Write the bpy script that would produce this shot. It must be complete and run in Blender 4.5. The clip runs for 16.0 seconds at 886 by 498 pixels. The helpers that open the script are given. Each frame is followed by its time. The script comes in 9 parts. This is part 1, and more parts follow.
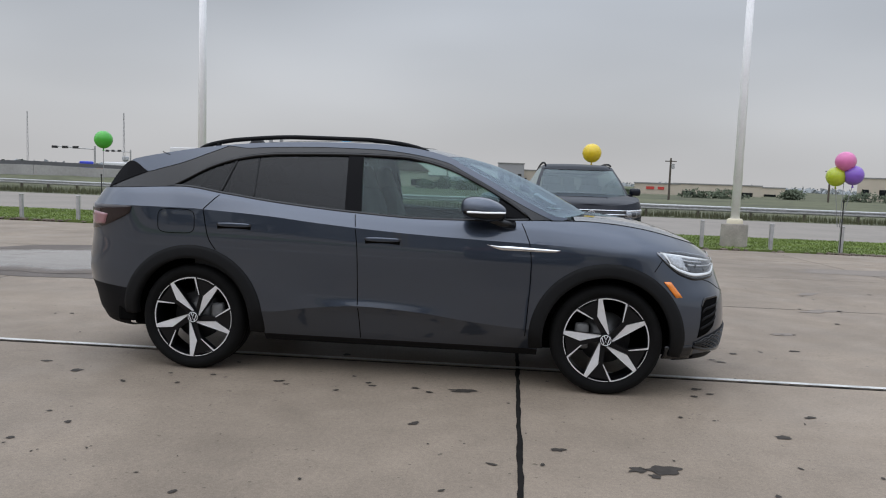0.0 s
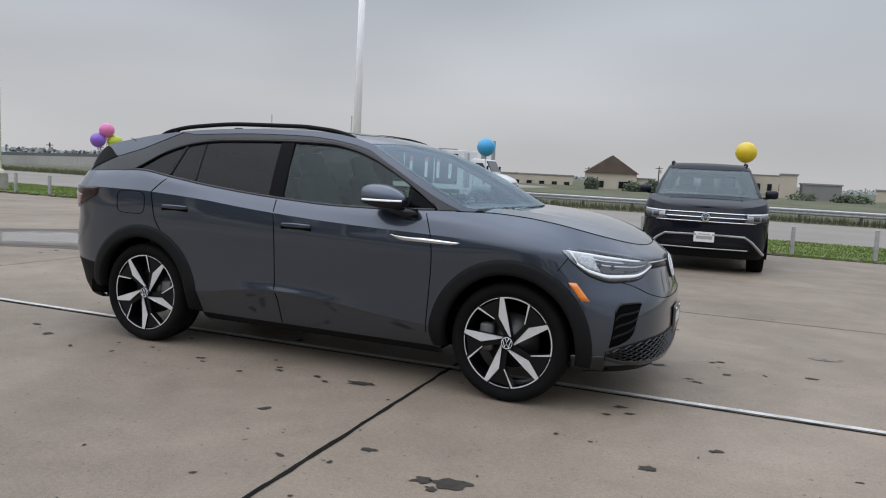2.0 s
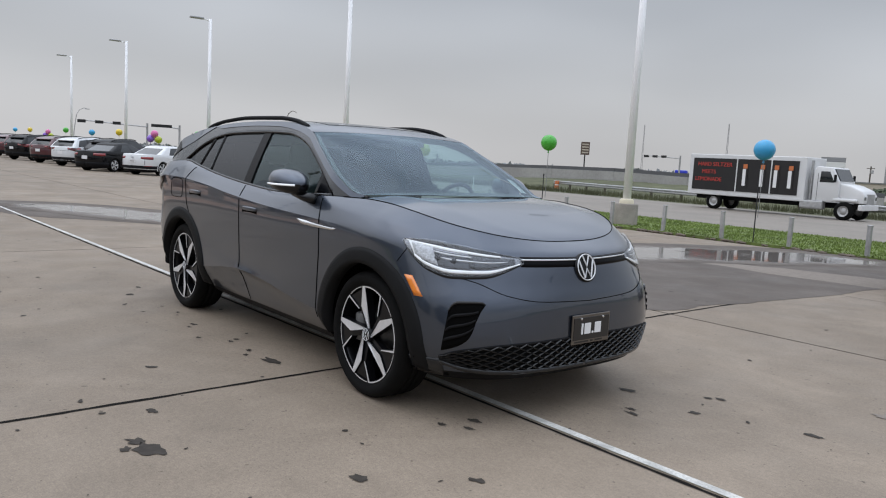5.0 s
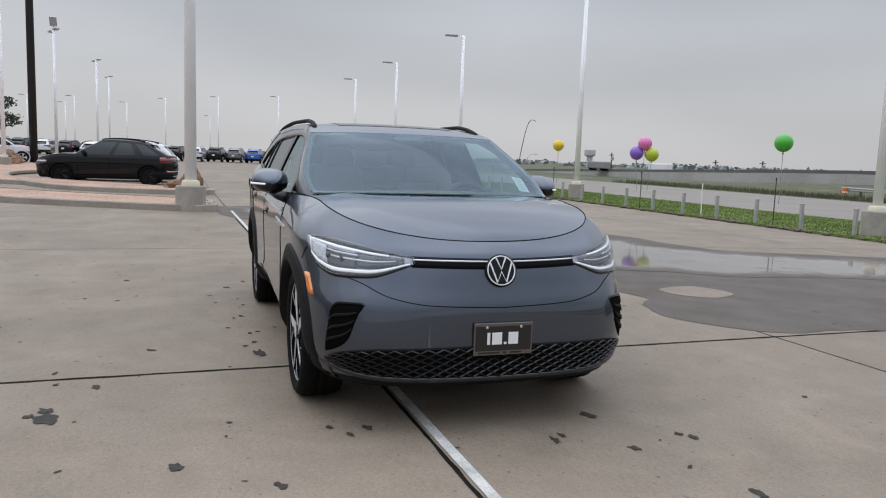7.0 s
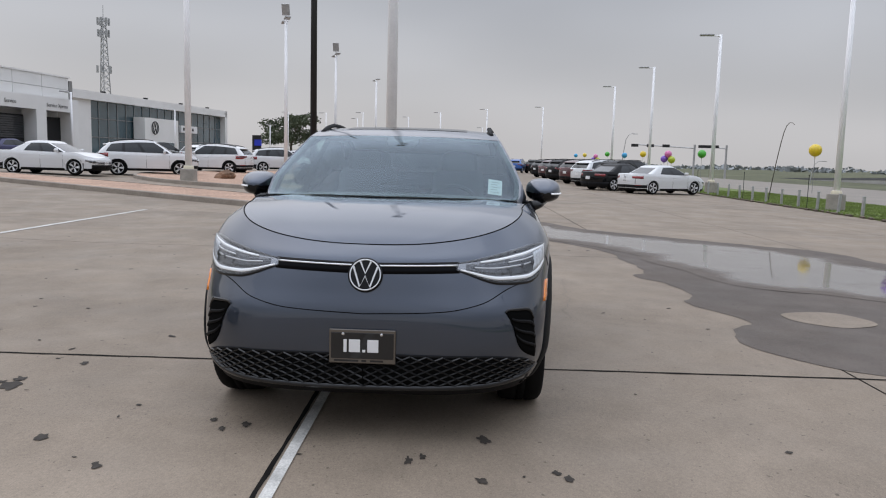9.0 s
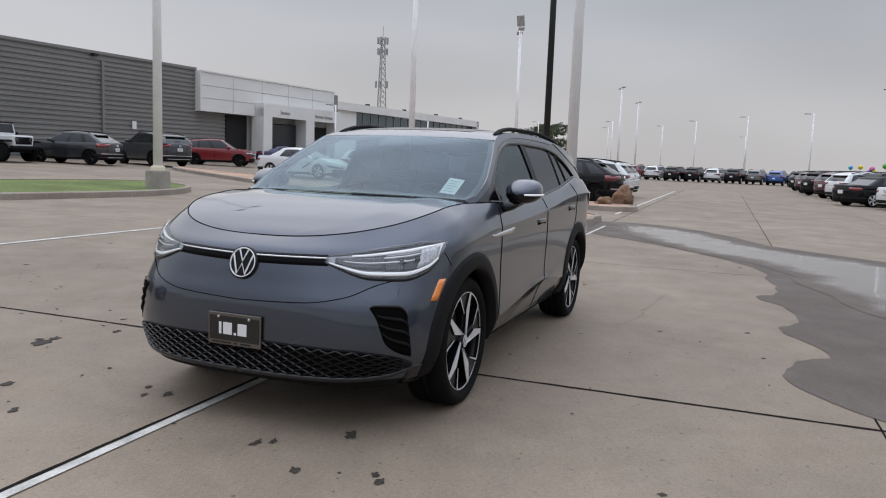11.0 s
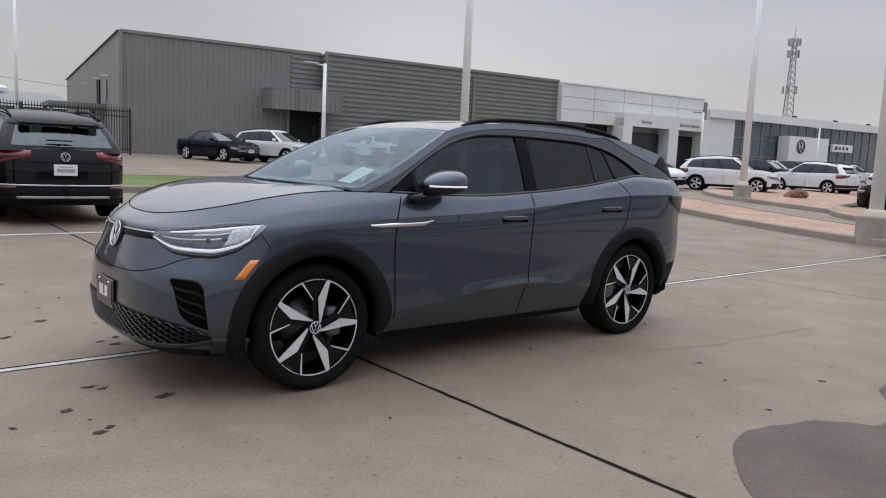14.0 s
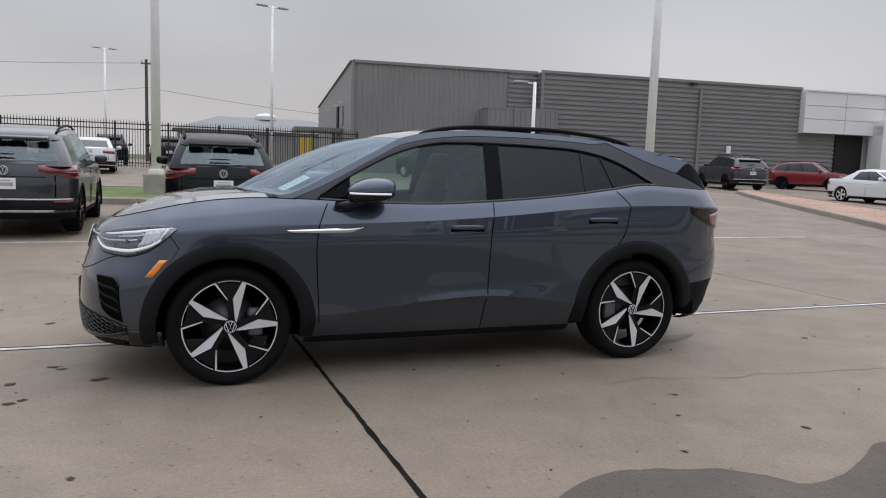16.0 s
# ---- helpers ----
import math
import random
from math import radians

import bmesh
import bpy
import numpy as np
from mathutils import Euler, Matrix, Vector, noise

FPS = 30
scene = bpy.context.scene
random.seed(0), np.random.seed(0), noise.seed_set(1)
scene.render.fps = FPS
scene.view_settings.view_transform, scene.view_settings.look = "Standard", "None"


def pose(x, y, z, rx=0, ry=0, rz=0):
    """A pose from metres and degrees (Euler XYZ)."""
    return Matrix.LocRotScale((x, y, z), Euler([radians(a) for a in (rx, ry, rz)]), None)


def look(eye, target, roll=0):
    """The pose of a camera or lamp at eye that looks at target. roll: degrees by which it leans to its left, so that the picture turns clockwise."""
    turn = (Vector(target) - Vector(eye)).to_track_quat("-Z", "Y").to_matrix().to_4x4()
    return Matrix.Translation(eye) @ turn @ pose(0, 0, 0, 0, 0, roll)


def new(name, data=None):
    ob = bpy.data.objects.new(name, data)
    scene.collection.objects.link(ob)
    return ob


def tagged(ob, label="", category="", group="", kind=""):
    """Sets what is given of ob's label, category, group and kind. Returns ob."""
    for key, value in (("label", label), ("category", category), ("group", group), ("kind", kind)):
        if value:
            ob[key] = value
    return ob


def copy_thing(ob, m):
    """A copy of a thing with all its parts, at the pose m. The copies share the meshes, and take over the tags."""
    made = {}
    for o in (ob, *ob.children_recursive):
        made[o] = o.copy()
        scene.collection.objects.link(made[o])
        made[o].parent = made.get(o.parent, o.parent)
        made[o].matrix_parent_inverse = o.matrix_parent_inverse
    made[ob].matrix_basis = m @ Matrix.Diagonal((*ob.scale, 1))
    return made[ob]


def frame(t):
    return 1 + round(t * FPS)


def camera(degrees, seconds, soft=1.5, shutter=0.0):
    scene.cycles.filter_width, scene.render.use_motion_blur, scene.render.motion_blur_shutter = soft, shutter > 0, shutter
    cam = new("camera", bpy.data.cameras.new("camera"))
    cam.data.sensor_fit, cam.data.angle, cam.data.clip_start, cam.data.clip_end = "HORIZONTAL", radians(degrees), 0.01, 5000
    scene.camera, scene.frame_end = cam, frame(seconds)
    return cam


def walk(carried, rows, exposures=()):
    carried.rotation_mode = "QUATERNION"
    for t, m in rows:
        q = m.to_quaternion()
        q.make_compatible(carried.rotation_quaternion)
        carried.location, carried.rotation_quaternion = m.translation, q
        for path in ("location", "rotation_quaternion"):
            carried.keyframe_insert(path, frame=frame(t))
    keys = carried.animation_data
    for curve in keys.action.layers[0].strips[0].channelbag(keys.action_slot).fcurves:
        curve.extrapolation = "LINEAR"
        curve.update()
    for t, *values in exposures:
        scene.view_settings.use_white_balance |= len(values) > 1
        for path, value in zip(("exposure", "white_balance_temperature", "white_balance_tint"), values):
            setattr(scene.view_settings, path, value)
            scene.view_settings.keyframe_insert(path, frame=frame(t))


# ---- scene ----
cam = camera(61.2, 16.0, soft=1.1)
PATH = [
    (0, (0.839, -5.722, 1.364), (0.624, -3.742, 1.174), 2.0),
    (0.5, (1.275, -5.621, 1.375), (0.926, -3.662, 1.177), 2.1),
    (1, (1.775, -5.474, 1.366), (1.281, -3.546, 1.169), 2.3),
    (1.5, (2.189, -5.269, 1.361), (1.571, -3.378, 1.16), 2.6),
    (2, (2.661, -5.065, 1.353), (1.906, -3.225, 1.144), 2.9),
    (2.5, (3.046, -4.829, 1.348), (2.168, -3.046, 1.129), 3.1),
    (3, (3.463, -4.55, 1.346), (2.453, -2.838, 1.122), 3.2),
    (3.5, (3.826, -4.288, 1.346), (2.692, -2.657, 1.119), 3.3),
    (4, (4.22, -3.951, 1.354), (2.941, -2.431, 1.12), 3.2),
    (4.2, (4.365, -3.816, 1.349), (3.033, -2.343, 1.118), 3.2),
    (6.3, (5.375, -2.118, 1.361), (3.596, -1.238, 1.118), 2.6),
    (6.5, (5.449, -1.934, 1.359), (3.638, -1.119, 1.119), 2.5),
    (7, (5.57, -1.448, 1.357), (3.689, -0.813, 1.116), 2.0),
    (7.5, (5.649, -0.986, 1.352), (3.721, -0.515, 1.105), 1.7),
    (8, (5.699, -0.474, 1.349), (3.734, -0.19, 1.106), 1.3),
    (8.5, (5.676, -0.015, 1.363), (3.694, 0.101, 1.123), 1.5),
    (9, (5.655, 0.495, 1.364), (3.671, 0.419, 1.126), 1.5),
    (9.2, (5.62, 0.689, 1.357), (3.639, 0.54, 1.123), 1.5),
    (11.3, (5.118, 2.514, 1.347), (3.311, 1.689, 1.112), 2.3),
    (11.5, (5.019, 2.677, 1.336), (3.243, 1.788, 1.101), 2.4),
    (12, (4.756, 3.1, 1.334), (3.072, 2.048, 1.098), 2.4),
    (12.5, (4.475, 3.48, 1.337), (2.882, 2.294, 1.1), 2.7),
    (13, (4.14, 3.838, 1.341), (2.661, 2.512, 1.104), 2.8),
    (13.5, (3.824, 4.194, 1.341), (2.45, 2.761, 1.098), 2.9),
    (14, (3.419, 4.494, 1.34), (2.169, 2.953, 1.092), 2.6),
    (14.5, (3.041, 4.748, 1.337), (1.908, 3.118, 1.095), 2.3),
    (15, (2.572, 4.966, 1.338), (1.581, 3.244, 1.109), 2.2),
    (15.5, (2.182, 5.158, 1.342), (1.327, 3.364, 1.118), 2.0),
    (16, (1.738, 5.361, 1.345), (1.044, 3.499, 1.12), 1.9),
]
walk(cam, [(t, look(eye, target, roll)) for t, eye, target, roll in PATH], exposures=[(0.0, 0.0, 6500, 10), (6.5, 0.0, 6500, 10), (8.0, 0.03, 6550, 11), (8.5, 0.0, 6565, 12), (9.0, -0.10, 6580, 12), (11.5, -0.13, 6590, 12), (12.5, -0.02, 6610, 12), (13.0, -0.04, 6620, 12), (15.5, -0.05, 6660, 13), (16.0, -0.05, 6660, 13)])

# ---- world and light: bright overcast, softer towards the horizon ----
SUN_EL, SUN_AZ = 55.0, 215.0
world = bpy.data.worlds.new("overcast_sky")
scene.world = world
world.use_nodes = True
wn, wl = world.node_tree.nodes, world.node_tree.links
wn.clear()
w_out = wn.new("ShaderNodeOutputWorld")
w_bg = wn.new("ShaderNodeBackground")
w_sky = wn.new("ShaderNodeTexSky")
w_sky.sky_type = "NISHITA"
w_sky.sun_disc = False
w_sky.sun_elevation, w_sky.sun_rotation = radians(SUN_EL), radians(SUN_AZ)
w_sky.air_density, w_sky.dust_density = 1.0, 4.0
w_tc = wn.new("ShaderNodeTexCoord")
w_sep = wn.new("ShaderNodeSeparateXYZ")
w_ramp = wn.new("ShaderNodeValToRGB")
w_ramp.color_ramp.elements[0].position, w_ramp.color_ramp.elements[0].color = 0.0, (0.60, 0.60, 0.61, 1)
w_ramp.color_ramp.elements[1].position, w_ramp.color_ramp.elements[1].color = 1.0, (1.84, 2.02, 2.32, 1)
w_mid = w_ramp.color_ramp.elements.new(0.22)
w_mid.color = (0.495, 0.525, 0.57, 1)
w_mid2 = w_ramp.color_ramp.elements.new(0.5)
w_mid2.color = (0.985, 1.07, 1.225, 1)
w_map = wn.new("ShaderNodeMapping")
w_map.inputs["Scale"].default_value = (1.3, 1.3, 4.5)
w_cloud = wn.new("ShaderNodeTexNoise")
w_cloud.inputs["Scale"].default_value, w_cloud.inputs["Detail"].default_value = 1.6, 3.5
w_cloud.inputs["Roughness"].default_value = 0.28
w_cr = wn.new("ShaderNodeMapRange")
w_cr.inputs["From Min"].default_value, w_cr.inputs["From Max"].default_value = 0.25, 0.75
w_cr.inputs["To Min"].default_value, w_cr.inputs["To Max"].default_value = 0.83, 1.19
w_mul = wn.new("ShaderNodeMixRGB")
w_mul.blend_type, w_mul.inputs["Fac"].default_value = "MULTIPLY", 1.0
w_skys = wn.new("ShaderNodeMixRGB")
w_skys.blend_type, w_skys.inputs["Fac"].default_value = "MULTIPLY", 1.0
w_skys.inputs["Color2"].default_value = (0.09, 0.09, 0.09, 1)
w_mix = wn.new("ShaderNodeMixRGB")
w_mix.inputs["Fac"].default_value = 0.12
wl.new(w_tc.outputs["Generated"], w_sep.inputs[0])
wl.new(w_sep.outputs["Z"], w_ramp.inputs["Fac"])
wl.new(w_tc.outputs["Generated"], w_map.inputs["Vector"])
wl.new(w_map.outputs["Vector"], w_cloud.inputs["Vector"])
wl.new(w_cloud.outputs["Fac"], w_cr.inputs["Value"])
wl.new(w_ramp.outputs["Color"], w_mul.inputs["Color1"])
wl.new(w_cr.outputs["Result"], w_mul.inputs["Color2"])
wl.new(w_sky.outputs["Color"], w_skys.inputs["Color1"])
wl.new(w_mul.outputs["Color"], w_mix.inputs["Color1"])
wl.new(w_skys.outputs["Color"], w_mix.inputs["Color2"])
wl.new(w_mix.outputs["Color"], w_bg.inputs["Color"])
w_bg.inputs["Strength"].default_value = 1.0
wl.new(w_bg.outputs["Background"], w_out.inputs["Surface"])

sun_data = bpy.data.lights.new("sun", "SUN")
sun_data.energy, sun_data.angle, sun_data.color = 0.5, radians(100), (1.0, 0.97, 0.93)
sun = new("sun", sun_data)
sun.matrix_world = look((0, 0, 0), (math.sin(radians(SUN_AZ)) * -math.cos(radians(SUN_EL)), math.cos(radians(SUN_AZ)) * -math.cos(radians(SUN_EL)), -math.sin(radians(SUN_EL))))


# ---- materials ----
def material(name, color, rough=0.5, metal=0.0, coat=0.0, vary=0.0, scale=4.0, fine=0.0, bump=0.0, bump_scale=60.0, coat_rough=0.03, spec=0.5, piece=0.0, coat_ior=1.5):
    """A principled material with two scales of colour variation, a variation between pieces, and a fine relief."""
    m = bpy.data.materials.new(name)
    m.use_nodes = True
    n, k = m.node_tree.nodes, m.node_tree.links
    b = n["Principled BSDF"]
    b.inputs["Base Color"].default_value = (*color, 1)
    b.inputs["Roughness"].default_value = rough
    b.inputs["Metallic"].default_value = metal
    b.inputs["Coat Weight"].default_value = coat
    b.inputs["Coat Roughness"].default_value = coat_rough
    b.inputs["Specular IOR Level"].default_value = spec
    b.inputs["Coat IOR"].default_value = coat_ior
    if vary or fine or bump or piece:
        tc = n.new("ShaderNodeTexCoord")
        src = tc.outputs["Object"]
        col = n.new("ShaderNodeRGB")
        col.outputs[0].default_value = (*color, 1)
        last = col.outputs[0]
        for amount, sc in ((vary, scale), (fine, scale * 14)):
            if amount:
                t = n.new("ShaderNodeTexNoise")
                t.inputs["Scale"].default_value, t.inputs["Detail"].default_value = sc, 5
                k.new(src, t.inputs["Vector"])
                r = n.new("ShaderNodeMapRange")
                r.inputs["From Min"].default_value, r.inputs["From Max"].default_value = 0.3, 0.7
                r.inputs["To Min"].default_value, r.inputs["To Max"].default_value = 1 - amount, 1 + amount
                k.new(t.outputs["Fac"], r.inputs["Value"])
                x = n.new("ShaderNodeMixRGB")
                x.blend_type, x.inputs["Fac"].default_value = "MULTIPLY", 1
                k.new(last, x.inputs["Color1"])
                k.new(r.outputs["Result"], x.inputs["Color2"])
                last = x.outputs["Color"]
        if piece:
            oi = n.new("ShaderNodeObjectInfo")
            r = n.new("ShaderNodeMapRange")
            r.inputs["To Min"].default_value, r.inputs["To Max"].default_value = 1 - piece, 1 + piece
            k.new(oi.outputs["Random"], r.inputs["Value"])
            x = n.new("ShaderNodeMixRGB")
            x.blend_type, x.inputs["Fac"].default_value = "MULTIPLY", 1
            k.new(last, x.inputs["Color1"])
            k.new(r.outputs["Result"], x.inputs["Color2"])
            last = x.outputs["Color"]
        k.new(last, b.inputs["Base Color"])
        if bump:
            t = n.new("ShaderNodeTexNoise")
            t.inputs["Scale"].default_value, t.inputs["Detail"].default_value = bump_scale, 4
            k.new(src, t.inputs["Vector"])
            bp = n.new("ShaderNodeBump")
            bp.inputs["Strength"].default_value, bp.inputs["Distance"].default_value = bump, 0.004
            k.new(t.outputs["Fac"], bp.inputs["Height"])
            k.new(bp.outputs["Normal"], b.inputs["Normal"])
    return m


def glass(name, tint, clear=0.7, rough=0.0, mirror=0.05, shine=(0.95, 0.97, 1.0)):
    """Thin window glass: part of the light goes straight through, tinted; the rest mirrors off a dark gloss."""
    m = bpy.data.materials.new(name)
    m.use_nodes = True
    n, k = m.node_tree.nodes, m.node_tree.links
    n.clear()
    out = n.new("ShaderNodeOutputMaterial")
    tr = n.new("ShaderNodeBsdfTransparent")
    tr.inputs["Color"].default_value = (*[c * clear for c in tint], 1)
    gl = n.new("ShaderNodeBsdfGlossy")
    gl.inputs["Roughness"].default_value = rough
    gl.inputs["Color"].default_value = (*shine, 1)
    fr = n.new("ShaderNodeLayerWeight")
    fr.inputs["Blend"].default_value = 0.5
    pw = n.new("ShaderNodeMath")
    pw.operation, pw.inputs[1].default_value = "POWER", 4.6
    sc = n.new("ShaderNodeMath")
    sc.operation, sc.inputs[1].default_value, sc.inputs[2].default_value = "MULTIPLY_ADD", 0.8, mirror
    k.new(fr.outputs["Facing"], pw.inputs[0])
    k.new(pw.outputs[0], sc.inputs[0])
    mx = n.new("ShaderNodeMixShader")
    k.new(sc.outputs[0], mx.inputs["Fac"])
    k.new(tr.outputs["BSDF"], mx.inputs[1])
    k.new(gl.outputs["BSDF"], mx.inputs[2])
    k.new(mx.outputs["Shader"], out.inputs["Surface"])
    return m


def concrete_material(name, color, wet=False):
    """Broom-finished concrete: blotches, fine sand, dark pits, hairline cracks; a puddled part is darker and glossy, by its own shape."""
    m = bpy.data.materials.new(name)
    m.use_nodes = True
    n, k = m.node_tree.nodes, m.node_tree.links
    b = n["Principled BSDF"]
    geo = n.new("ShaderNodeNewGeometry")
    src = geo.outputs["Position"]

    def noise_tex(scale, detail, lo, hi, a, c, rough=0.55, dist=0.0):
        t = n.new("ShaderNodeTexNoise")
        t.inputs["Scale"].default_value, t.inputs["Detail"].default_value = scale, detail
        t.inputs["Roughness"].default_value, t.inputs["Distortion"].default_value = rough, dist
        k.new(src, t.inputs["Vector"])
        r = n.new("ShaderNodeMapRange")
        r.inputs["From Min"].default_value, r.inputs["From Max"].default_value = lo, hi
        r.inputs["To Min"].default_value, r.inputs["To Max"].default_value = a, c
        k.new(t.outputs["Fac"], r.inputs["Value"])
        return r.outputs["Result"], t.outputs["Fac"]

    col = n.new("ShaderNodeRGB")
    col.outputs[0].default_value = (*color, 1)
    last = col.outputs[0]
    oi = n.new("ShaderNodeObjectInfo")
    pr = n.new("ShaderNodeMapRange")
    pr.inputs["To Min"].default_value, pr.inputs["To Max"].default_value = 0.95, 1.05
    k.new(oi.outputs["Random"], pr.inputs["Value"])
    blot, _ = noise_tex(0.45, 5, 0.3, 0.7, 0.84, 1.13)
    mott, _ = noise_tex(2.6, 6, 0.3, 0.7, 0.90, 1.08, 0.65)
    sand, sand_raw = noise_tex(140, 3, 0.3, 0.7, 0.82, 1.14)
    grit, _ = noise_tex(42, 4, 0.3, 0.7, 0.85, 1.11, 0.7)
    pits, _ = noise_tex(24, 2, 0.26, 0.32, 0.50, 1.0)
    fine, _ = noise_tex(75, 2, 0.30, 0.36, 0.0, 1.0)
    patch, _ = noise_tex(0.7, 4, 0.48, 0.64, 1.0, 0.62)
    field = n.new("ShaderNodeMath")
    field.operation = "MAXIMUM"
    k.new(fine, field.inputs[0])
    k.new(patch, field.inputs[1])
    worn, _ = noise_tex(0.9, 7, 0.42, 0.66, 0.93, 1.06, 0.7, 1.5)
    for v in (pr.outputs["Result"], blot, mott, sand, grit, pits, field.outputs[0], worn):
        x = n.new("ShaderNodeMixRGB")
        x.blend_type, x.inputs["Fac"].default_value = "MULTIPLY", 1
        k.new(last, x.inputs["Color1"])
        k.new(v, x.inputs["Color2"])
        last = x.outputs["Color"]
    k.new(last, b.inputs["Base Color"])
    rg, _ = noise_tex(1.2, 4, 0.3, 0.7, 0.50, 0.74)
    k.new(rg, b.inputs["Roughness"])
    bp = n.new("ShaderNodeBump")
    bp.inputs["Strength"].default_value, bp.inputs["Distance"].default_value = 0.35, 0.003
    k.new(sand_raw, bp.inputs["Height"])
    k.new(bp.outputs["Normal"], b.inputs["Normal"])
    b.inputs["Specular IOR Level"].default_value = 0.22
    if wet:
        # the film of water thins out towards the rim
        at_ = n.new("ShaderNodeAttribute")
        at_.attribute_name = "wet"
        nz, _ = noise_tex(1.6, 5, 0.3, 0.7, -0.28, 0.28, 0.6)
        add = n.new("ShaderNodeMath")
        add.operation = "ADD"
        k.new(at_.outputs["Fac"], add.inputs[0])
        k.new(nz, add.inputs[1])

        def ranged(lo, hi, a, c):
            r = n.new("ShaderNodeMapRange")
            r.interpolation_type = "SMOOTHSTEP"
            r.inputs["From Min"].default_value, r.inputs["From Max"].default_value = lo, hi
            r.inputs["To Min"].default_value, r.inputs["To Max"].default_value = a, c
            k.new(add.outputs[0], r.inputs["Value"])
            return r.outputs["Result"]
        k.new(ranged(0.25, 0.95, 0.0, 0.95), b.inputs["Coat Weight"])
        k.new(ranged(0.3, 1.0, 0.30, 0.05), b.inputs["Coat Roughness"])
        for link in list(k):
            if link.to_socket == b.inputs["Normal"]:
                k.remove(link)
    return m


M = {}
M["paint"] = material("moonlit_grey_paint", (0.049, 0.062, 0.088), 0.34, 0.85, 1.0, vary=0.03, scale=900, coat_rough=0.008, coat_ior=1.60)
M["black_gloss"] = material("black_gloss_plastic", (0.006, 0.006, 0.007), 0.12, 0, 0.1, spec=0.35)
M["black_plastic"] = material("black_textured_plastic", (0.0075, 0.0075, 0.0085), 0.6, 0, 0, bump=0.15, bump_scale=400, vary=0.1, scale=8, spec=0.12)
M["arch_plastic"] = material("grey_black_arch_plastic", (0.0085, 0.0087, 0.0093), 0.6, 0, 0, bump=0.15, bump_scale=400, vary=0.1, scale=8, spec=0.14)
M["dark_trim"] = material("dark_grey_trim", (0.007, 0.008, 0.010), 0.25, 0, 0.7, spec=0.25)
M["grille_gloss"] = material("black_grille_plastic", (0.005, 0.005, 0.0055), 0.25, 0, 0.2, spec=0.35)
M["rubber"] = material("tyre_rubber", (0.006, 0.006, 0.006), 0.8, spec=0.12, bump=0.2, bump_scale=120, vary=0.2, scale=10)
M["rim_black"] = material("rim_gloss_black", (0.005, 0.005, 0.006), 0.3, 0, 0.1, spec=0.2)
M["bar_black"] = material("piano_black_bar", (0.004, 0.004, 0.005), 0.12, spec=0.07)
M["rim_silver"] = material("machined_aluminium", (0.72, 0.72, 0.73), 0.36, 0.35, 0.5, vary=0.05, scale=30)
M["chrome"] = material("bright_chrome", (0.75, 0.76, 0.78), 0.12, 1.0)
M["silver_matt"] = material("satin_silver", (0.72, 0.73, 0.75), 0.32, 0.7)
M["badge_white"] = material("bright_badge", (0.80, 0.81, 0.83), 0.3, 0.1, 0.5)
M["seam"] = material("panel_gap", (0.004, 0.004, 0.004), 0.9, spec=0.03)
M["white_lens"] = material("white_light_guide", (0.78, 0.80, 0.83), 0.15, 0, 1.0)
M["white_lens"].node_tree.nodes["Principled BSDF"].inputs["Emission Color"].default_value = (0.92, 0.96, 1.0, 1)
M["white_lens"].node_tree.nodes["Principled BSDF"].inputs["Emission Strength"].default_value = 0.28
M["lamp_inside"] = material("lamp_reflector", (0.085, 0.088, 0.095), 0.22, 0.6, 0.3, vary=0.2, scale=40)
M["prism"] = material("ribbed_prism", (0.62, 0.64, 0.67), 0.3, 0, 0.4, vary=0.35, scale=90, bump=0.6, bump_scale=120)
M["brake_steel"] = material("brake_disc_steel", (0.07, 0.07, 0.07), 0.4, 0.8, vary=0.2, scale=20)
M["caliper"] = material("grey_caliper", (0.14, 0.14, 0.14), 0.5, 0.2, vary=0.15, scale=30)
M["lamp_silver"] = material("silvered_lamp_housing", (0.30, 0.31, 0.33), 0.22, 0.75, 0.3)
M["lamp_dark"] = material("lamp_housing", (0.035, 0.037, 0.042), 0.25, 0.3, 0.3)
M["amber"] = material("amber_lens", (0.80, 0.22, 0.015), 0.18, 0, 1.0)
M["red_lens"] = material("red_lamp_lens", (0.22, 0.010, 0.014), 0.12, 0, 1.0)
M["lens_pale"] = material("pale_red_lamp_lens", (0.30, 0.14, 0.155), 0.15, 0, 1.0)
M["tail_dark"] = material("smoked_tail_lens", (0.014, 0.006, 0.007), 0.08, 0, 0.6, spec=0.3)
M["white_paper"] = material("white_paper", (0.80, 0.80, 0.80), 0.7, fine=0.03, scale=5)
M["plate_black"] = material("dealer_plate_black", (0.006, 0.006, 0.007), 0.3, 0, 0.4)
M["plate_white"] = material("plate_white", (0.78, 0.78, 0.78), 0.4)
M["frame_metal"] = material("plate_frame_metal", (0.20, 0.185, 0.17), 0.3, 1.0)
M["seat"] = material("dark_seat_cloth", (0.035, 0.038, 0.042), 0.8, vary=0.1, scale=10)
M["interior"] = material("dark_interior_plastic", (0.018, 0.019, 0.021), 0.65, vary=0.1, scale=6)
M["headliner"] = material("light_headliner", (0.42, 0.42, 0.41), 0.9, vary=0.04, scale=10)
M["glass_clear"] = glass("windscreen_glass", (0.70, 0.84, 0.82), 0.85, mirror=0.085, shine=(0.74, 0.88, 1.0))
M["glass_tint"] = glass("tinted_side_glass", (0.07, 0.078, 0.085), 0.9, mirror=0.03)
M["glass_front"] = glass("front_door_glass", (0.66, 0.82, 0.78), 0.85, mirror=0.04, shine=(0.85, 0.97, 1.0))
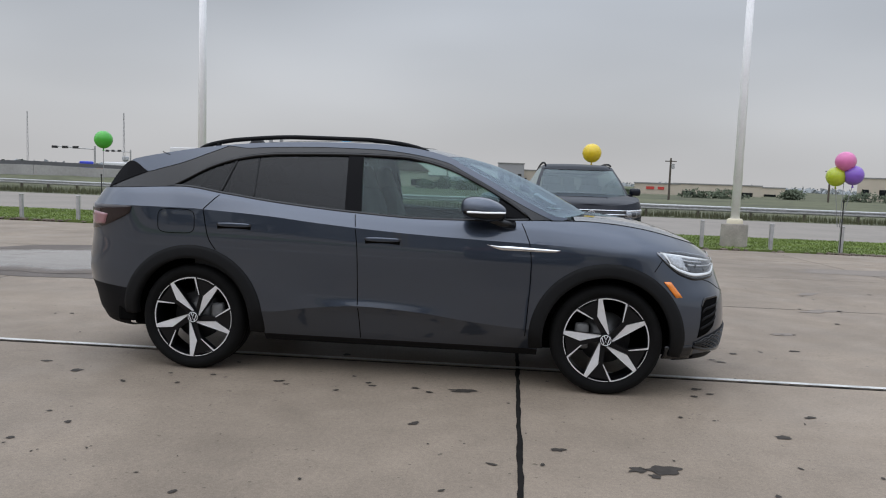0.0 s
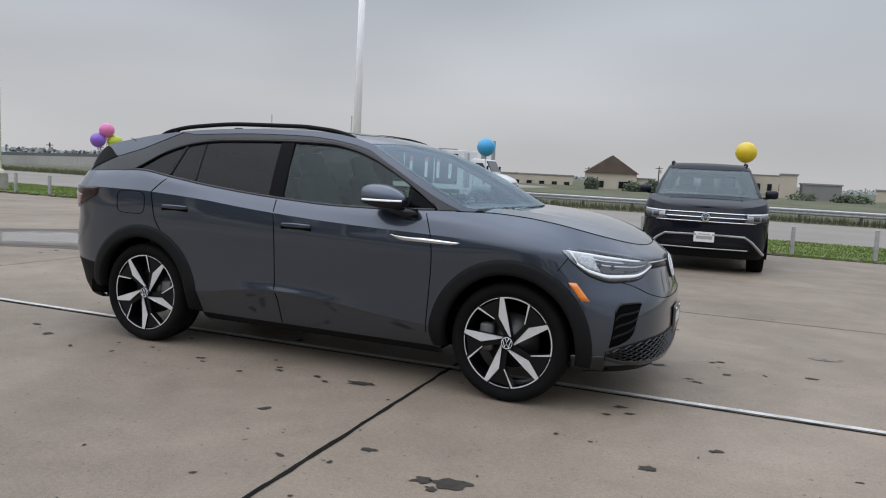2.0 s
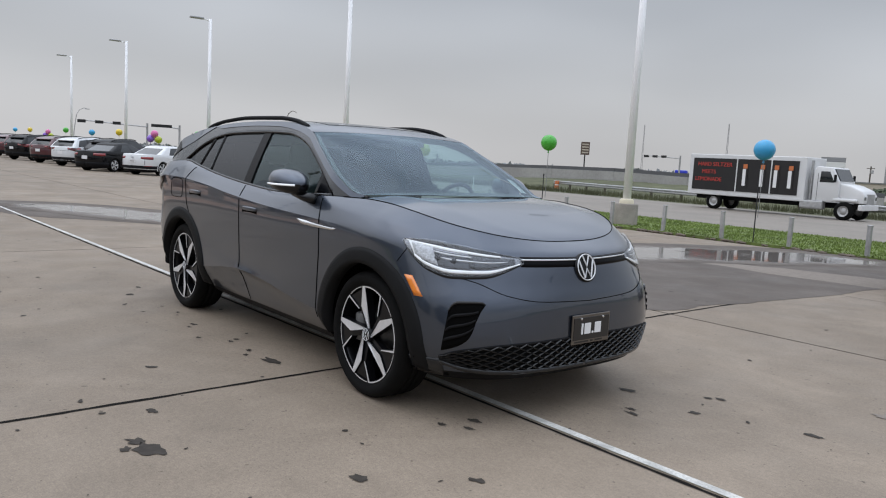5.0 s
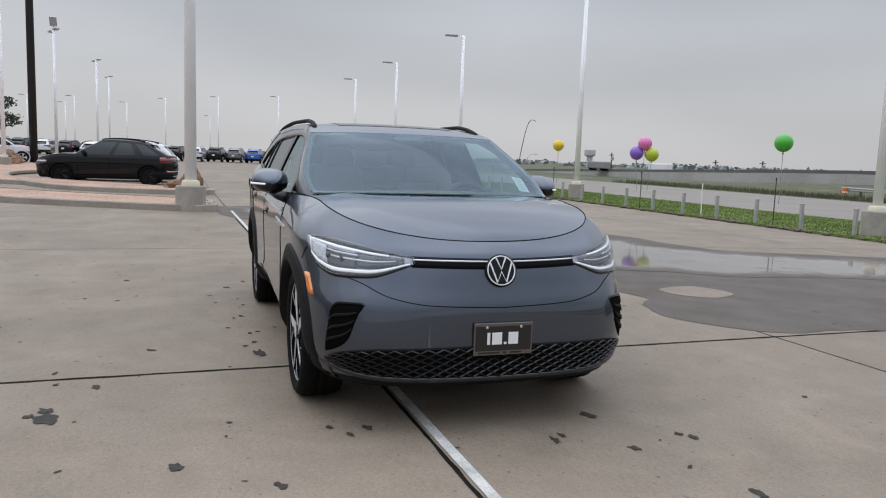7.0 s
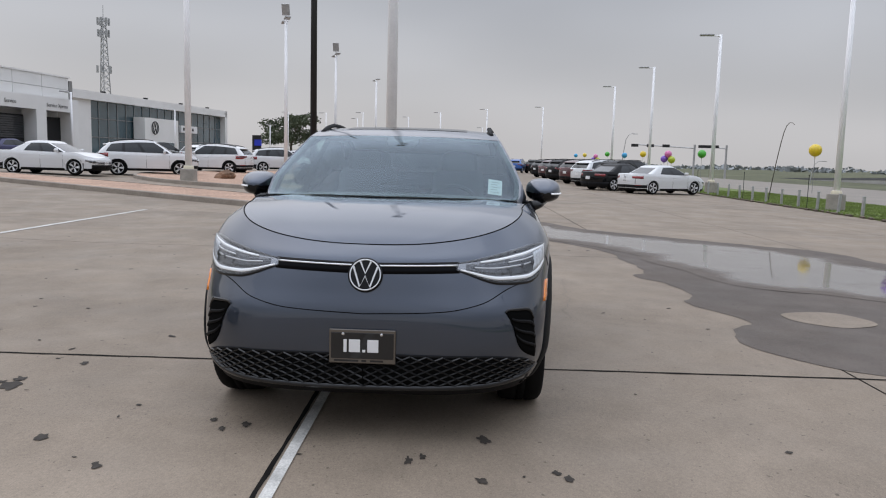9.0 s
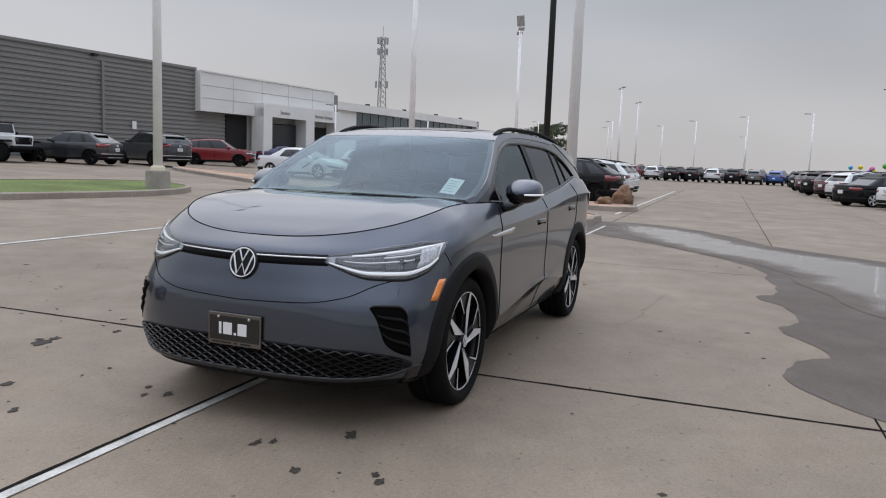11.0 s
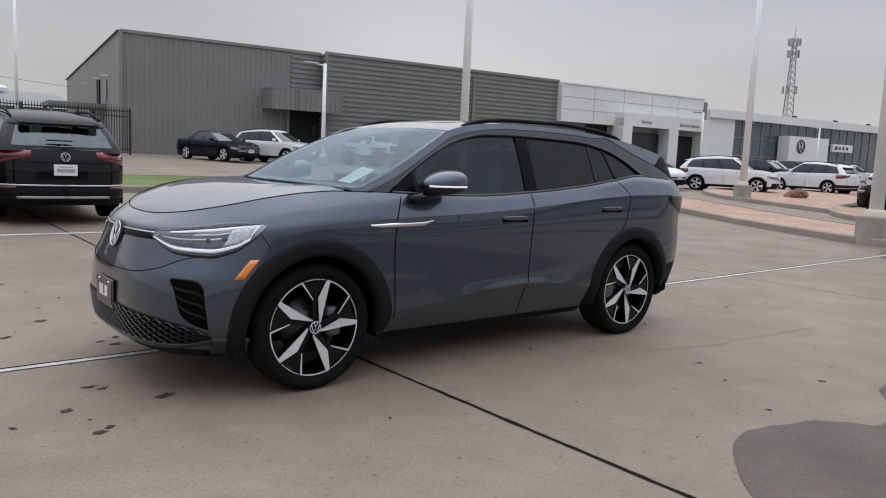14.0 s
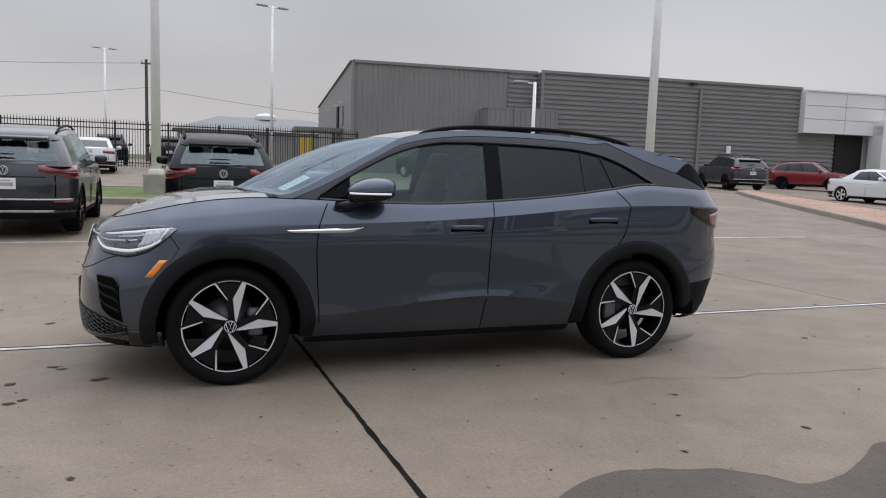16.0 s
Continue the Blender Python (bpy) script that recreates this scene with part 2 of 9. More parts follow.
M["glass_parked"] = glass("parked_car_clear_glass", (0.55, 0.63, 0.62), 0.85, mirror=0.10, shine=(0.85, 0.97, 1.0))
M["glass_lamp"] = glass("lamp_cover", (0.95, 0.96, 0.97), 0.95)
M["concrete"] = concrete_material("lot_concrete", (0.263, 0.213, 0.164))
M["concrete_wet"] = concrete_material("wet_concrete", (0.124, 0.101, 0.083), wet=True)
M["concrete_damp"] = concrete_material("damp_concrete", (0.118, 0.097, 0.081))
M["road"] = material("frontage_road_concrete", (0.225, 0.198, 0.168), 0.75, vary=0.10, scale=0.3, fine=0.08, bump=0.2)
M["joint"] = material("joint_sealant", (0.012, 0.011, 0.010), 0.9, vary=0.3, scale=6, spec=0.08)
M["line_white"] = material("worn_white_line", (0.54, 0.53, 0.50), 0.7, vary=0.22, scale=7, fine=0.2, spec=0.2)
M["oil"] = material("oil_stain", (0.050, 0.043, 0.037), 0.7, vary=0.25, scale=20, spec=0.15)
M["oil_faint"] = material("faint_stain", (0.20, 0.168, 0.140), 0.8, vary=0.12, scale=12)
M["pole_white"] = material("white_pole_paint", (0.90, 0.90, 0.91), 0.4, 0, 0.2, vary=0.05, scale=1.5, fine=0.03)
M["pole_black"] = material("black_pole_paint", (0.012, 0.012, 0.013), 0.5, vary=0.1, scale=2)
M["footing"] = material("pole_footing_concrete", (0.29, 0.265, 0.23), 0.85, vary=0.22, scale=3, fine=0.15, bump=0.5, bump_scale=40)
M["footing_cap"] = material("yellowed_base_cover", (0.62, 0.56, 0.42), 0.6, vary=0.06, scale=6)
M["galv"] = material("galvanised_steel", (0.42, 0.42, 0.42), 0.5, 0.6, vary=0.15, scale=6, fine=0.1)
M["kerb"] = material("kerb_concrete", (0.29, 0.25, 0.21), 0.85, vary=0.15, scale=1.2, fine=0.12, bump=0.4)
M["gravel_red"] = material("crushed_red_granite", (0.42, 0.275, 0.20), 0.95, vary=0.16, scale=1.0, fine=0.35, bump=0.9, bump_scale=60)
M["rock"] = material("rust_brown_boulder", (0.20, 0.115, 0.07), 0.9, vary=0.45, scale=3, fine=0.3, bump=0.8, bump_scale=14)
M["grass_base"] = material("grass_soil", (0.120, 0.160, 0.040), 0.95, vary=0.30, scale=0.7, fine=0.3, bump=0.8, bump_scale=40)
M["grass_blade"] = material("grass_blades", (0.150, 0.205, 0.044), 0.8, vary=0.3, scale=0.8, fine=0.2)
M["field"] = material("rough_olive_grass", (0.088, 0.092, 0.046), 0.95, vary=0.35, scale=0.05, fine=0.3)
M["leaf"] = material("tree_leaves", (0.115, 0.14, 0.085), 0.8, vary=0.4, scale=0.8, fine=0.2)
M["leaf_far"] = material("far_foliage", (0.085, 0.105, 0.065), 0.9, vary=0.35, scale=0.2)
# Foliage paled towards blue-grey: the haze of distance is in this colour.
M["leaf_hazy"] = material("haze_tinted_foliage", (0.27, 0.29, 0.30), 0.95, vary=0.3, scale=0.02)
M["bark"] = material("tree_bark", (0.11, 0.085, 0.065), 0.9, vary=0.3, scale=3)
M["metal_grey"] = material("grey_metal_siding", (0.225, 0.222, 0.215), 0.45, 0.15, 0, vary=0.05, scale=0.4, fine=0.04)
M["metal_grey_v"] = material("grey_upright_siding", (0.225, 0.222, 0.214), 0.5, 0.1, 0, vary=0.06, scale=0.4, fine=0.04)
# Near-black colour stands in for the shade inside building openings.
M["opening_shade"] = material("painted_opening_shade", (0.010, 0.010, 0.011), 0.8)
M["panel_white"] = material("white_cladding_panel", (0.74, 0.735, 0.72), 0.4, 0, 0.2, vary=0.04, scale=0.5)
M["glass_wall"] = material("dark_curtain_glass", (0.045, 0.080, 0.095), 0.06, 0.0, 0.6, vary=0.25, scale=0.35)
M["mullion"] = material("grey_mullion", (0.30, 0.31, 0.31), 0.4, 0.5)
M["steel_black"] = material("black_fence_steel", (0.010, 0.010, 0.011), 0.5)
M["roof_grey"] = material("grey_roof_sheet", (0.24, 0.24, 0.235), 0.6, vary=0.1, scale=0.3)
M["cream_wall"] = material("cream_wall", (0.50, 0.44, 0.36), 0.85, vary=0.08, scale=0.2)
M["brown_roof"] = material("brown_shingles", (0.12, 0.085, 0.07), 0.9, vary=0.15, scale=0.5)
# Haze of distance is mixed into these two far greys.
M["haze_grey"] = material("far_hazy_surface", (0.30, 0.30, 0.31), 0.95, vary=0.08, scale=0.05)
M["haze_pale"] = material("pale_hazy_steel", (0.46, 0.47, 0.49), 0.9, vary=0.05, scale=0.2)
M["wall_pale"] = material("pale_retaining_wall", (0.36, 0.35, 0.335), 0.9, vary=0.12, scale=0.25, fine=0.08)
# Near-black rail lifted to grey; distance haze is in its colour.
M["far_rail"] = material("dark_far_rail", (0.11, 0.11, 0.115), 0.8, vary=0.15, scale=0.3)
M["orange_band"] = material("orange_canopy", (0.55, 0.16, 0.05), 0.6)
M["blue_sign"] = material("blue_sign", (0.03, 0.05, 0.5), 0.3)
M["wood_pole"] = material("weathered_timber", (0.09, 0.075, 0.06), 0.9, vary=0.2, scale=2)
M["yellow_post"] = material("yellow_post_paint", (0.62, 0.42, 0.03), 0.5)
M["banner_black"] = material("black_truck_side", (0.012, 0.011, 0.012), 0.4)
M["truck_white"] = material("white_truck_paint", (0.66, 0.66, 0.66), 0.4, 0, 0.3, vary=0.04, scale=1)
M["text_red"] = material("red_lettering", (0.50, 0.05, 0.04), 0.5)
M["string"] = material("balloon_string", (0.25, 0.25, 0.25), 0.8)
for nm, c in (("green", (0.06, 0.40, 0.035)), ("yellow", (0.72, 0.52, 0.02)), ("pink", (0.66, 0.17, 0.38)), ("purple", (0.22, 0.10, 0.50)), ("lime", (0.42, 0.50, 0.03)), ("blue", (0.04, 0.34, 0.62))):
    M["balloon_" + nm] = material("balloon_" + nm, c, 0.35, 0, 0.4, vary=0.04, scale=6, spec=0.4)
for nm, c, mt in (("white", (0.68, 0.69, 0.70), 0.0), ("navy", (0.006, 0.008, 0.014), 0.0), ("black", (0.007, 0.007, 0.008), 0.0), ("graphite", (0.038, 0.041, 0.047), 0.4), ("red", (0.20, 0.012, 0.016), 0.1), ("blue", (0.015, 0.10, 0.38), 0.2), ("grey", (0.14, 0.145, 0.15), 0.5), ("maroon", (0.07, 0.010, 0.015), 0.1), ("silver", (0.40, 0.41, 0.42), 0.5), ("violet", (0.03, 0.03, 0.10), 0.2)):
    M["car_" + nm] = material("car_paint_" + nm, c, 0.3, mt, 0.6 if nm in ("navy", "black") else 0.9, vary=0.02, scale=300, spec=0.0 if nm in ("navy", "black") else 0.5)
M["car_glass"] = material("parked_car_glass", (0.009, 0.012, 0.014), 0.03, 0, 0.45, vary=0.3, scale=1.5, spec=0.4)


# ---- mesh helpers ----
def table(pairs):
    """A smooth function through (x, y) pairs, with no overshoot."""
    xs, ys = [float(p[0]) for p in pairs], [float(p[1]) for p in pairs]
    h = [b - a for a, b in zip(xs, xs[1:])]
    d = [(b - a) / c for a, b, c in zip(ys, ys[1:], h)]
    m = [d[0]] + [0.0 if a * b <= 0 else 2 * a * b / (a + b) for a, b in zip(d, d[1:])] + [d[-1]]

    def f(x):
        if x <= xs[0]:
            return ys[0]
        if x >= xs[-1]:
            return ys[-1]
        i = 0
        while x > xs[i + 1]:
            i += 1
        t = (x - xs[i]) / h[i]
        return ys[i] * (1 + 2 * t) * (1 - t) ** 2 + h[i] * m[i] * t * (1 - t) ** 2 + ys[i + 1] * t * t * (3 - 2 * t) + h[i] * m[i + 1] * t * t * (t - 1)
    return f


def used_only(verts, faces):
    """Drops points that no face uses; returns the points, the faces and the kept indices."""
    kept = sorted({i for f in faces for i in f})
    if len(kept) == len(verts):
        return verts, faces, range(len(verts))
    to = {o: n for n, o in enumerate(kept)}
    return [verts[i] for i in kept], [tuple(to[i] for i in f) for f in faces], kept


def mesh_object(name, verts, faces, mat, parent=None, label="", smooth=True, mats=None, face_mats=None):
    verts, faces, _ = used_only(verts, faces)
    me = bpy.data.meshes.new(name)
    me.from_pydata([tuple(v) for v in verts], [], faces)
    for mm in (mats or [mat]):
        me.materials.append(mm)
    if face_mats:
        me.polygons.foreach_set("material_index", face_mats)
    me.polygons.foreach_set("use_smooth", [smooth] * len(me.polygons))
    me.update()
    ob = new(name, me)
    if parent is not None:
        ob.parent = parent
    if label:
        ob["label"] = label
    return ob


def part(name, bm, mat, parent, label="", smooth=False):
    """Links a bmesh as one mesh object under a thing or a part."""
    me = bpy.data.meshes.new(name)
    for f in bm.faces:
        f.smooth = smooth
    bm.to_mesh(me)
    bm.free()
    me.materials.append(mat)
    ob = new(name, me)
    ob.parent = parent
    if label:
        ob["label"] = label
    return ob


def solo(name, bm, mat, label, category, group="", kind="", smooth=False):
    ob = part(name, bm, mat, None, "", smooth)
    return tagged(ob, label, category, group, kind)


def empty(name, m, label, category, group="", kind=""):
    ob = new(name)
    ob.empty_display_size = 0.2
    ob.matrix_world = m
    return tagged(ob, label, category, group, kind)


def box(bm, size, at=(0, 0, 0), rot=None, bevel=0.0, taper=None):
    """A box of a full size centred at a place, bevelled; taper scales its top."""
    g = bmesh.ops.create_cube(bm, size=1.0)
    vs = g["verts"]
    for v in vs:
        k = taper if taper and v.co.z > 0 else (1, 1)
        v.co = Vector((v.co.x * size[0] * k[0], v.co.y * size[1] * k[1], v.co.z * size[2]))
    if bevel:
        es = list({e for v in vs for e in v.link_edges})
        r = bmesh.ops.bevel(bm, geom=es, offset=bevel, segments=2, affect="EDGES", profile=0.5)
        vs = list({v for f in r["faces"] for v in f.verts} | {v for v in vs if v.is_valid})
    m = Matrix.Translation(at) @ (rot.to_4x4() if rot else Matrix())
    bmesh.ops.transform(bm, matrix=m, verts=vs)
    return vs


def tube(bm, pts, radius, sides=8, caps=True, squash=1.0):
    """A tube along points; the radius may be one number or one a point."""
    pts = [Vector(p) for p in pts]
    rs = [radius] * len(pts) if isinstance(radius, (int, float)) else radius
    rings, up = [], None
    for i, p in enumerate(pts):
        d = (pts[min(i + 1, len(pts) - 1)] - pts[max(i - 1, 0)]).normalized()
        if up is None:
            up = Vector((0, 0, 1)) if abs(d.z) < 0.9 else Vector((1, 0, 0))
        a = d.cross(up).normalized()
        b = a.cross(d).normalized()
        up = b
        rings.append([bm.verts.new(p + (a * math.cos(2 * math.pi * j / sides) + b * squash * math.sin(2 * math.pi * j / sides)) * rs[i]) for j in range(sides)])
    for r0, r1 in zip(rings, rings[1:]):
        for j in range(sides):
            bm.faces.new((r0[j], r0[(j + 1) % sides], r1[(j + 1) % sides], r1[j]))
    if caps:
        bm.faces.new(rings[0][::-1])
        bm.faces.new(rings[-1])


def lathe(bm, profile, axis="Y", segs=48, at=(0, 0, 0)):
    """Turns (along, radius) pairs round an axis."""
    rings = []
    for a, r in profile:
        ring = []
        for j in range(segs):
            t = 2 * math.pi * j / segs
            c, s = r * math.cos(t), r * math.sin(t)
            co = {"Y": (c, a, s), "Z": (c, s, a), "X": (a, c, s)}[axis]
            ring.append(bm.verts.new(Vector(co) + Vector(at)))
        rings.append(ring)
    for r0, r1 in zip(rings, rings[1:]):
        for j in range(segs):
            bm.faces.new((r0[j], r0[(j + 1) % segs], r1[(j + 1) % segs], r1[j]))
    return rings


def grid_faces(nu, nv, flip=False, off=0):
    out = []
    for i in range(nu):
        for j in range(nv):
            q = (off + i * (nv + 1) + j, off + (i + 1) * (nv + 1) + j, off + (i + 1) * (nv + 1) + j + 1, off + i * (nv + 1) + j + 1)
            out.append(q[::-1] if flip else q)
    return out


def sheet(name, fn, nu, nv, mat, parent, label="", side=1, smooth=True):
    """A patch of surface from fn(a, b), a and b from 0 to 1; side -1 mirrors it across the car."""
    vs = []
    for i in range(nu + 1):
        for j in range(nv + 1):
            p = fn(i / nu, j / nv)
            vs.append((p[0], p[1] * side, p[2]))
    return mesh_object(name, vs, grid_faces(nu, nv, side < 0), mat, parent, label, smooth)


def slab(name, fn, nu, nv, mat, parent, label="", side=1, smooth=True):
    """A patch with thickness: fn(a, b, c) with c 0 at the back and 1 at the front, its rim closed."""
    vs = []
    for c in (1, 0):
        for i in range(nu + 1):
            for j in range(nv + 1):
                p = fn(i / nu, j / nv, c)
                vs.append((p[0], p[1] * side, p[2]))
    n = (nu + 1) * (nv + 1)
    faces = grid_faces(nu, nv, side < 0)
    rim = [i * (nv + 1) for i in range(nu + 1)] + [nu * (nv + 1) + j for j in range(1, nv + 1)] + [i * (nv + 1) + nv for i in range(nu - 1, -1, -1)] + [j for j in range(nv - 1, 0, -1)]
    for a, b in zip(rim, rim[1:] + rim[:1]):
        q = (a, a + n, b + n, b)
        faces.append(q[::-1] if side < 0 else q)
    return mesh_object(name, vs, faces, mat, parent, label, smooth)


# ---- the grey electric crossover ----
XF0, XR0 = 1.40, -1.55


def line(front, rear, width, nf, nr, z):
    return {"F": front, "R": rear, "W": table(width) if isinstance(width, (list, tuple)) else table([(-3, width), (3, width)]), "nf": nf, "nr": nr, "z": table(z)}


# outlines of the body in plan, from the underside to the edge of the bonnet, each with its own height along the car
LINES = [
    line(2.10, -2.15, 0.78, 3.0, 3.8, [(-2.3, 0.31), (-1.8, 0.26), (-0.9, 0.212), (0.95, 0.212), (2.2, 0.225)]),
    line(2.185, -2.22, [(-1.0, 0.845), (-0.85, 0.800), (0.85, 0.800), (1.0, 0.845)], 3.2, 3.8, [(-2.3, 0.33), (-1.9, 0.272), (-0.95, 0.230), (0.95, 0.230), (2.2, 0.24)]),
    line(2.225, -2.275, [(-1.0, 0.868), (-0.85, 0.826), (0.85, 0.826), (1.0, 0.868)], 3.2, 3.6, [(-2.3, 0.40), (-1.9, 0.335), (-0.9, 0.262), (0.9, 0.262), (2.2, 0.285)]),
    line(2.238, -2.31, [(-1.0, 0.915), (-0.80, 0.893), (0.80, 0.893), (1.0, 0.915)], 3.2, 3.2, [(-2.3, 0.49), (-1.9, 0.45), (-1.0, 0.365), (-0.53, 0.41), (-0.22, 0.44), (0.16, 0.42), (0.54, 0.375), (0.9, 0.345), (1.8, 0.375), (2.24, 0.385)]),
    line(2.243, -2.345, [(-1.0, 0.926), (-0.5, 0.933), (-0.2, 0.935), (0.2, 0.933), (0.7, 0.926)], 3.2, 3.2, [(-2.3, 0.57), (-1.9, 0.545), (-1.3, 0.46), (-0.88, 0.43), (-0.53, 0.475), (-0.22, 0.50), (0.16, 0.48), (0.54, 0.435), (0.9, 0.41), (1.4, 0.45), (2.24, 0.47)]),
    line(2.235, -2.36, [(-1.0, 0.930), (-0.5, 0.9265), (-0.2, 0.9255), (0.2, 0.9265), (0.8, 0.930)], 3.0, 3.2, [(-2.3, 0.67), (-0.9, 0.60), (-0.3, 0.565), (0.3, 0.555), (0.9, 0.60), (2.3, 0.63)]),
    line(2.205, -2.352, 0.930, 2.7, 3.2, [(-2.3, 0.77), (2.3, 0.73)]),
    line(2.178, -2.33, 0.932, 2.45, 3.2, [(-2.3, 0.90), (-1.4, 0.90), (1.4, 0.84), (2.3, 0.82)]),
    line(2.150, -2.28, 0.926, 2.3, 4.0, [(-2.3, 1.085), (-1.9, 1.105), (-1.4, 1.102), (-1.2, 1.092), (-0.97, 1.078), (-0.8, 1.065), (-0.55, 1.04), (-0.25, 1.015), (0.14, 0.99), (0.5, 0.975), (0.8, 0.965), (1.2, 0.95), (1.7, 0.92), (2.15, 0.885)]),
    line(2.105, -2.225, [(-2, 0.855), (-1.2, 0.886), (0.8, 0.890), (1.4, 0.872)], 2.3, 4.2, [(-2.3, 1.155), (-2.1, 1.180), (-1.9, 1.190), (-1.48, 1.200), (-1.19, 1.17), (-0.8, 1.12), (-0.28, 1.075), (0.2, 1.053), (0.5, 1.052), (0.9, 1.055), (1.2, 1.045), (1.5, 1.02), (1.75, 0.98), (1.95, 0.945), (2.1, 0.918)]),
    line(2.055, -2.18, [(-2, 0.81), (-1.48, 0.848), (-0.9, 0.862), (0.6, 0.866), (0.9, 0.848), (1.15, 0.812), (1.4, 0.772)], 2.45, 5.0, [(-2.3, 1.205), (-2.1, 1.215), (-1.9, 1.222), (-1.48, 1.24), (-1.19, 1.203), (-0.8, 1.153), (-0.28, 1.108), (0.2, 1.086), (0.5, 1.088), (0.9, 1.105), (1.2, 1.112), (1.4, 1.10), (1.6, 1.073), (1.85, 1.012), (2.0, 0.965), (2.06, 0.942)]),
]
CREASES = (4, 8)
SPLITS = [1, 1, 3, 2, 5, 4, 4, 5, 4, 3]
KEY_A = table([(0.25, -0.90), (0.39, -0.92), (0.60, -1.02), (0.83, -1.21), (0.91, -1.265), (1.05, -1.305), (1.12, -1.30), (1.20, -1.20)])
KEY_B = table([(0.25, -0.23), (0.91, -0.25), (1.11, -0.28)])
KEY_C = table([(0.25, 0.86), (0.39, 0.87), (0.82, 0.89), (0.96, 0.875), (1.12, 0.80)])
SECTIONS = [("rear", 26), ("quarter", 8), ("rear_door", 32), ("front_door", 34), ("wing", 18), ("front", 34)]


def ring(L, phi, front):
    """A point of an outline's rounded end, at an angle from the side (0) to the middle (90)."""
    n = L["nf"] if front else L["nr"]
    s, c = math.sin(radians(phi)), math.cos(radians(phi))
    r = (abs(s) ** n + abs(c) ** n) ** (-1 / n)
    x0, tip = (XF0, L["F"]) if front else (XR0, L["R"])
    x = x0 + (tip - x0) * r * s
    return Vector((x, L["W"](x0) * r * c, L["z"](x)))


def column_points(section, t):
    """One point on each outline for a column of the body."""
    out = []
    for L in LINES:
        if section == "front":
            out.append(ring(L, 90 * t, True))
        elif section == "rear":
            out.append(ring(L, 90 * (1 - t), False))
        else:
            za = L["z"]
            keys = {"quarter": (XR0, KEY_A(za(-1.25))), "rear_door": (KEY_A(za(-1.25)), KEY_B(za(-0.25))), "front_door": (KEY_B(za(-0.25)), KEY_C(za(0.87))), "wing": (KEY_C(za(0.87)), XF0)}[section]
            x = keys[0] + (keys[1] - keys[0]) * t
            out.append(Vector((x, L["W"](x), za(x))))
    return out


def spline_rows(pts, sharp):
    """Rows through the outline points of one column; the two creases break the curve by the share sharp."""
    out = []
    for i in range(len(pts) - 1):
        p0, p1, p2, p3 = pts[max(i - 1, 0)], pts[i], pts[i + 1], pts[min(i + 2, len(pts) - 1)]
        m1, m2 = (p2 - p0) * 0.42, (p3 - p1) * 0.42
        if i in CREASES:
            m1 = m1.lerp((p2 - p1) * 0.9, sharp)
        if i + 1 in CREASES:
            m2 = m2.lerp((p2 - p1) * 0.9, sharp)
        for j in range(SPLITS[i]):
            t = j / SPLITS[i]
            out.append(p1 * (2 * t**3 - 3 * t**2 + 1) + m1 * (t**3 - 2 * t**2 + t) + p2 * (-2 * t**3 + 3 * t**2) + m2 * (t**3 - t**2))
    out.append(pts[-1].copy())
    return out


COLS, COL_SECTION, SHARP = [], [], []
for sec, count in SECTIONS:
    for i in range(count + (1 if sec == "front" else 0)):
        sharp = {"front": 0.0, "wing": 1.0 - i / count}.get(sec, 1.0)
        COLS.append(spline_rows(column_points(sec, i / count), sharp))
        SHARP.append(sharp)
        COL_SECTION.append(sec)
NROW = len(COLS[0])
BODY_GRID = np.array([[tuple(p) for p in c] for c in COLS])
BODY_GRID[0, :, 1] = BODY_GRID[-1, :, 1] = 0.0
du = np.gradient(BODY_GRID, axis=0)


def shell_normals(dv):
    n = np.cross(du, dv)
    n /= np.maximum(np.linalg.norm(n, axis=2, keepdims=True), 1e-9)
    if n[60, 15, 1] < 0:
        n *= -1
    for edge in (0, -1):
        n[edge, :, 1] = 0
        n[edge] /= np.maximum(np.linalg.norm(n[edge], axis=1, keepdims=True), 1e-9)
    return n


# normals for the faces above and below each row; they differ along the creases
DV = np.gradient(BODY_GRID, axis=1)
DV_UP, DV_LO = DV.copy(), DV.copy()
for crease in CREASES:
    r = sum(SPLITS[:crease])
    k = np.array(SHARP)[:, None]
    up, lo = BODY_GRID[:, r + 1] - BODY_GRID[:, r], BODY_GRID[:, r] - BODY_GRID[:, r - 1]
    DV_UP[:, r] = DV[:, r] * (1 - k) + up * k
    DV_LO[:, r] = DV[:, r] * (1 - k) + lo * k
BODY_NORMAL, NORMAL_UP, NORMAL_LO = shell_normals(DV), shell_normals(DV_UP), shell_normals(DV_LO)


def on_column(col, z, off=0.0):
    """The point of a column at a height, moved out along the normal."""
    g = BODY_GRID[col]
    zz = g[:, 2]
    j = int(np.clip(np.searchsorted(zz, z) - 1, 0, NROW - 2))
    t = float(np.clip((z - zz[j]) / max(zz[j + 1] - zz[j], 1e-6), 0, 1))
    p = g[j] * (1 - t) + g[j + 1] * t
    n = BODY_NORMAL[col][j] * (1 - t) + BODY_NORMAL[col][j + 1] * t
    return p + n * off


FRONT0 = sum(c for _, c in SECTIONS[:-1])
NFRONT = SECTIONS[-1][1]


def on_front(phi, z, off=0.0):
    f = np.clip(phi / 90 * NFRONT, 0, NFRONT - 1e-6)
    i = int(f)
    return on_column(FRONT0 + i, z, off) * (1 - (f - i)) + on_column(FRONT0 + i + 1, z, off) * (f - i)


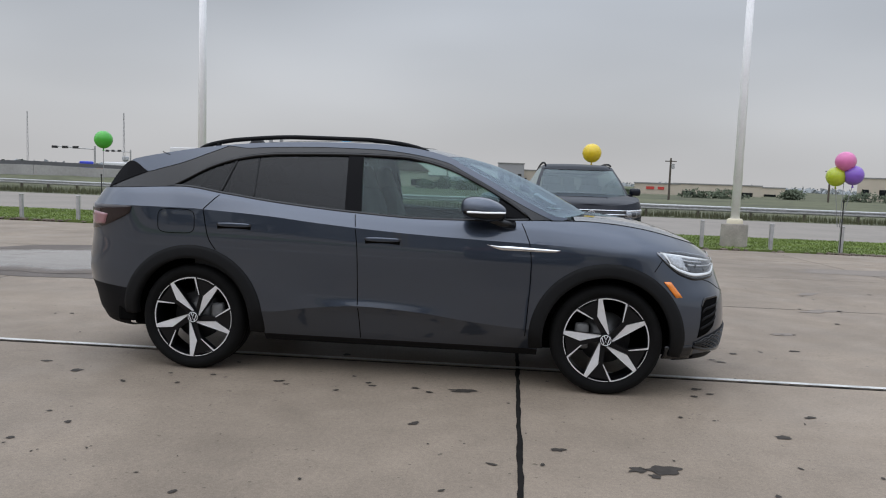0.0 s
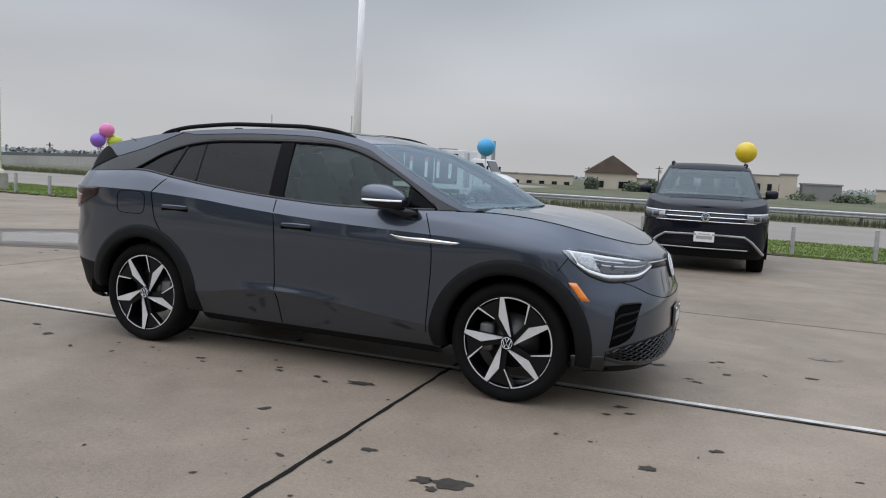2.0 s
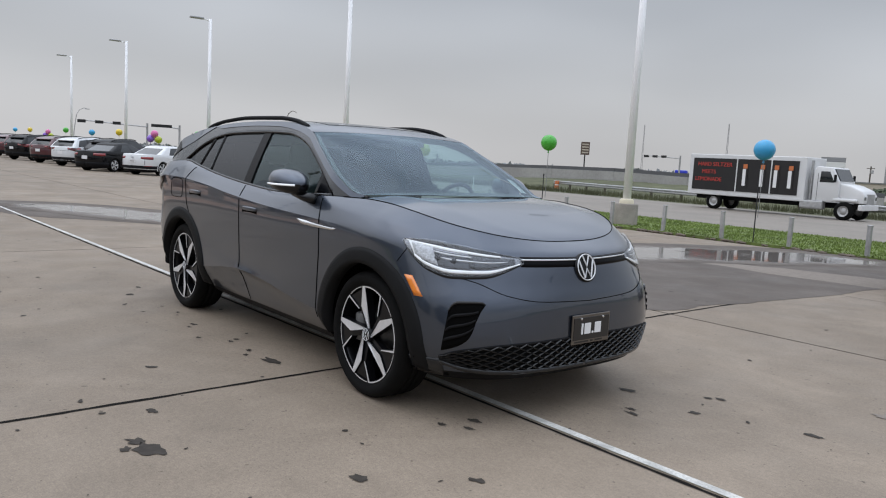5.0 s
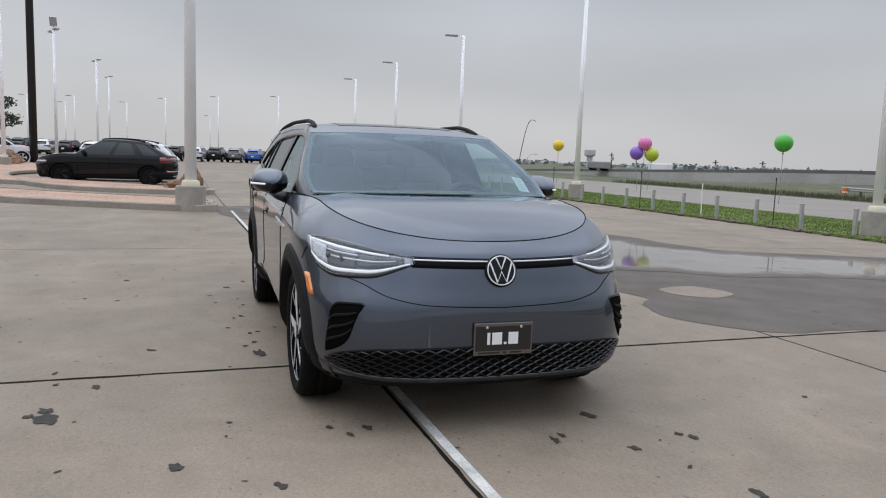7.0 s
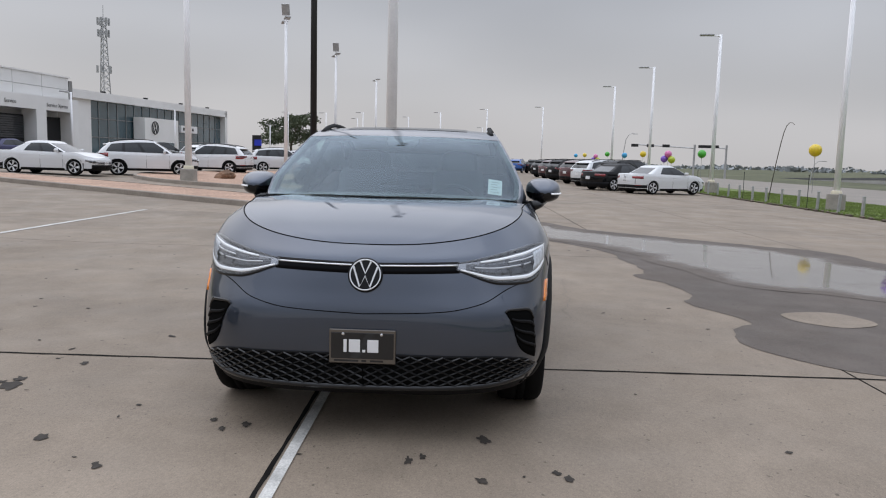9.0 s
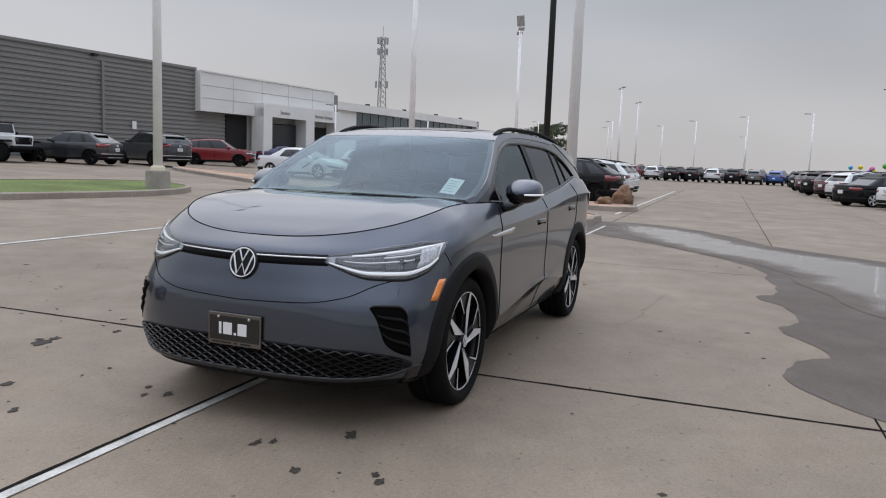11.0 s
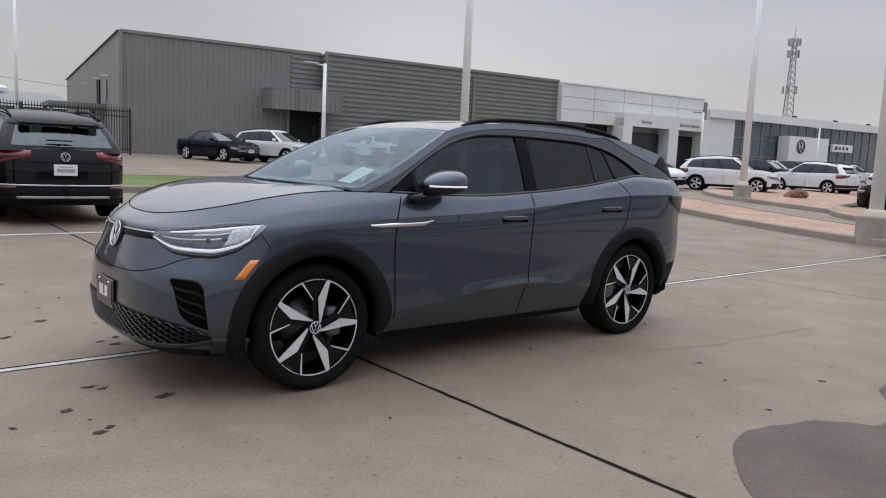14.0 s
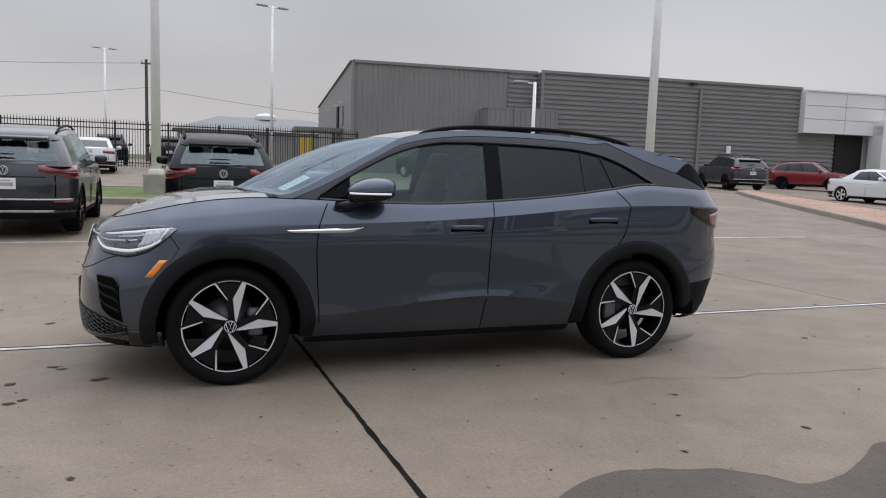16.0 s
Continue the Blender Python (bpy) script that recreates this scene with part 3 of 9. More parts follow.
def on_side(x, z, off=0.0):
    """The point of the flank at a place along the car and a height."""
    best = None
    prev = None
    for c in range(len(COLS)):
        p = on_column(c, z, off)
        if prev is not None and prev[0] <= x <= p[0]:
            t = (x - prev[0]) / max(p[0] - prev[0], 1e-6)
            best = prev * (1 - t) + p * t
            break
        prev = p
    return best if best is not None else on_column(0 if x < 0 else -1, z, off)


WHEEL_X, WHEEL_Z = (-1.385, 1.387), 0.358
CREASE_ROW = sum(SPLITS[:2])
HERO = empty("electric_crossover", Matrix(), "dark grey electric crossover with roof rails and two-tone alloy wheels", "car")


def body_panel(name, sections, rows, mat, sides, label="", keep=None):
    """A panel of the body shell, with the normals of the whole shell so that the panels flow into one another."""
    cols = [c for c in range(len(COLS)) if COL_SECTION[c] in sections]
    if cols[-1] + 1 < len(COLS):
        cols.append(cols[-1] + 1)
    vs, ns, faces = [], [], []
    for side in sides:
        idx = {}
        for a, c in enumerate(cols):
            for b, r in enumerate(rows):
                idx[a, b] = len(vs)
                p = BODY_GRID[c, r]
                vs.append((p[0], p[1] * side, p[2]))
        for a in range(len(cols) - 1):
            for b in range(len(rows) - 1):
                q = [idx[a, b], idx[a + 1, b], idx[a + 1, b + 1], idx[a, b + 1]]
                if any(min(math.hypot(vs[i][0] - wx, vs[i][2] - WHEEL_Z) for wx in WHEEL_X) < 0.432 for i in q):
                    continue
                nn = [NORMAL_UP[cols[a], rows[b]], NORMAL_UP[cols[a + 1], rows[b]], NORMAL_LO[cols[a + 1], rows[b + 1]], NORMAL_LO[cols[a], rows[b + 1]]]
                nn = [(n[0], n[1] * side, n[2]) for n in nn]
                faces.append(tuple(q if side < 0 else q[::-1]))
                ns += nn if side < 0 else nn[::-1]
    vs, faces, kept = used_only(vs, faces)
    me = bpy.data.meshes.new(name)
    me.from_pydata(vs, [], faces)
    me.materials.append(mat)
    me.polygons.foreach_set("use_smooth", [True] * len(me.polygons))
    me.update()
    me.normals_split_custom_set(ns)
    ob = new(name, me)
    ob.parent = HERO
    if label:
        ob["label"] = label
    return ob


upper_rows = list(range(CREASE_ROW, NROW))
lower_rows = list(range(0, CREASE_ROW + 1))
rear_rows = list(range(sum(SPLITS[:4]), NROW))
for sd in (1, -1):
    body_panel("front_body", ("wing", "front"), upper_rows, M["paint"], (sd,), "grey painted wing and bumper half")
    body_panel("rear_body", ("rear", "quarter"), rear_rows, M["paint"], (sd,), "grey painted rear quarter")
    body_panel("front_door", ("front_door",), upper_rows, M["paint"], (sd,))
    body_panel("rear_door", ("rear_door",), upper_rows, M["paint"], (sd,))
    body_panel("sill", ("rear_door", "front_door"), lower_rows, M["black_plastic"], (sd,), "black plastic sill")
    body_panel("front_valance", ("front",), lower_rows, M["black_plastic"], (sd,), "black lower lip of the bumper")
    body_panel("sill_end", ("wing",), lower_rows, M["black_plastic"], (sd,))
    body_panel("rear_valance", ("rear",), list(range(0, sum(SPLITS[:4]) + 1)), M["black_plastic"], (sd,), "black lower rear bumper")


# bonnet, deck behind the glass and the shell above the belt
TOP_LINE = LINES[-1]
HOOD_Z = table([(1.0, 1.142), (1.25, 1.132), (1.45, 1.122), (1.65, 1.095), (1.85, 1.042), (1.98, 0.99), (2.03, 0.962), (2.055, 0.942)])


def top_y(x):
    if x > XF0:
        t = min((x - XF0) / (TOP_LINE["F"] - XF0), 1.0)
        return TOP_LINE["W"](XF0) * max(1 - t ** TOP_LINE["nf"], 0) ** (1 / TOP_LINE["nf"])
    if x < XR0:
        t = min((x - XR0) / (TOP_LINE["R"] - XR0), 1.0)
        return TOP_LINE["W"](XR0) * max(1 - t ** TOP_LINE["nr"], 0) ** (1 / TOP_LINE["nr"])
    return TOP_LINE["W"](x)


def hood(a, b, lift=0.0):
    x = 1.16 + (TOP_LINE["F"] - 1.16) * (1 - (1 - a) ** 1.6)
    s = 2 * b - 1
    y = top_y(x) * s
    ze, zc = TOP_LINE["z"](x), HOOD_Z(x)
    ridge = 0.006 * math.exp(-((abs(s) - 0.72) / 0.10) ** 2) * (1 - a)
    return (x, y, ze + (zc - ze) * (1 - abs(s) ** 2.6) + ridge + lift)


sheet("bonnet", hood, 40, 36, M["paint"], HERO, "grey clamshell bonnet")
sheet("rear_deck", lambda a, b: ((x := XR0 + 0.1 + (TOP_LINE["R"] - XR0 - 0.1) * a), top_y(x) * (2 * b - 1), TOP_LINE["z"](x) - 0.002), 20, 24, M["paint"], HERO)

ROOF_EDGE = table([(-2.06, 1.222), (-2.01, 1.282), (-1.95, 1.350), (-1.90, 1.408), (-1.85, 1.424), (-1.7, 1.455), (-1.4, 1.507), (-1.14, 1.540), (-0.85, 1.562), (-0.5, 1.572), (-0.2, 1.570), (0.0, 1.558), (0.17, 1.533), (0.44, 1.455), (0.71, 1.335), (0.94, 1.222), (1.13, 1.125)])
WIN_TOP = table([(-1.60, 1.235), (-1.50, 1.285), (-1.30, 1.395), (-1.14, 1.450), (-0.98, 1.480), (-0.85, 1.492), (-0.30, 1.505), (0.0, 1.498), (0.18, 1.468), (0.34, 1.420), (0.56, 1.318), (0.74, 1.215), (0.87, 1.128)])
BELT_Y = table([(-2.15, 0.66), (-2.1, 0.712), (-2.05, 0.760), (-2.0, 0.790), (-1.9, 0.817), (-1.75, 0.830), (-1.6, 0.836), (-0.9, 0.858), (0.5, 0.862), (0.8, 0.85), (0.95, 0.815), (1.13, 0.755)])

# how far the side edge of the windscreen lies below the line of the roof
DROP = table([(0.32, 0.0), (0.5, 0.030), (0.85, 0.046), (1.0, 0.048), (1.09, 0.022), (1.13, 0.0)])


def on_cabin(x, z, off=0.0):
    """The flank above the belt, leaning in."""
    zb = TOP_LINE["z"](min(max(x, -2.1), 1.13))
    h = z - zb
    return Vector((x, BELT_Y(x) - 0.40 * h - 0.16 * h * h + off, z + off * 0.4))


def window_base(x):
    return TOP_LINE["z"](x) + 0.004


def window_top(x):
    return max(WIN_TOP(x), window_base(x)) if -1.60 < x < 0.87 else window_base(x)


for sd in (1, -1):
    def frame_fn(a, b, c):
        x = -2.06 + 3.19 * a
        z0, z1 = window_top(x), ROOF_EDGE(x) - DROP(x)
        return on_cabin(x, z0 + (max(z1, z0 + 0.004) - z0) * b, -0.03 * (1 - c))
    slab("roof_frame", frame_fn, 90, 5, M["dark_trim"], HERO, "dark grey trim over the side windows", sd, False)

    # painted arch of the roof above the black window frames, broader down the windscreen pillar
    ARCH_W = table([(-1.23, 0.002), (-1.05, 0.032), (-0.2, 0.036), (0.1, 0.042), (0.45, 0.040), (0.8, 0.042), (1.05, 0.028), (1.11, 0.012)])
    slab("roof_arch", lambda a, b, c: on_cabin((x := -1.23 + 2.34 * a), ROOF_EDGE(x) - DROP(x) + 0.004 - ARCH_W(x) * (1 - b), 0.004 - 0.02 * (1 - c)), 70, 3, M["paint"], HERO, "grey painted roof arch", sd, False)
    # painted roof edge over the rear pillar and the dark corner of the tailgate glass
    ROOF_LOW = table([(-1.90, 1.397), (-1.76, 1.338), (-1.65, 1.366), (-1.52, 1.404), (-1.36, 1.468), (-1.22, 1.527)])
    slab("roof_edge", lambda a, b, c: on_cabin((x := -1.898 + 0.68 * a), ROOF_LOW(x) + (max(ROOF_EDGE(x) + 0.004, ROOF_LOW(x) + 0.002) - ROOF_LOW(x)) * b, 0.004 - 0.02 * (1 - c)), 30, 3, M["paint"], HERO, "grey painted roof edge", sd, False)
    GL_UP, GL_LO = table([(-2.06, 1.226), (-1.90, 1.406), (-1.765, 1.338)]), table([(-2.06, 1.218), (-1.765, 1.334)])
    slab("glass_corner", lambda a, b, c: on_cabin((x := -2.059 + 0.293 * a), GL_LO(x) + (GL_UP(x) - GL_LO(x)) * b, 0.005 - 0.02 * (1 - c)), 20, 4, M["bar_black"], HERO, "black corner of the tailgate glass", sd, False)

    def glass_fn(x0, x1, lo=0.0):
        return lambda a, b: on_cabin((x := x0 + (x1 - x0) * a), window_base(x) - 0.01 + (window_top(x) - window_base(x) + 0.015) * b, -0.012)
    sheet("front_window", glass_fn(-0.33, 0.85), 24, 8, M["glass_front"], HERO, "clear front door window", sd)
    sheet("rear_window", glass_fn(-1.18, -0.30), 20, 8, M["glass_tint"], HERO, "dark tinted rear door window", sd)
    sheet("quarter_window", glass_fn(-1.58, -1.16), 14, 8, M["glass_tint"], HERO, "dark tinted quarter window", sd)

    def bar_fn(x0, x1, y0, y1, w0, w1):
        def f(a, b, c):
            t = b
            xm = x0 + (x1 - x0) * t
            w = w0 + (w1 - w0) * t
            x = xm + (a - 0.5) * w
            z = y0 + (y1 - y0) * t
            return on_cabin(x, z, -0.004 - 0.02 * (1 - c))
        return f
    slab("centre_pillar", bar_fn(-0.297, -0.325, 1.09, 1.515, 0.112, 0.104), 2, 6, M["bar_black"], HERO, "gloss black pillar", sd, False)
    slab("window_divider", bar_fn(-0.985, -0.99, 1.165, 1.485, 0.009, 0.009), 1, 6, M["black_gloss"], HERO, "", sd)
    slab("door_divider", bar_fn(-1.225, -1.135, 1.20, 1.455, 0.016, 0.016), 1, 6, M["black_gloss"], HERO, "", sd)
    # the black sail by the mirror
    slab("mirror_sail", lambda a, b, c: on_cabin((x := 0.665 + 0.21 * a), window_base(x) + (window_top(x) - window_base(x)) * b, -0.006 - 0.02 * (1 - c)), 6, 4, M["bar_black"], HERO, "black mirror sail", sd)
    # bright-dark moulding along the belt
    slab("belt_moulding", lambda a, b, c: on_cabin((x := -1.56 + 2.42 * a), window_base(x) - 0.008 + 0.018 * b, 0.003 - 0.015 * (1 - c)), 60, 1, M["black_gloss"], HERO, "", sd)
    # arc of thin black along the window top
    slab("window_seal", lambda a, b, c: on_cabin((x := -1.585 + 2.44 * a), window_top(x) - 0.014 + 0.018 * b, 0.002 - 0.012 * (1 - c)), 80, 1, M["black_gloss"], HERO, "", sd)


def screen_edge(b):
    x = 1.09 + (0.31 - 1.09) * b
    return on_cabin(x, ROOF_EDGE(x) + 0.004 - DROP(x))


def screen(a, b, lift=0.0):
    e = screen_edge(b)
    s = 2 * a - 1
    xc = e.x + 0.185 * (1 - b) + 0.085 * b
    zc = e.z + DROP(e.x) - 0.008 * (1 - b) + 0.014 * b + 0.024 * math.sin(math.pi * b)
    return (xc + (e.x - xc) * s * s, e.y * s * 0.988, zc + (e.z - zc) * abs(s) ** 2.4 + lift)


sheet("windscreen", screen, 28, 20, M["glass_clear"], HERO, "large raked windscreen")
for lo, hi, nm in ((0.0, 0.045, "cowl_band"), (0.955, 1.0, "header_band")):
    sheet(nm, lambda a, b: screen(a, lo + (hi - lo) * b, -0.004), 28, 2, M["black_gloss"], HERO)
for sd in (1, -1):
    sheet("pillar_band", lambda a, b: screen(0.5 + sd * (0.5 - 0.018 * a), b, -0.004), 2, 20, M["black_gloss"], HERO)
slab("camera_housing", lambda a, b, c: screen(0.5 + (a - 0.5) * (0.17 - 0.05 * (1 - b)), 0.80 + 0.15 * b, -0.006 - 0.03 * (1 - c)), 6, 4, M["black_gloss"], HERO)
sheet("price_sheet", lambda a, b: Vector(screen(0.876 + 0.056 * a, 0.11 + 0.20 * b, -0.010)), 4, 4, M["white_paper"], HERO, "white price sheet behind the windscreen")
bm = bmesh.new()
for q in range(5):
    c0 = Vector(screen(0.886, 0.135 + q * 0.033, -0.006))
    c1 = Vector(screen(0.921 - 0.008 * (q % 2), 0.135 + q * 0.033, -0.006))
    tube(bm, (c0, c1), 0.0016, 4)
part("print_bar", bm, M["galv"], HERO)


def roof(a, b, lift=0.0):
    x = 0.31 - 2.21 * a
    e = on_cabin(x, ROOF_EDGE(x) + 0.004)
    s = 2 * b - 1
    xc = x + 0.085 * (1 - a) ** 3
    zc = e.z + 0.014 + 0.012 * math.sin(math.pi * min(a * 1.2, 1))
    return (xc + (x - xc) * s * s, e.y * s, zc + (e.z - zc) * abs(s) ** 2.6 + lift)


sheet("roof", roof, 50, 28, M["paint"], HERO, "dark roof panel")
sheet("roof_glass", lambda a, b: roof(0.10 + 0.56 * a, 0.16 + 0.68 * b, 0.002), 30, 16, M["black_gloss"], HERO, "black glass roof")
sheet("headlining", lambda a, b: roof(0.02 + 0.9 * a, 0.06 + 0.88 * b, -0.05), 16, 8, M["headliner"], HERO)


def hatch(a, b):
    s = 2 * b - 1
    t = roof(1.0, b)
    e = on_cabin(-2.06, 1.222)
    lo = (-2.16 + 0.10 * s * s, e.y * s, 1.219)
    return (t[0] + (lo[0] - t[0]) * a, t[1] + (lo[1] - t[1]) * a, t[2] + (lo[2] - t[2]) * a + 0.015 * math.sin(math.pi * a) * (1 - s * s))


sheet("rear_screen", hatch, 12, 20, M["glass_tint"], HERO, "dark tailgate glass")
slab("roof_spoiler", lambda a, b, c: (-1.88 - (0.02 + 0.07 * (1 - (2 * b - 1) ** 2)) * a, roof(1.0, 0.03 + 0.94 * b)[1], roof(1.0, b)[2] + 0.004 - 0.02 * a * a - 0.018 * (1 - c) * (1 - 0.6 * a)), 5, 20, M["paint"], HERO)
bm = bmesh.new()
box(bm, (0.17, 0.045, 0.055), (-1.27, 0, 1.585), bevel=0.012, taper=(0.45, 0.35))
part("roof_aerial", bm, M["black_gloss"], HERO)
for sd in (1, -1):
    RAIL = table([(-1.42, 1.505), (-1.36, 1.535), (-1.14, 1.578), (-0.73, 1.606), (-0.3, 1.604), (-0.05, 1.585), (0.10, 1.555), (0.16, 1.532)])
    bm = bmesh.new()
    xs = [-1.42 + 1.58 * i / 40 for i in range(41)]
    tube(bm, [(x, sd * (on_cabin(x, ROOF_EDGE(x)).y - 0.035), RAIL(x)) for x in xs], 0.019, 8, squash=0.8)
    for x in (-1.30, 0.06):
        tube(bm, [(x, sd * (on_cabin(x, ROOF_EDGE(x)).y - 0.035), RAIL(x)), (x, sd * (on_cabin(x, ROOF_EDGE(x)).y - 0.04), ROOF_EDGE(x) - 0.01)], 0.02, 8)
    part("roof_rail", bm, M["black_plastic"], HERO, "black roof rail", True)


# wheel arches, liners, wheels
def arch(side, wx):
    def f(a, b, c):
        ang = radians((-12 + 202.5 * a) if wx > 0 else (-10.5 + 190 * a))
        r = 0.408 + 0.090 * b
        x, z = wx + r * math.cos(ang), WHEEL_Z + r * math.sin(ang)
        p = on_side(x, max(z, 0.245), 0.0)
        bulge = 0.016 * (1 - 0.75 * b ** 3)
        return (p[0], p[1] + bulge * c - 0.055 * (1 - c) * (1 if b < 0.5 else 0.4), z)
    slab("wheel_arch_trim", f, 56, 4, M["arch_plastic"], HERO, "black plastic wheel arch moulding", side)
    bm = bmesh.new()
    rings = []
    a0, a1 = (-4, 190) if wx > 0 else (-10, 190)
    for y in (0.56, 0.885 if wx > 0 else 0.835):
        rings.append([bm.verts.new((wx + 0.43 * math.cos(radians(a0 + (a1 - a0) * i / 30)), side * y, WHEEL_Z + 0.43 * math.sin(radians(a0 + (a1 - a0) * i / 30)))) for i in range(31)])
    for i in range(30):
        bm.faces.new((rings[0][i], rings[0][i + 1], rings[1][i + 1], rings[1][i]))
    bm.faces.new(rings[0])
    part("arch_liner", bm, M["seam"], HERO, "", False)
    # Added black box that stops light showing through body gaps at the arch.
    bm = bmesh.new()
    if wx < 0:
        box(bm, (0.13, 0.27, 0.17), (wx - 0.49, 0.735 * side, 0.385), bevel=0.02)
    else:
        box(bm, (0.12, 0.22, 0.12), (wx + 0.52, 0.665 * side, 0.305), bevel=0.02)
    part("splash_guard", bm, M["seam"], HERO)


def wheel(side, wx, turn):
    w = new("wheel")
    w.parent = HERO
    w.matrix_local = Matrix.Translation((wx, side * 0.79, WHEEL_Z))
    bm = bmesh.new()
    R = 0.360
    lathe(bm, [(-0.115 * side, 0.285), (-0.12 * side, 0.31), (-0.118 * side, 0.342), (-0.10 * side, 0.356), (-0.06 * side, R), (-0.028 * side, R), (-0.026 * side, R - 0.008), (-0.018 * side, R - 0.008), (-0.016 * side, R), (0.016 * side, R), (0.018 * side, R - 0.008), (0.026 * side, R - 0.008), (0.028 * side, R), (0.06 * side, R), (0.085 * side, 0.357), (0.105 * side, 0.347), (0.117 * side, 0.33), (0.119 * side, 0.312), (0.112 * side, 0.292), (0.103 * side, 0.284), (0.100 * side, 0.278), (0.02 * side, 0.268)], "Y", 72)
    part("tyre", bm, M["rubber"], w, "black tyre", True)
    bm = bmesh.new()
    lathe(bm, [(-0.10 * side, 0.27), (0.03 * side, 0.262), (0.098 * side, 0.268), (0.103 * side, 0.276), (0.098 * side, 0.281)], "Y", 64)
    part("rim", bm, M["rim_black"], w, "gloss black rim", True)

    def plate(bm, pts, y0, y1):
        top = [bm.verts.new((-side * r * math.sin(radians(a)), (y0 if r > 0.1 else y0 - 0.010) * side, r * math.cos(radians(a)))) for r, a in pts]
        low = [bm.verts.new((-side * r * math.sin(radians(a)), y1 * side, r * math.cos(radians(a)))) for r, a in pts]
        bm.faces.new(top)
        for i in range(len(pts)):
            j = (i + 1) % len(pts)
            bm.faces.new((top[i], low[i], low[j], top[j]))
    black = bmesh.new()

    def faced(pts, y0, y1, name, label=""):
        """A gloss black bar with a thin machined face on it."""
        face = bmesh.new()
        plate(face, pts, y0, y0 - 0.0025)
        part(name, face, M["rim_silver"], w, label)
        plate(black, pts, y0 - 0.0024, y1)

    def arc(r0, r1, a0, a1, n=6):
        return [(r1, a0 + (a1 - a0) * i / n) for i in range(n + 1)] + [(r0, a1 - (a1 - a0) * i / n) for i in range(n + 1)]
    for s in range(5):
        a = 72 * s + turn
        faced([(0.040, a + 44), (0.164, a + 5.0), (0.2735, a + 14.5), (0.2735, a + 19.5), (0.044, a + 56)], 0.103, 0.05, "spoke", "machined silver spoke")
        faced([(0.2735, a + 52), (0.158, a + 65.3), (0.160, a + 67.0), (0.2735, a + 54.5)], 0.102, 0.05, "blade")
        faced(arc(0.2665, 0.2735, a + 19, a + 54), 0.1025, 0.07, "rim_arc")
        faced(arc(0.2685, 0.272, a + 57, a + 84), 0.1015, 0.07, "rim_arc")
        bm = bmesh.new()
        plate(bm, [(0.045, a - 10), (0.045, a + 42), (0.162, a + 3.6), (0.264, a + 13.5), (0.264, a - 17), (0.158, a - 6)], 0.092, 0.05)
        part("black_web", bm, M["rim_black"], w)
    part("spoke_body", black, M["rim_black"], w, "gloss black spoke flanks")
    bm = bmesh.new()
    cap = lathe(bm, [(0.07 * side, 0.045), (0.103 * side, 0.040), (0.107 * side, 0.034)], "Y", 32)
    bm.faces.new(cap[-1])
    part("hub_cap", bm, M["rim_black"], w, "", True)
    bm = bmesh.new()
    lathe(bm, [(0.1075 * side, 0.031), (0.109 * side, 0.033), (0.1075 * side, 0.035)], "Y", 32)
    part("hub_ring", bm, M["badge_white"], w)
    for strokes in (((-0.011, 0.027), (0.0, 0.003), (0.011, 0.027)), ((-0.025, 0.016), (-0.011, -0.026), (0.0, -0.003), (0.011, -0.026), (0.025, 0.016))):
        bm = bmesh.new()
        tube(bm, [(x, 0.108 * side, z) for x, z in strokes], 0.0026, 5)
        part("hub_stroke", bm, M["badge_white"], w)
    bm = bmesh.new()
    rr = lathe(bm, [(-0.03 * side, 0.165), (0.012 * side, 0.165), (0.014 * side, 0.095), (0.040 * side, 0.085), (0.042 * side, 0.02)], "Y", 48)
    bm.faces.new(rr[-1])
    part("brake_disc", bm, M["brake_steel"], w, "grey steel brake disc", True)
    bm = bmesh.new()
    box(bm, (0.09, 0.06, 0.17), (-0.150 if wx > 0 else 0.150, 0.028 * side, 0.01), bevel=0.018)
    part("brake_caliper", bm, M["caliper"], w, "pale grey brake caliper", True)


for sd in (1, -1):
    for wx in WHEEL_X:
        arch(sd, wx)
        wheel(sd, wx, {(1, WHEEL_X[1]): 0, (-1, WHEEL_X[1]): -27, (1, WHEEL_X[0]): 12.5, (-1, WHEEL_X[0]): 21}[sd, wx])
bm = bmesh.new()
box(bm, (4.0, 1.1, 0.16), (0, 0, 0.285), bevel=0.03)
box(bm, (1.85, 1.56, 0.06), (0, 0, 0.255), bevel=0.02)
part("underbody", bm, M["seam"], HERO)


# front: lamps, bar, badge, vents, lower grille, plate
LAMP_UP = table([(21.5, 0.937), (30, 0.934), (40, 0.918), (50, 0.897), (63.5, 0.868)])
LAMP_LO = table([(21.5, 0.925), (26, 0.862), (32, 0.805), (40, 0.776), (50, 0.780), (63.5, 0.838)])


def lamp(a, b, off):
    phi = 21.5 + 42 * a
    return on_front(phi, LAMP_LO(phi) + (LAMP_UP(phi) - LAMP_LO(phi)) * b, off)


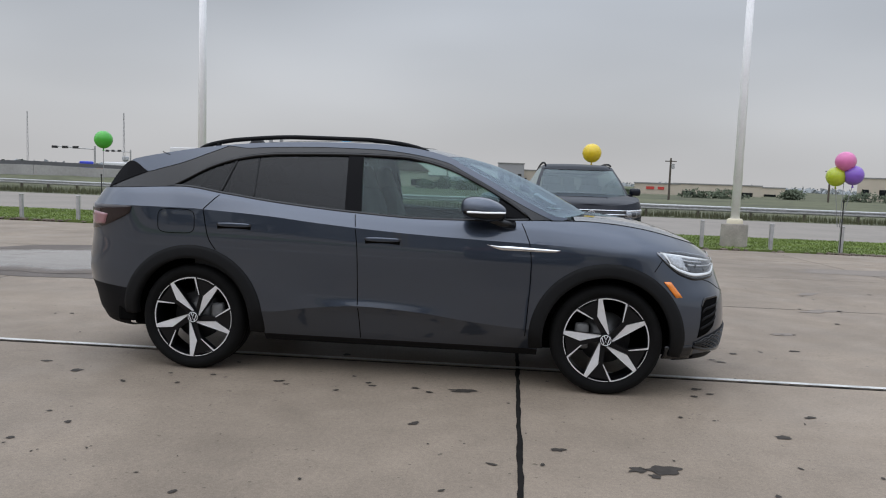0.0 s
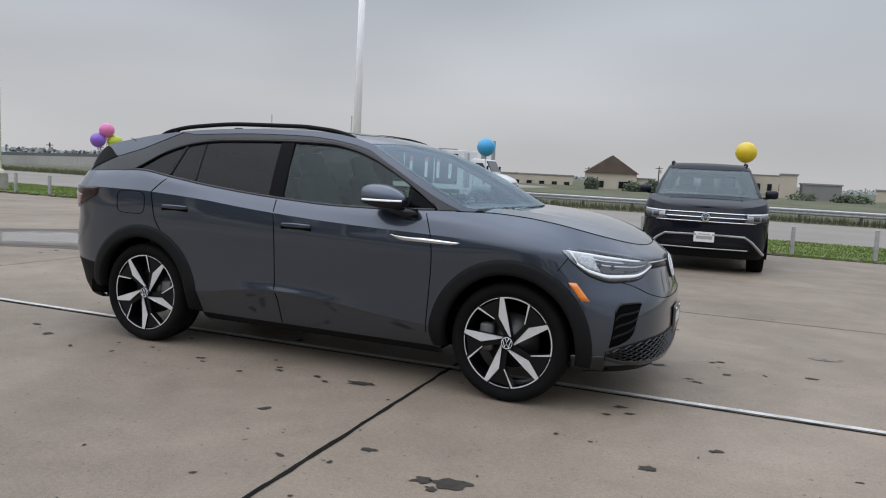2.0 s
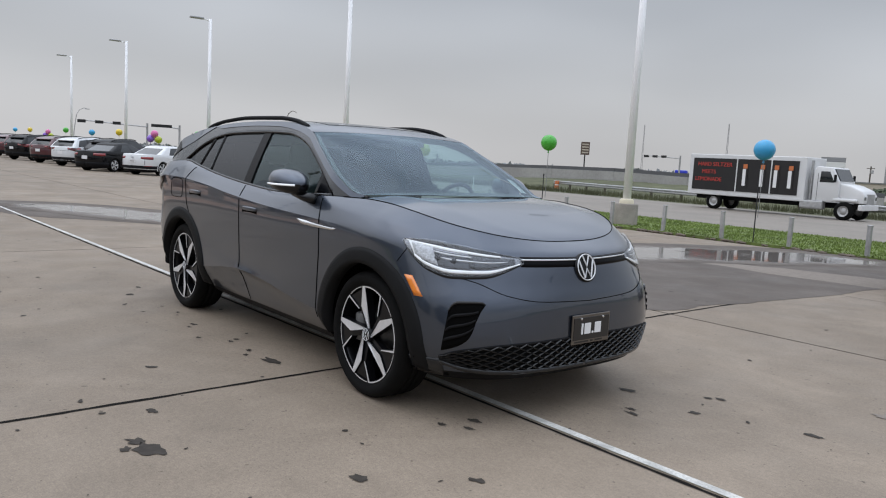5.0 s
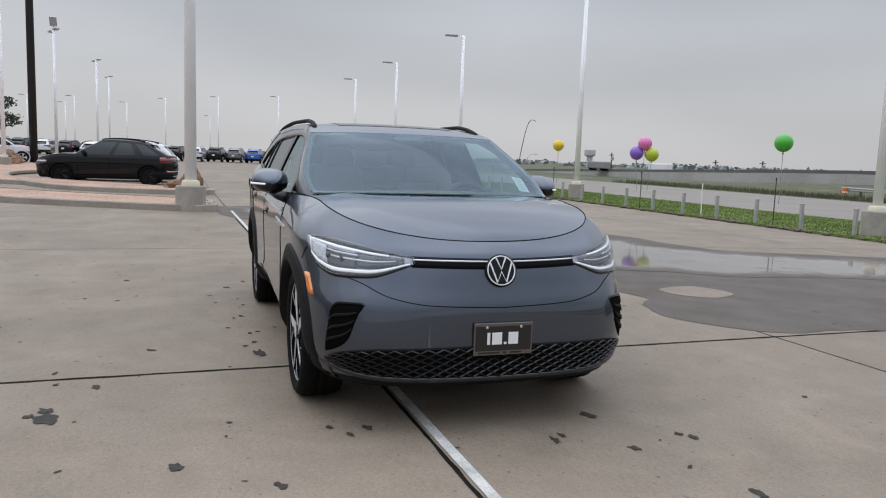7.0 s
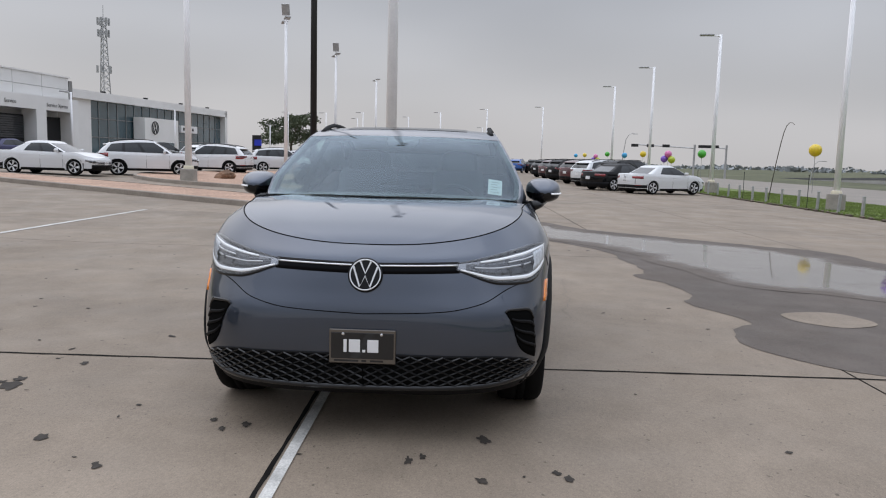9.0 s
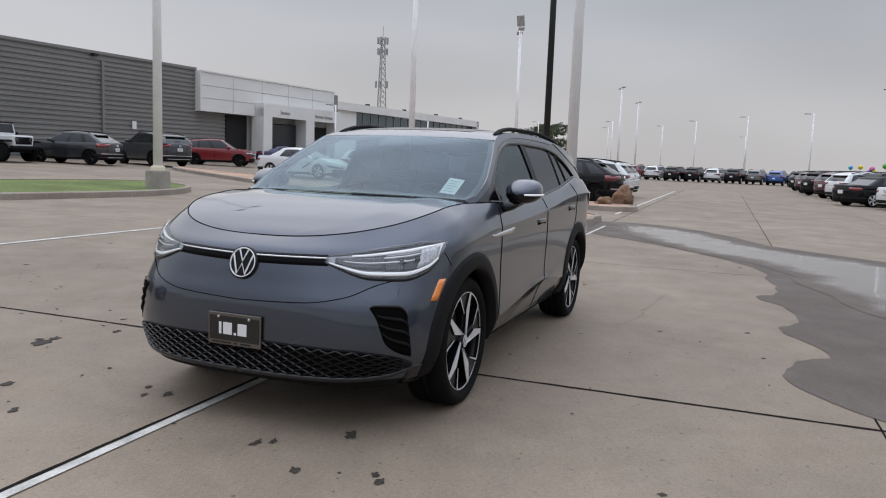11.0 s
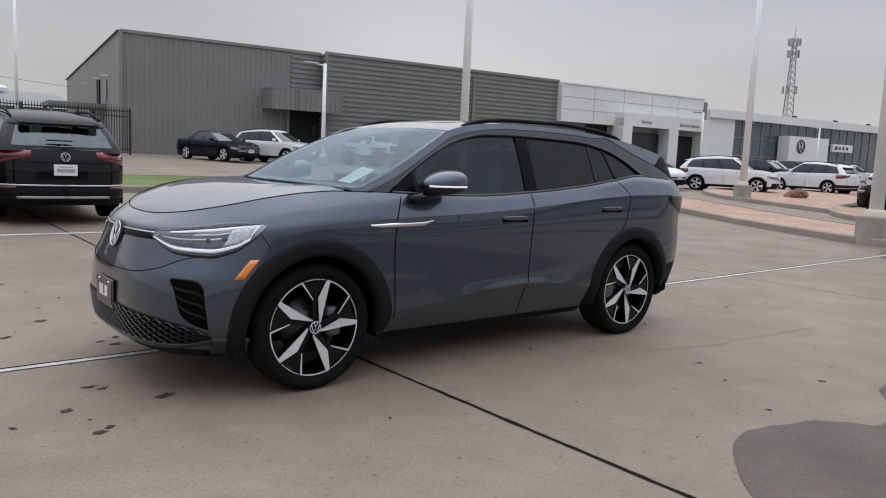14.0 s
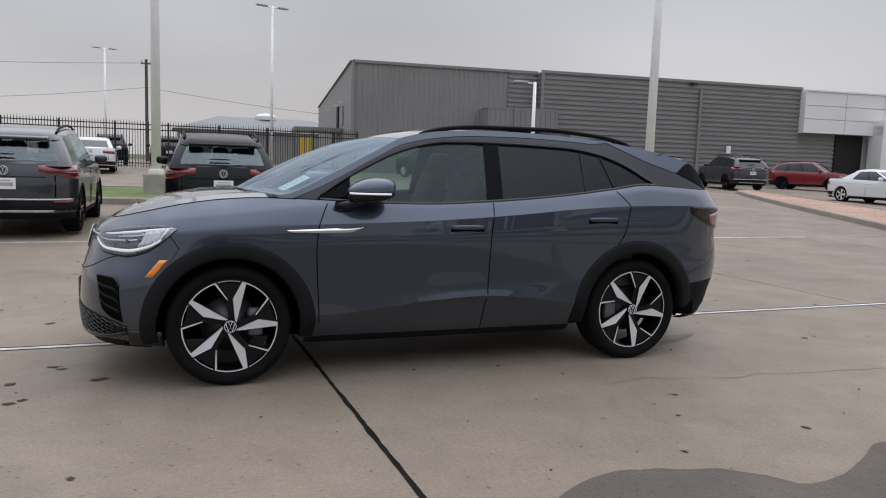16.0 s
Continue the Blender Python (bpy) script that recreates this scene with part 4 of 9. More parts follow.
for sd in (1, -1):
    hl = new("headlamp")
    hl.parent = HERO
    hl["label"] = "LED headlamp behind a clear cover"
    slab("lamp_housing", lambda a, b, c: lamp(a, b, 0.004 * c - 0.02 * (1 - c)), 32, 8, M["lamp_silver"], hl, "", sd)
    slab("reflector", lambda a, b, c: lamp(0.10 + 0.50 * a, 0.20 + 0.55 * b, 0.007 - 0.01 * (1 - c)), 24, 6, M["lamp_inside"], hl, "", sd)
    slab("light_guide", lambda a, b, c: lamp(0.03 + 0.80 * a, 0.82 + 0.07 * b, 0.011 - 0.01 * (1 - c)), 32, 1, M["white_lens"], hl, "white light strip", sd)
    slab("light_guide", lambda a, b, c: lamp(0.13 + 0.85 * a, 0.07 + 0.11 * b, 0.011 - 0.01 * (1 - c)), 32, 1, M["white_lens"], hl, "white light strip", sd)
    slab("light_guide", lambda a, b, c: lamp(0.05 + 0.065 * a + 0.09 * (1 - b), 0.10 + 0.75 * b, 0.010 - 0.01 * (1 - c)), 6, 8, M["white_lens"], hl, "", sd)
    slab("lamp_prism", lambda a, b, c: lamp(0.09 + 0.20 * a + 0.05 * (1 - b), 0.22 + 0.58 * b, 0.011 - 0.01 * (1 - c)), 5, 4, M["prism"], hl, "pale ribbed prism", sd)
    slab("lamp_shade", lambda a, b, c: lamp(0.58 + 0.36 * a, 0.24 + 0.56 * b, 0.008 - 0.01 * (1 - c)), 8, 4, M["lamp_inside"], hl, "", sd)
    # stepped bars over the projectors
    for q0, q1, w0 in ((0.30, 0.60, 0.66), (0.36, 0.88, 0.50)):
        slab("reflector_bar", lambda a, b, c: lamp(q0 + (q1 - q0) * a, w0 + 0.05 * b, 0.013 - 0.01 * (1 - c)), 12, 1, M["silver_matt"], hl, "", sd)
    for ph in (0.34, 0.47):
        bm = bmesh.new()
        p = lamp(ph, 0.47, 0.008)
        bmesh.ops.create_uvsphere(bm, u_segments=20, v_segments=12, radius=0.026)
        bmesh.ops.transform(bm, matrix=Matrix.Translation((p[0] - 0.016, p[1] * sd * 0.985, p[2])), verts=bm.verts)
        part("projector_lens", bm, M["lamp_dark"], hl, "", True)
    sheet("lamp_cover", lambda a, b: lamp(-0.01 + 1.02 * a, -0.04 + 1.08 * b, 0.018 * math.sin(math.pi * min(max(a, 0.03), 0.97)) ** 0.3), 32, 8, M["glass_lamp"], hl, "", sd)
    # dark rim under the lamp
    slab("lamp_rim", lambda a, b, c: lamp(a, -0.12 + 0.13 * b, 0.006 * c - 0.01 * (1 - c)), 32, 1, M["black_gloss"], hl, "", sd)
    slab("lamp_rim", lambda a, b, c: lamp(a, 0.93 + 0.12 * b, 0.006 * c - 0.01 * (1 - c)), 32, 1, M["black_gloss"], hl, "", sd)
    # bar between lamp and badge
    slab("front_bar", lambda a, b, c: on_front(63 + 27 * a, (0.826 - 0.008 * a) + 0.050 * b, 0.004 * c - 0.01 * (1 - c)), 20, 3, M["bar_black"], HERO, "gloss black bar with a bright line", sd)
    slab("bright_line", lambda a, b, c: on_front(63.5 + 24 * a, 0.857 - 0.005 * a + 0.006 * b, 0.008 * c - 0.005 * (1 - c)), 20, 1, M["silver_matt"], HERO, "thin bright line", sd)
    # corner vent
    V_LO = table([(0, 0.395), (0.25, 0.408), (0.55, 0.430), (0.8, 0.462), (0.93, 0.50), (1, 0.565)])
    V_UP = table([(0, 0.598), (0.1, 0.630), (0.25, 0.645), (0.9, 0.650), (1, 0.640)])
    vent = new("corner_vent")
    vent.parent = HERO
    vp = lambda a, b, off: on_front(37 + 2.0 * b + (10.0 + 1.0 * b) * a, V_LO(a) + (V_UP(a) - V_LO(a)) * b, off)
    slab("vent_recess", lambda a, b, c: vp(a, b, 0.003 * c - 0.03 * (1 - c)), 12, 8, M["seam"], vent, "", sd)
    for bb in (0.22, 0.46, 0.70):
        slab("vent_slat", lambda a, b, c: vp(0.04 + 0.84 * a, bb + 0.07 * b, 0.010 * c), 8, 1, M["black_plastic"], vent, "", sd)
    slab("vent_rim", lambda a, b, c: vp(a, 0.97 + 0.06 * b, 0.008 * c - 0.01 * (1 - c)), 12, 1, M["black_gloss"], vent, "", sd)
    # lower grille
    G_UP = table([(36, 0.362), (42, 0.398), (48, 0.418), (55, 0.432), (70, 0.440), (90, 0.444)])
    G_LO = table([(36, 0.345), (44, 0.315), (55, 0.303), (90, 0.296)])
    gp = lambda a, b, off: on_front(36 + 54 * a, G_LO(36 + 54 * a) + (G_UP(36 + 54 * a) - G_LO(36 + 54 * a)) * b, off)
    slab("lower_grille", lambda a, b, c: gp(a, b, 0.003 * c - 0.02 * (1 - c)), 40, 6, M["seam"], HERO, "black lower grille", sd)
    bm = bmesh.new()
    for i in range(-4, 16):
        for dr in (1, -1):
            pts = []
            for j in range(17):
                b = j / 16
                a = 0.083 * i + dr * (b - 0.5) * 0.33
                if 0.0 <= a <= 1.0:
                    p = gp(a, b, 0.006)
                    pts.append((p[0], p[1] * sd, p[2]))
            if len(pts) > 1:
                tube(bm, pts, 0.0052, 4)
    part("grille_mesh", bm, M["grille_gloss"], HERO, "diamond lattice of the lower grille")
    slab("grille_lip", lambda a, b, c: on_front(36 + 54 * a, G_LO(36 + 54 * a) - 0.026 + 0.026 * b, 0.014 * math.sin(math.pi * (0.15 + 0.7 * b)) * c - 0.01 * (1 - c)), 40, 4, M["dark_trim"], HERO, "dark grey lip under the grille", sd)
    slab("grille_rim", lambda a, b, c: gp(a, 0.98 + 0.08 * b, 0.006 * c - 0.01 * (1 - c)), 40, 1, M["black_plastic"], HERO, "", sd)
    slab("bumper_corner_trim", lambda a, b, c: on_front(24 + 12.5 * a, 0.250 + (0.085 + 0.010 * a) * b, 0.004 * c - 0.01 * (1 - c)), 10, 3, M["dark_trim"], HERO, "dark plastic trim at the bumper corner", sd)
    # side marker, strip, handles, tail lamp, mirror
    slab("side_marker", lambda a, b, c: on_side(1.728 + 0.044 * a + 0.082 * (1 - b), 0.655 + 0.10 * b, 0.007 * c - 0.005 * (1 - c)), 3, 4, M["amber"], HERO, "amber side marker", sd)
    slab("wing_strip", lambda a, b, c: on_side(0.605 + 0.465 * a, 0.952 - 0.018 * a - 0.006 + (-0.028 * (1 - a) ** 0.3 * min(1, a * 6) - 0.002) * (1 - b), 0.006 * c - 0.003 * (1 - c)), 20, 2, M["chrome"], HERO, "bright metal strip on the wing", sd)
    for hx, hz in ((-0.08, 0.953), (-1.085, 1.008)):
        slab("handle_recess", lambda a, b, c: on_side(hx - 0.115 + 0.23 * a, hz - 0.036 + 0.036 * b + 0.006 * math.sin(math.pi * a), 0.0025 * c - 0.01 * (1 - c)), 10, 3, M["seam"], HERO, "", sd)
        slab("door_handle", lambda a, b, c: on_side(hx - 0.12 + 0.24 * a, hz - 0.006 + (b - 0.5) * 0.028 * (0.45 + 0.55 * math.sin(math.pi * a) ** 0.4), 0.014 * math.sin(math.pi * a) ** 0.4 * c + 0.002), 12, 3, M["paint"], HERO, "flush door handle", sd)
    slab("tail_lamp", lambda a, b, c: on_side(-2.175 + 0.35 * a + 0.02 * b, (0.930 + 0.120 * a ** 1.6) + (0.175 - 0.125 * a ** 1.6) * b, 0.010 * c - 0.01 * (1 - c)), 12, 5, M["tail_dark"], HERO, "smoked red tail lamp", sd)
    slab("tail_lamp_red", lambda a, b, c: on_side(-2.17 + 0.15 * a + 0.03 * b, 0.960 + (0.10 - 0.03 * a) * b + 0.012 * a, 0.013 * c), 5, 4, M["lens_pale"], HERO, "pale red lamp lens", sd)

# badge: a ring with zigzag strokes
bm = bmesh.new()
BADGE = on_front(89.9, 0.812, 0.008)
BADGE_TILT = Matrix.Translation(BADGE) @ Euler((0, radians(-15), 0)).to_matrix().to_4x4() @ Matrix.Translation(-Vector(BADGE))
lathe(bm, [(-0.03, 0.082), (0.003, 0.082), (0.005, 0.075)], "X", 48, (BADGE[0], 0, BADGE[2]))
bmesh.ops.transform(bm, matrix=BADGE_TILT, verts=bm.verts)
part("badge_rim", bm, M["rim_black"], HERO, "", True)
bm = bmesh.new()
lathe(bm, [(0.0, 0.075), (0.007, 0.0745), (0.009, 0.072), (0.007, 0.0690), (0.0, 0.0685)], "X", 48, (BADGE[0], 0, BADGE[2]))
bmesh.ops.transform(bm, matrix=BADGE_TILT, verts=bm.verts)
part("badge_ring", bm, M["badge_white"], HERO, "silver ring badge", True)
bm = bmesh.new()
bk = lathe(bm, [(-0.03, 0.076), (0.002, 0.074), (0.003, 0.001)], "X", 48, (BADGE[0], 0, BADGE[2]))
bmesh.ops.transform(bm, matrix=BADGE_TILT, verts=bm.verts)
part("badge_disc", bm, M["rim_black"], HERO)
for strokes in (((-0.025, 0.062), (0.0, 0.006), (0.025, 0.062)), ((-0.057, 0.038), (-0.024, -0.058), (0.0, -0.006), (0.024, -0.058), (0.057, 0.038))):
    bm = bmesh.new()
    tube(bm, [(BADGE[0] + 0.006, y, BADGE[2] + z) for y, z in strokes], 0.0048, 6)
    bmesh.ops.transform(bm, matrix=BADGE_TILT, verts=bm.verts)
    part("badge_stroke", bm, M["badge_white"], HERO)
# dealer plate
px, pz = 2.252, 0.486
bm = bmesh.new()
box(bm, (0.012, 0.312, 0.162), (px, 0, pz), bevel=0.004)
part("plate_frame", bm, M["frame_metal"], HERO, "metal plate frame")
bm = bmesh.new()
box(bm, (0.006, 0.294, 0.124), (px + 0.006, 0, pz + 0.004), bevel=0.002)
part("plate", bm, M["plate_black"], HERO, "black dealer plate")
for y, w, z, h in ((-0.080, 0.015, 0.004, 0.060), (-0.036, 0.052, 0.004, 0.060), (0.008, 0.014, -0.020, 0.012), (0.050, 0.052, 0.004, 0.060)):
    bm = bmesh.new()
    box(bm, (0.003, w, h), (px + 0.010, y, pz + z), bevel=0.001)
    part("plate_bar", bm, M["plate_white"], HERO, "white bar on the plate")
for y in (-0.09, 0.09):
    bm = bmesh.new()
    lathe(bm, [(0.004, 0.008), (0.012, 0.007), (0.014, 0.001)], "X", 10, (px, y, pz + 0.060))
    part("plate_screw", bm, M["chrome"], HERO)
for y, w in ((-0.075, 0.115), (0.008, 0.022), (0.068, 0.062)):
    bm = bmesh.new()
    box(bm, (0.003, w, 0.009), (px + 0.0055, y, pz - 0.068))
    part("frame_bar", bm, M["plate_black"], HERO)

# seams
def seam(name, pts, r=0.0035):
    bm = bmesh.new()
    tube(bm, pts, r, 5)
    return part(name, bm, M["seam"], HERO)


def mirrored(pts, sd):
    return [(p[0], p[1] * sd, p[2]) for p in pts]


def column_seam(start, z0, z1, n=24):
    return [on_column(start, z0 + (z1 - z0) * i / n, 0.0002) for i in range(n + 1)]


C_RD = SECTIONS[0][1] + SECTIONS[1][1]
C_FD = C_RD + SECTIONS[2][1]
C_WG = C_FD + SECTIONS[3][1]
for sd in (1, -1):
    seam("door_gap", mirrored(column_seam(C_RD, 0.83, 1.195), sd))
    seam("door_gap", mirrored(column_seam(C_FD, 0.27, 1.10), sd))
    seam("door_gap", mirrored(column_seam(C_WG, 0.36, 1.085), sd))
    seam("bonnet_gap", mirrored([(x, top_y(x), TOP_LINE["z"](x)) for x in [1.0 + (TOP_LINE["F"] - 1.0) * (1 - (1 - i / 40) ** 2) for i in range(41)]], sd), 0.0032)
    FG = table([(40, 0.775), (48, 0.745), (57, 0.685), (68, 0.652), (90, 0.637)])
    seam("bumper_gap", mirrored([on_front(40 + 50 * i / 30, FG(40 + 50 * i / 30), 0.0003) for i in range(31)], sd), 0.0025)
    seam("bumper_gap", mirrored([on_side(1.72 - 0.055 * (i / 8), 0.90 - 0.085 * i / 8, 0.0003) for i in range(9)], sd), 0.0025)
    seam("tailgate_gap", mirrored([on_cabin(-1.62 - 0.06 * i / 6, 1.455 + 0.02 * (i / 6)) + Vector((0, 0.004, 0)) for i in range(7)], sd), 0.003)
fz = []
for i in range(41):
    t = 2 * math.pi * i / 40
    cx, cz = math.copysign(abs(math.cos(t)) ** 0.45, math.cos(t)), math.copysign(abs(math.sin(t)) ** 0.45, math.sin(t))
    fz.append(on_side(-1.49 + 0.128 * cx, 1.013 + 0.080 * cz, 0.0003))
seam("charge_flap_gap", mirrored(fz, -1), 0.0028)

# door mirrors
for sd in (1, -1):
    mr = new("door_mirror")
    mr.parent = HERO
    mr["label"] = "grey capped door mirror on a black foot"

    def shell(a, b):
        th, ph = math.pi * (a - 0.5), 2 * math.pi * b
        cx = math.copysign(abs(math.sin(th)) ** 0.75, math.sin(th))
        rr = abs(math.cos(th)) ** 0.6
        yy, zz = math.copysign(abs(math.cos(ph)) ** 0.8, math.cos(ph)), math.copysign(abs(math.sin(ph)) ** 0.8, math.sin(ph))
        k = 1.0 - 0.42 * max(cx, 0) ** 1.5
        return (0.575 + 0.145 * cx, 0.965 + 0.115 * rr * yy * k, 1.168 + (0.082 if zz > 0 else 0.075) * rr * zz * (k if zz > 0 else 0.9) - 0.012 * cx)
    nu, nv = 20, 32
    vs = [shell(i / nu, j / nv) for i in range(nu + 1) for j in range(nv + 1)]
    fs = grid_faces(nu, nv, sd < 0)
    top = [f for f in fs if sum(vs[i][2] for i in f) / 4 > 1.160]
    low = [f for f in fs if sum(vs[i][2] for i in f) / 4 <= 1.160]
    vv = [(p[0], p[1] * sd, p[2]) for p in vs]
    mesh_object("mirror_cap", vv, top, M["paint"], mr)
    mesh_object("mirror_body", vv, low, M["black_gloss"], mr)
    bm = bmesh.new()
    pts = [shell(0.30 + 0.58 * i / 16, 0.985) for i in range(17)]
    tube(bm, [(p[0], (p[1] + 0.004) * sd, 1.156) for p in pts], 0.0065, 6)
    part("indicator_strip", bm, M["white_lens"], mr, "white indicator strip", True)
    bm = bmesh.new()
    tube(bm, [(0.62, 0.955 * sd, 1.115), (0.69, 0.92 * sd, 1.085), (0.755, 0.875 * sd, 1.075)], [0.045, 0.042, 0.05], 10, squash=0.7)
    part("mirror_foot", bm, M["black_gloss"], mr, "", True)

# cabin
bm = bmesh.new()
box(bm, (0.55, 1.40, 0.16), (0.93, 0, 1.03), bevel=0.05)
part("dashboard", bm, M["interior"], HERO)
bm = bmesh.new()
box(bm, (0.02, 0.27, 0.17), (0.68, 0.0, 1.10), bevel=0.008)
part("touchscreen", bm, M["black_gloss"], HERO)
bm = bmesh.new()
tube(bm, [(0.60 + 0.07 * math.sin(2 * math.pi * i / 24), 0.36 + 0.185 * math.cos(2 * math.pi * i / 24), 1.02 + 0.17 * math.sin(2 * math.pi * i / 24)) for i in range(25)], 0.016, 8, False)
box(bm, (0.05, 0.30, 0.07), (0.60, 0.36, 1.01), bevel=0.02)
part("steering_wheel", bm, M["interior"], HERO)
for sx, sy, w in ((0.12, 0.37, 0.50), (0.12, -0.37, 0.50), (-0.82, 0.40, 0.46), (-0.82, -0.40, 0.46)):
    st = new("car_seat")
    st.parent = HERO
    lean = Euler((0, radians(-17), 0)).to_matrix()
    bm = bmesh.new()
    box(bm, (0.52, w, 0.16), (sx, sy, 0.66), bevel=0.05)
    part("seat_base", bm, M["seat"], st, "", True)
    bm = bmesh.new()
    box(bm, (0.13, w * 0.94, 0.62), (sx - 0.33, sy, 0.98), lean, 0.055, (1, 0.82))
    part("backrest", bm, M["seat"], st, "", True)
    bm = bmesh.new()
    box(bm, (0.10, 0.27, 0.21), (sx - 0.43, sy, 1.325), lean, 0.045, (1, 0.9))
    part("headrest", bm, M["seat"], st, "", True)
sheet("cabin_floor", lambda a, b: (-1.9 + 3.0 * a, -0.8 + 1.6 * b, 0.50), 1, 1, M["interior"], HERO)
for sd in (1, -1):
    sheet("door_card", lambda a, b: on_side(-1.4 + 2.4 * a, 0.52 + (TOP_LINE["z"](-1.4 + 2.4 * a) - 0.54) * b, -0.10), 20, 4, M["interior"], HERO, "", sd)
sheet("parcel_shelf", lambda a, b: (-1.15 - 0.85 * a, -0.72 + 1.44 * b, 1.06), 1, 1, M["interior"], HERO)
for sd in (1, -1):
    bm = bmesh.new()
    tube(bm, [Vector(screen(0.5 + sd * 0.05 + 0.34 * (i / 10) * 1 - (0.17 if sd < 0 else 0.10), 0.002 + 0.006 * math.sin(math.pi * i / 10), -0.016)) for i in range(11)], 0.0055, 5)
    part("wiper", bm, M["black_plastic"], HERO)


# ---- ground: one sheet to the horizon, the concrete lot on it ----
def clamp(v, a, b):
    return max(a, min(b, v))


def gz(x, y):
    """Height of the ground: the lot rises towards the buildings, and the land falls away past the verge."""
    return 0.022 * clamp(-5 - y, 0, 33) - 0.016 * clamp(y - 4, 0, 15) - 0.012 * clamp(y - 19, 0, 45)


def steps(*runs):
    out = []
    for a, b, n in runs:
        out += [a + (b - a) * i / n for i in range(n)]
    return out + [runs[-1][1]]


def terrain(name, xs, ys, lift, mat, label, category, kind="structure", parent=None):
    vs = [(x, y, gz(x, y) + lift) for x in xs for y in ys]
    ob = mesh_object(name, vs, grid_faces(len(xs) - 1, len(ys) - 1), mat, parent, smooth=False)
    return tagged(ob, label, category, kind=kind)


terrain("ground", steps((-2600, -300, 8), (-300, -88, 8), (-88, -8, 8), (-8, 60, 6), (60, 400, 6), (400, 2600, 6)), steps((-2600, -300, 6), (-300, -38, 6), (-38, -5, 6), (-5, 4, 2), (4, 19, 3), (19, 64, 4), (64, 400, 6), (400, 2600, 6)), -0.16, M["field"], "flat dry grassland reaching to the horizon", "ground")
TILT = 1.15
LOT = Matrix.Translation((0.83, -0.39, 0)) @ pose(0, 0, 0, 0, 0, TILT)


def lot_point(u, v, lift=0.0):
    p = LOT @ Vector((u, v, 0))
    return Vector((p.x, p.y, gz(p.x, p.y) + lift))


def fence_y(x):
    return 13.15


lot = empty("concrete_lot", Matrix(), "pale worn concrete car lot with dark joints", "pavement", kind="structure")
U_LINES = [6.1 * i for i in range(-8, 5)]
V_LINES = [-31.75, -25.4, -19.05, -12.7, -6.35, 0.0, 3.45, 6.9, 10.35, 13.15]
base_x = steps((-140, -88, 3), (-88, -8, 10), (-8, 62, 6))
terrain("lot_base", base_x, steps((-95, -38, 5), (-38, -5, 6), (-5, 4, 2), (4, 13.1, 3)), -0.030, M["concrete"], "", "", parent=lot)
# slabs between the joints
for i in range(len(U_LINES) - 1):
    for j in range(len(V_LINES) - 1):
        gu, gv = 0.006, 0.005
        cuts = [V_LINES[j] + gv] + ([4.39 + gv] if V_LINES[j] < 4.39 < V_LINES[j + 1] else []) + ([-4.61] if V_LINES[j] < -4.61 < V_LINES[j + 1] else []) + [V_LINES[j + 1] - gv]
        ua, ub = U_LINES[i] + gu, U_LINES[i + 1] - gu
        ucut = [ua] + ([-8.83] if ua < -8.83 < ub else []) + [ub]
        vs = [tuple(lot_point(u, v)) for u in ucut for v in cuts]
        n = len(vs)
        nu_, nv_ = len(ucut) - 1, len(cuts) - 1
        fs = grid_faces(nu_, nv_)
        rim_ = [k * (nv_ + 1) for k in range(nu_ + 1)] + [nu_ * (nv_ + 1) + k for k in range(1, nv_ + 1)] + [k * (nv_ + 1) + nv_ for k in range(nu_ - 1, -1, -1)] + [k for k in range(nv_ - 1, 0, -1)]
        vs += [(x, y, z - 0.08) for x, y, z in vs]
        fs += [(a, a + n, b + n, b) for a, b in zip(rim_, rim_[1:] + rim_[:1])]
        mesh_object("concrete_slab", vs, fs, M["concrete"], lot, "", False)
# joints: filler in the gaps between slabs
for i, u in enumerate(U_LINES):
    pts = [(u, v) for v in steps((V_LINES[0], -4.6, 6), (-4.6, 4.4, 140 if u == 0 else 2), (4.4, V_LINES[-1], 2))]
    w = 0.014 if u == 0 else 0.006
    vs = [tuple(lot_point(a + s * w * (1 + 0.55 * noise.noise((b * 9, s, 0.5))), b, 0.0025)) for a, b in pts for s in (-1, 1)]
    mesh_object("joint_filler", vs, [(2 * k, 2 * k + 1, 2 * k + 3, 2 * k + 2) for k in range(len(pts) - 1)], M["joint"] if u == 0 else M["oil_faint"], lot, "black joint filler" if u == 0 else "", False)
for v in V_LINES:
    pts = [(u, v) for u in steps((U_LINES[0], -8.8, 6), (-8.8, 8.0, 200 if v == 0 else 3), (8.0, U_LINES[-1], 2))]
    w = 0.012 if v == 0 else 0.006
    vs = [tuple(lot_point(a, b + s * w * (1 + 0.55 * noise.noise((a * 9, s, 0.5))), 0.0025)) for a, b in pts for s in (-1, 1)]
    mesh_object("joint_filler", vs, [(2 * k, 2 * k + 1, 2 * k + 3, 2 * k + 2) for k in range(len(pts) - 1)], M["joint"] if v in (0.0, 3.45) else M["oil_faint"], lot, "", False)


# painted lines
def stripe(u0, u1, v, w, mat, lift=0.006):
    us = [u0 + (u1 - u0) * i / 12 for i in range(13)]
    vs = [tuple(lot_point(u, v + s * w / 2, lift)) for u in us for s in (-1, 1)]
    ob = mesh_object("painted_line", vs, [(2 * k, 2 * k + 1, 2 * k + 3, 2 * k + 2) for k in range(12)], mat, None, smooth=False)
    return tagged(ob, "worn white painted parking line on concrete", "line", "painted lines", "structure")


stripe(-12.9, 9, 0.052, 0.054, M["line_white"])
stripe(-17.5, -44, -0.35, 0.10, M["line_white"])
stripe(-12.1, 9, -6.33, 0.10, M["line_white"])


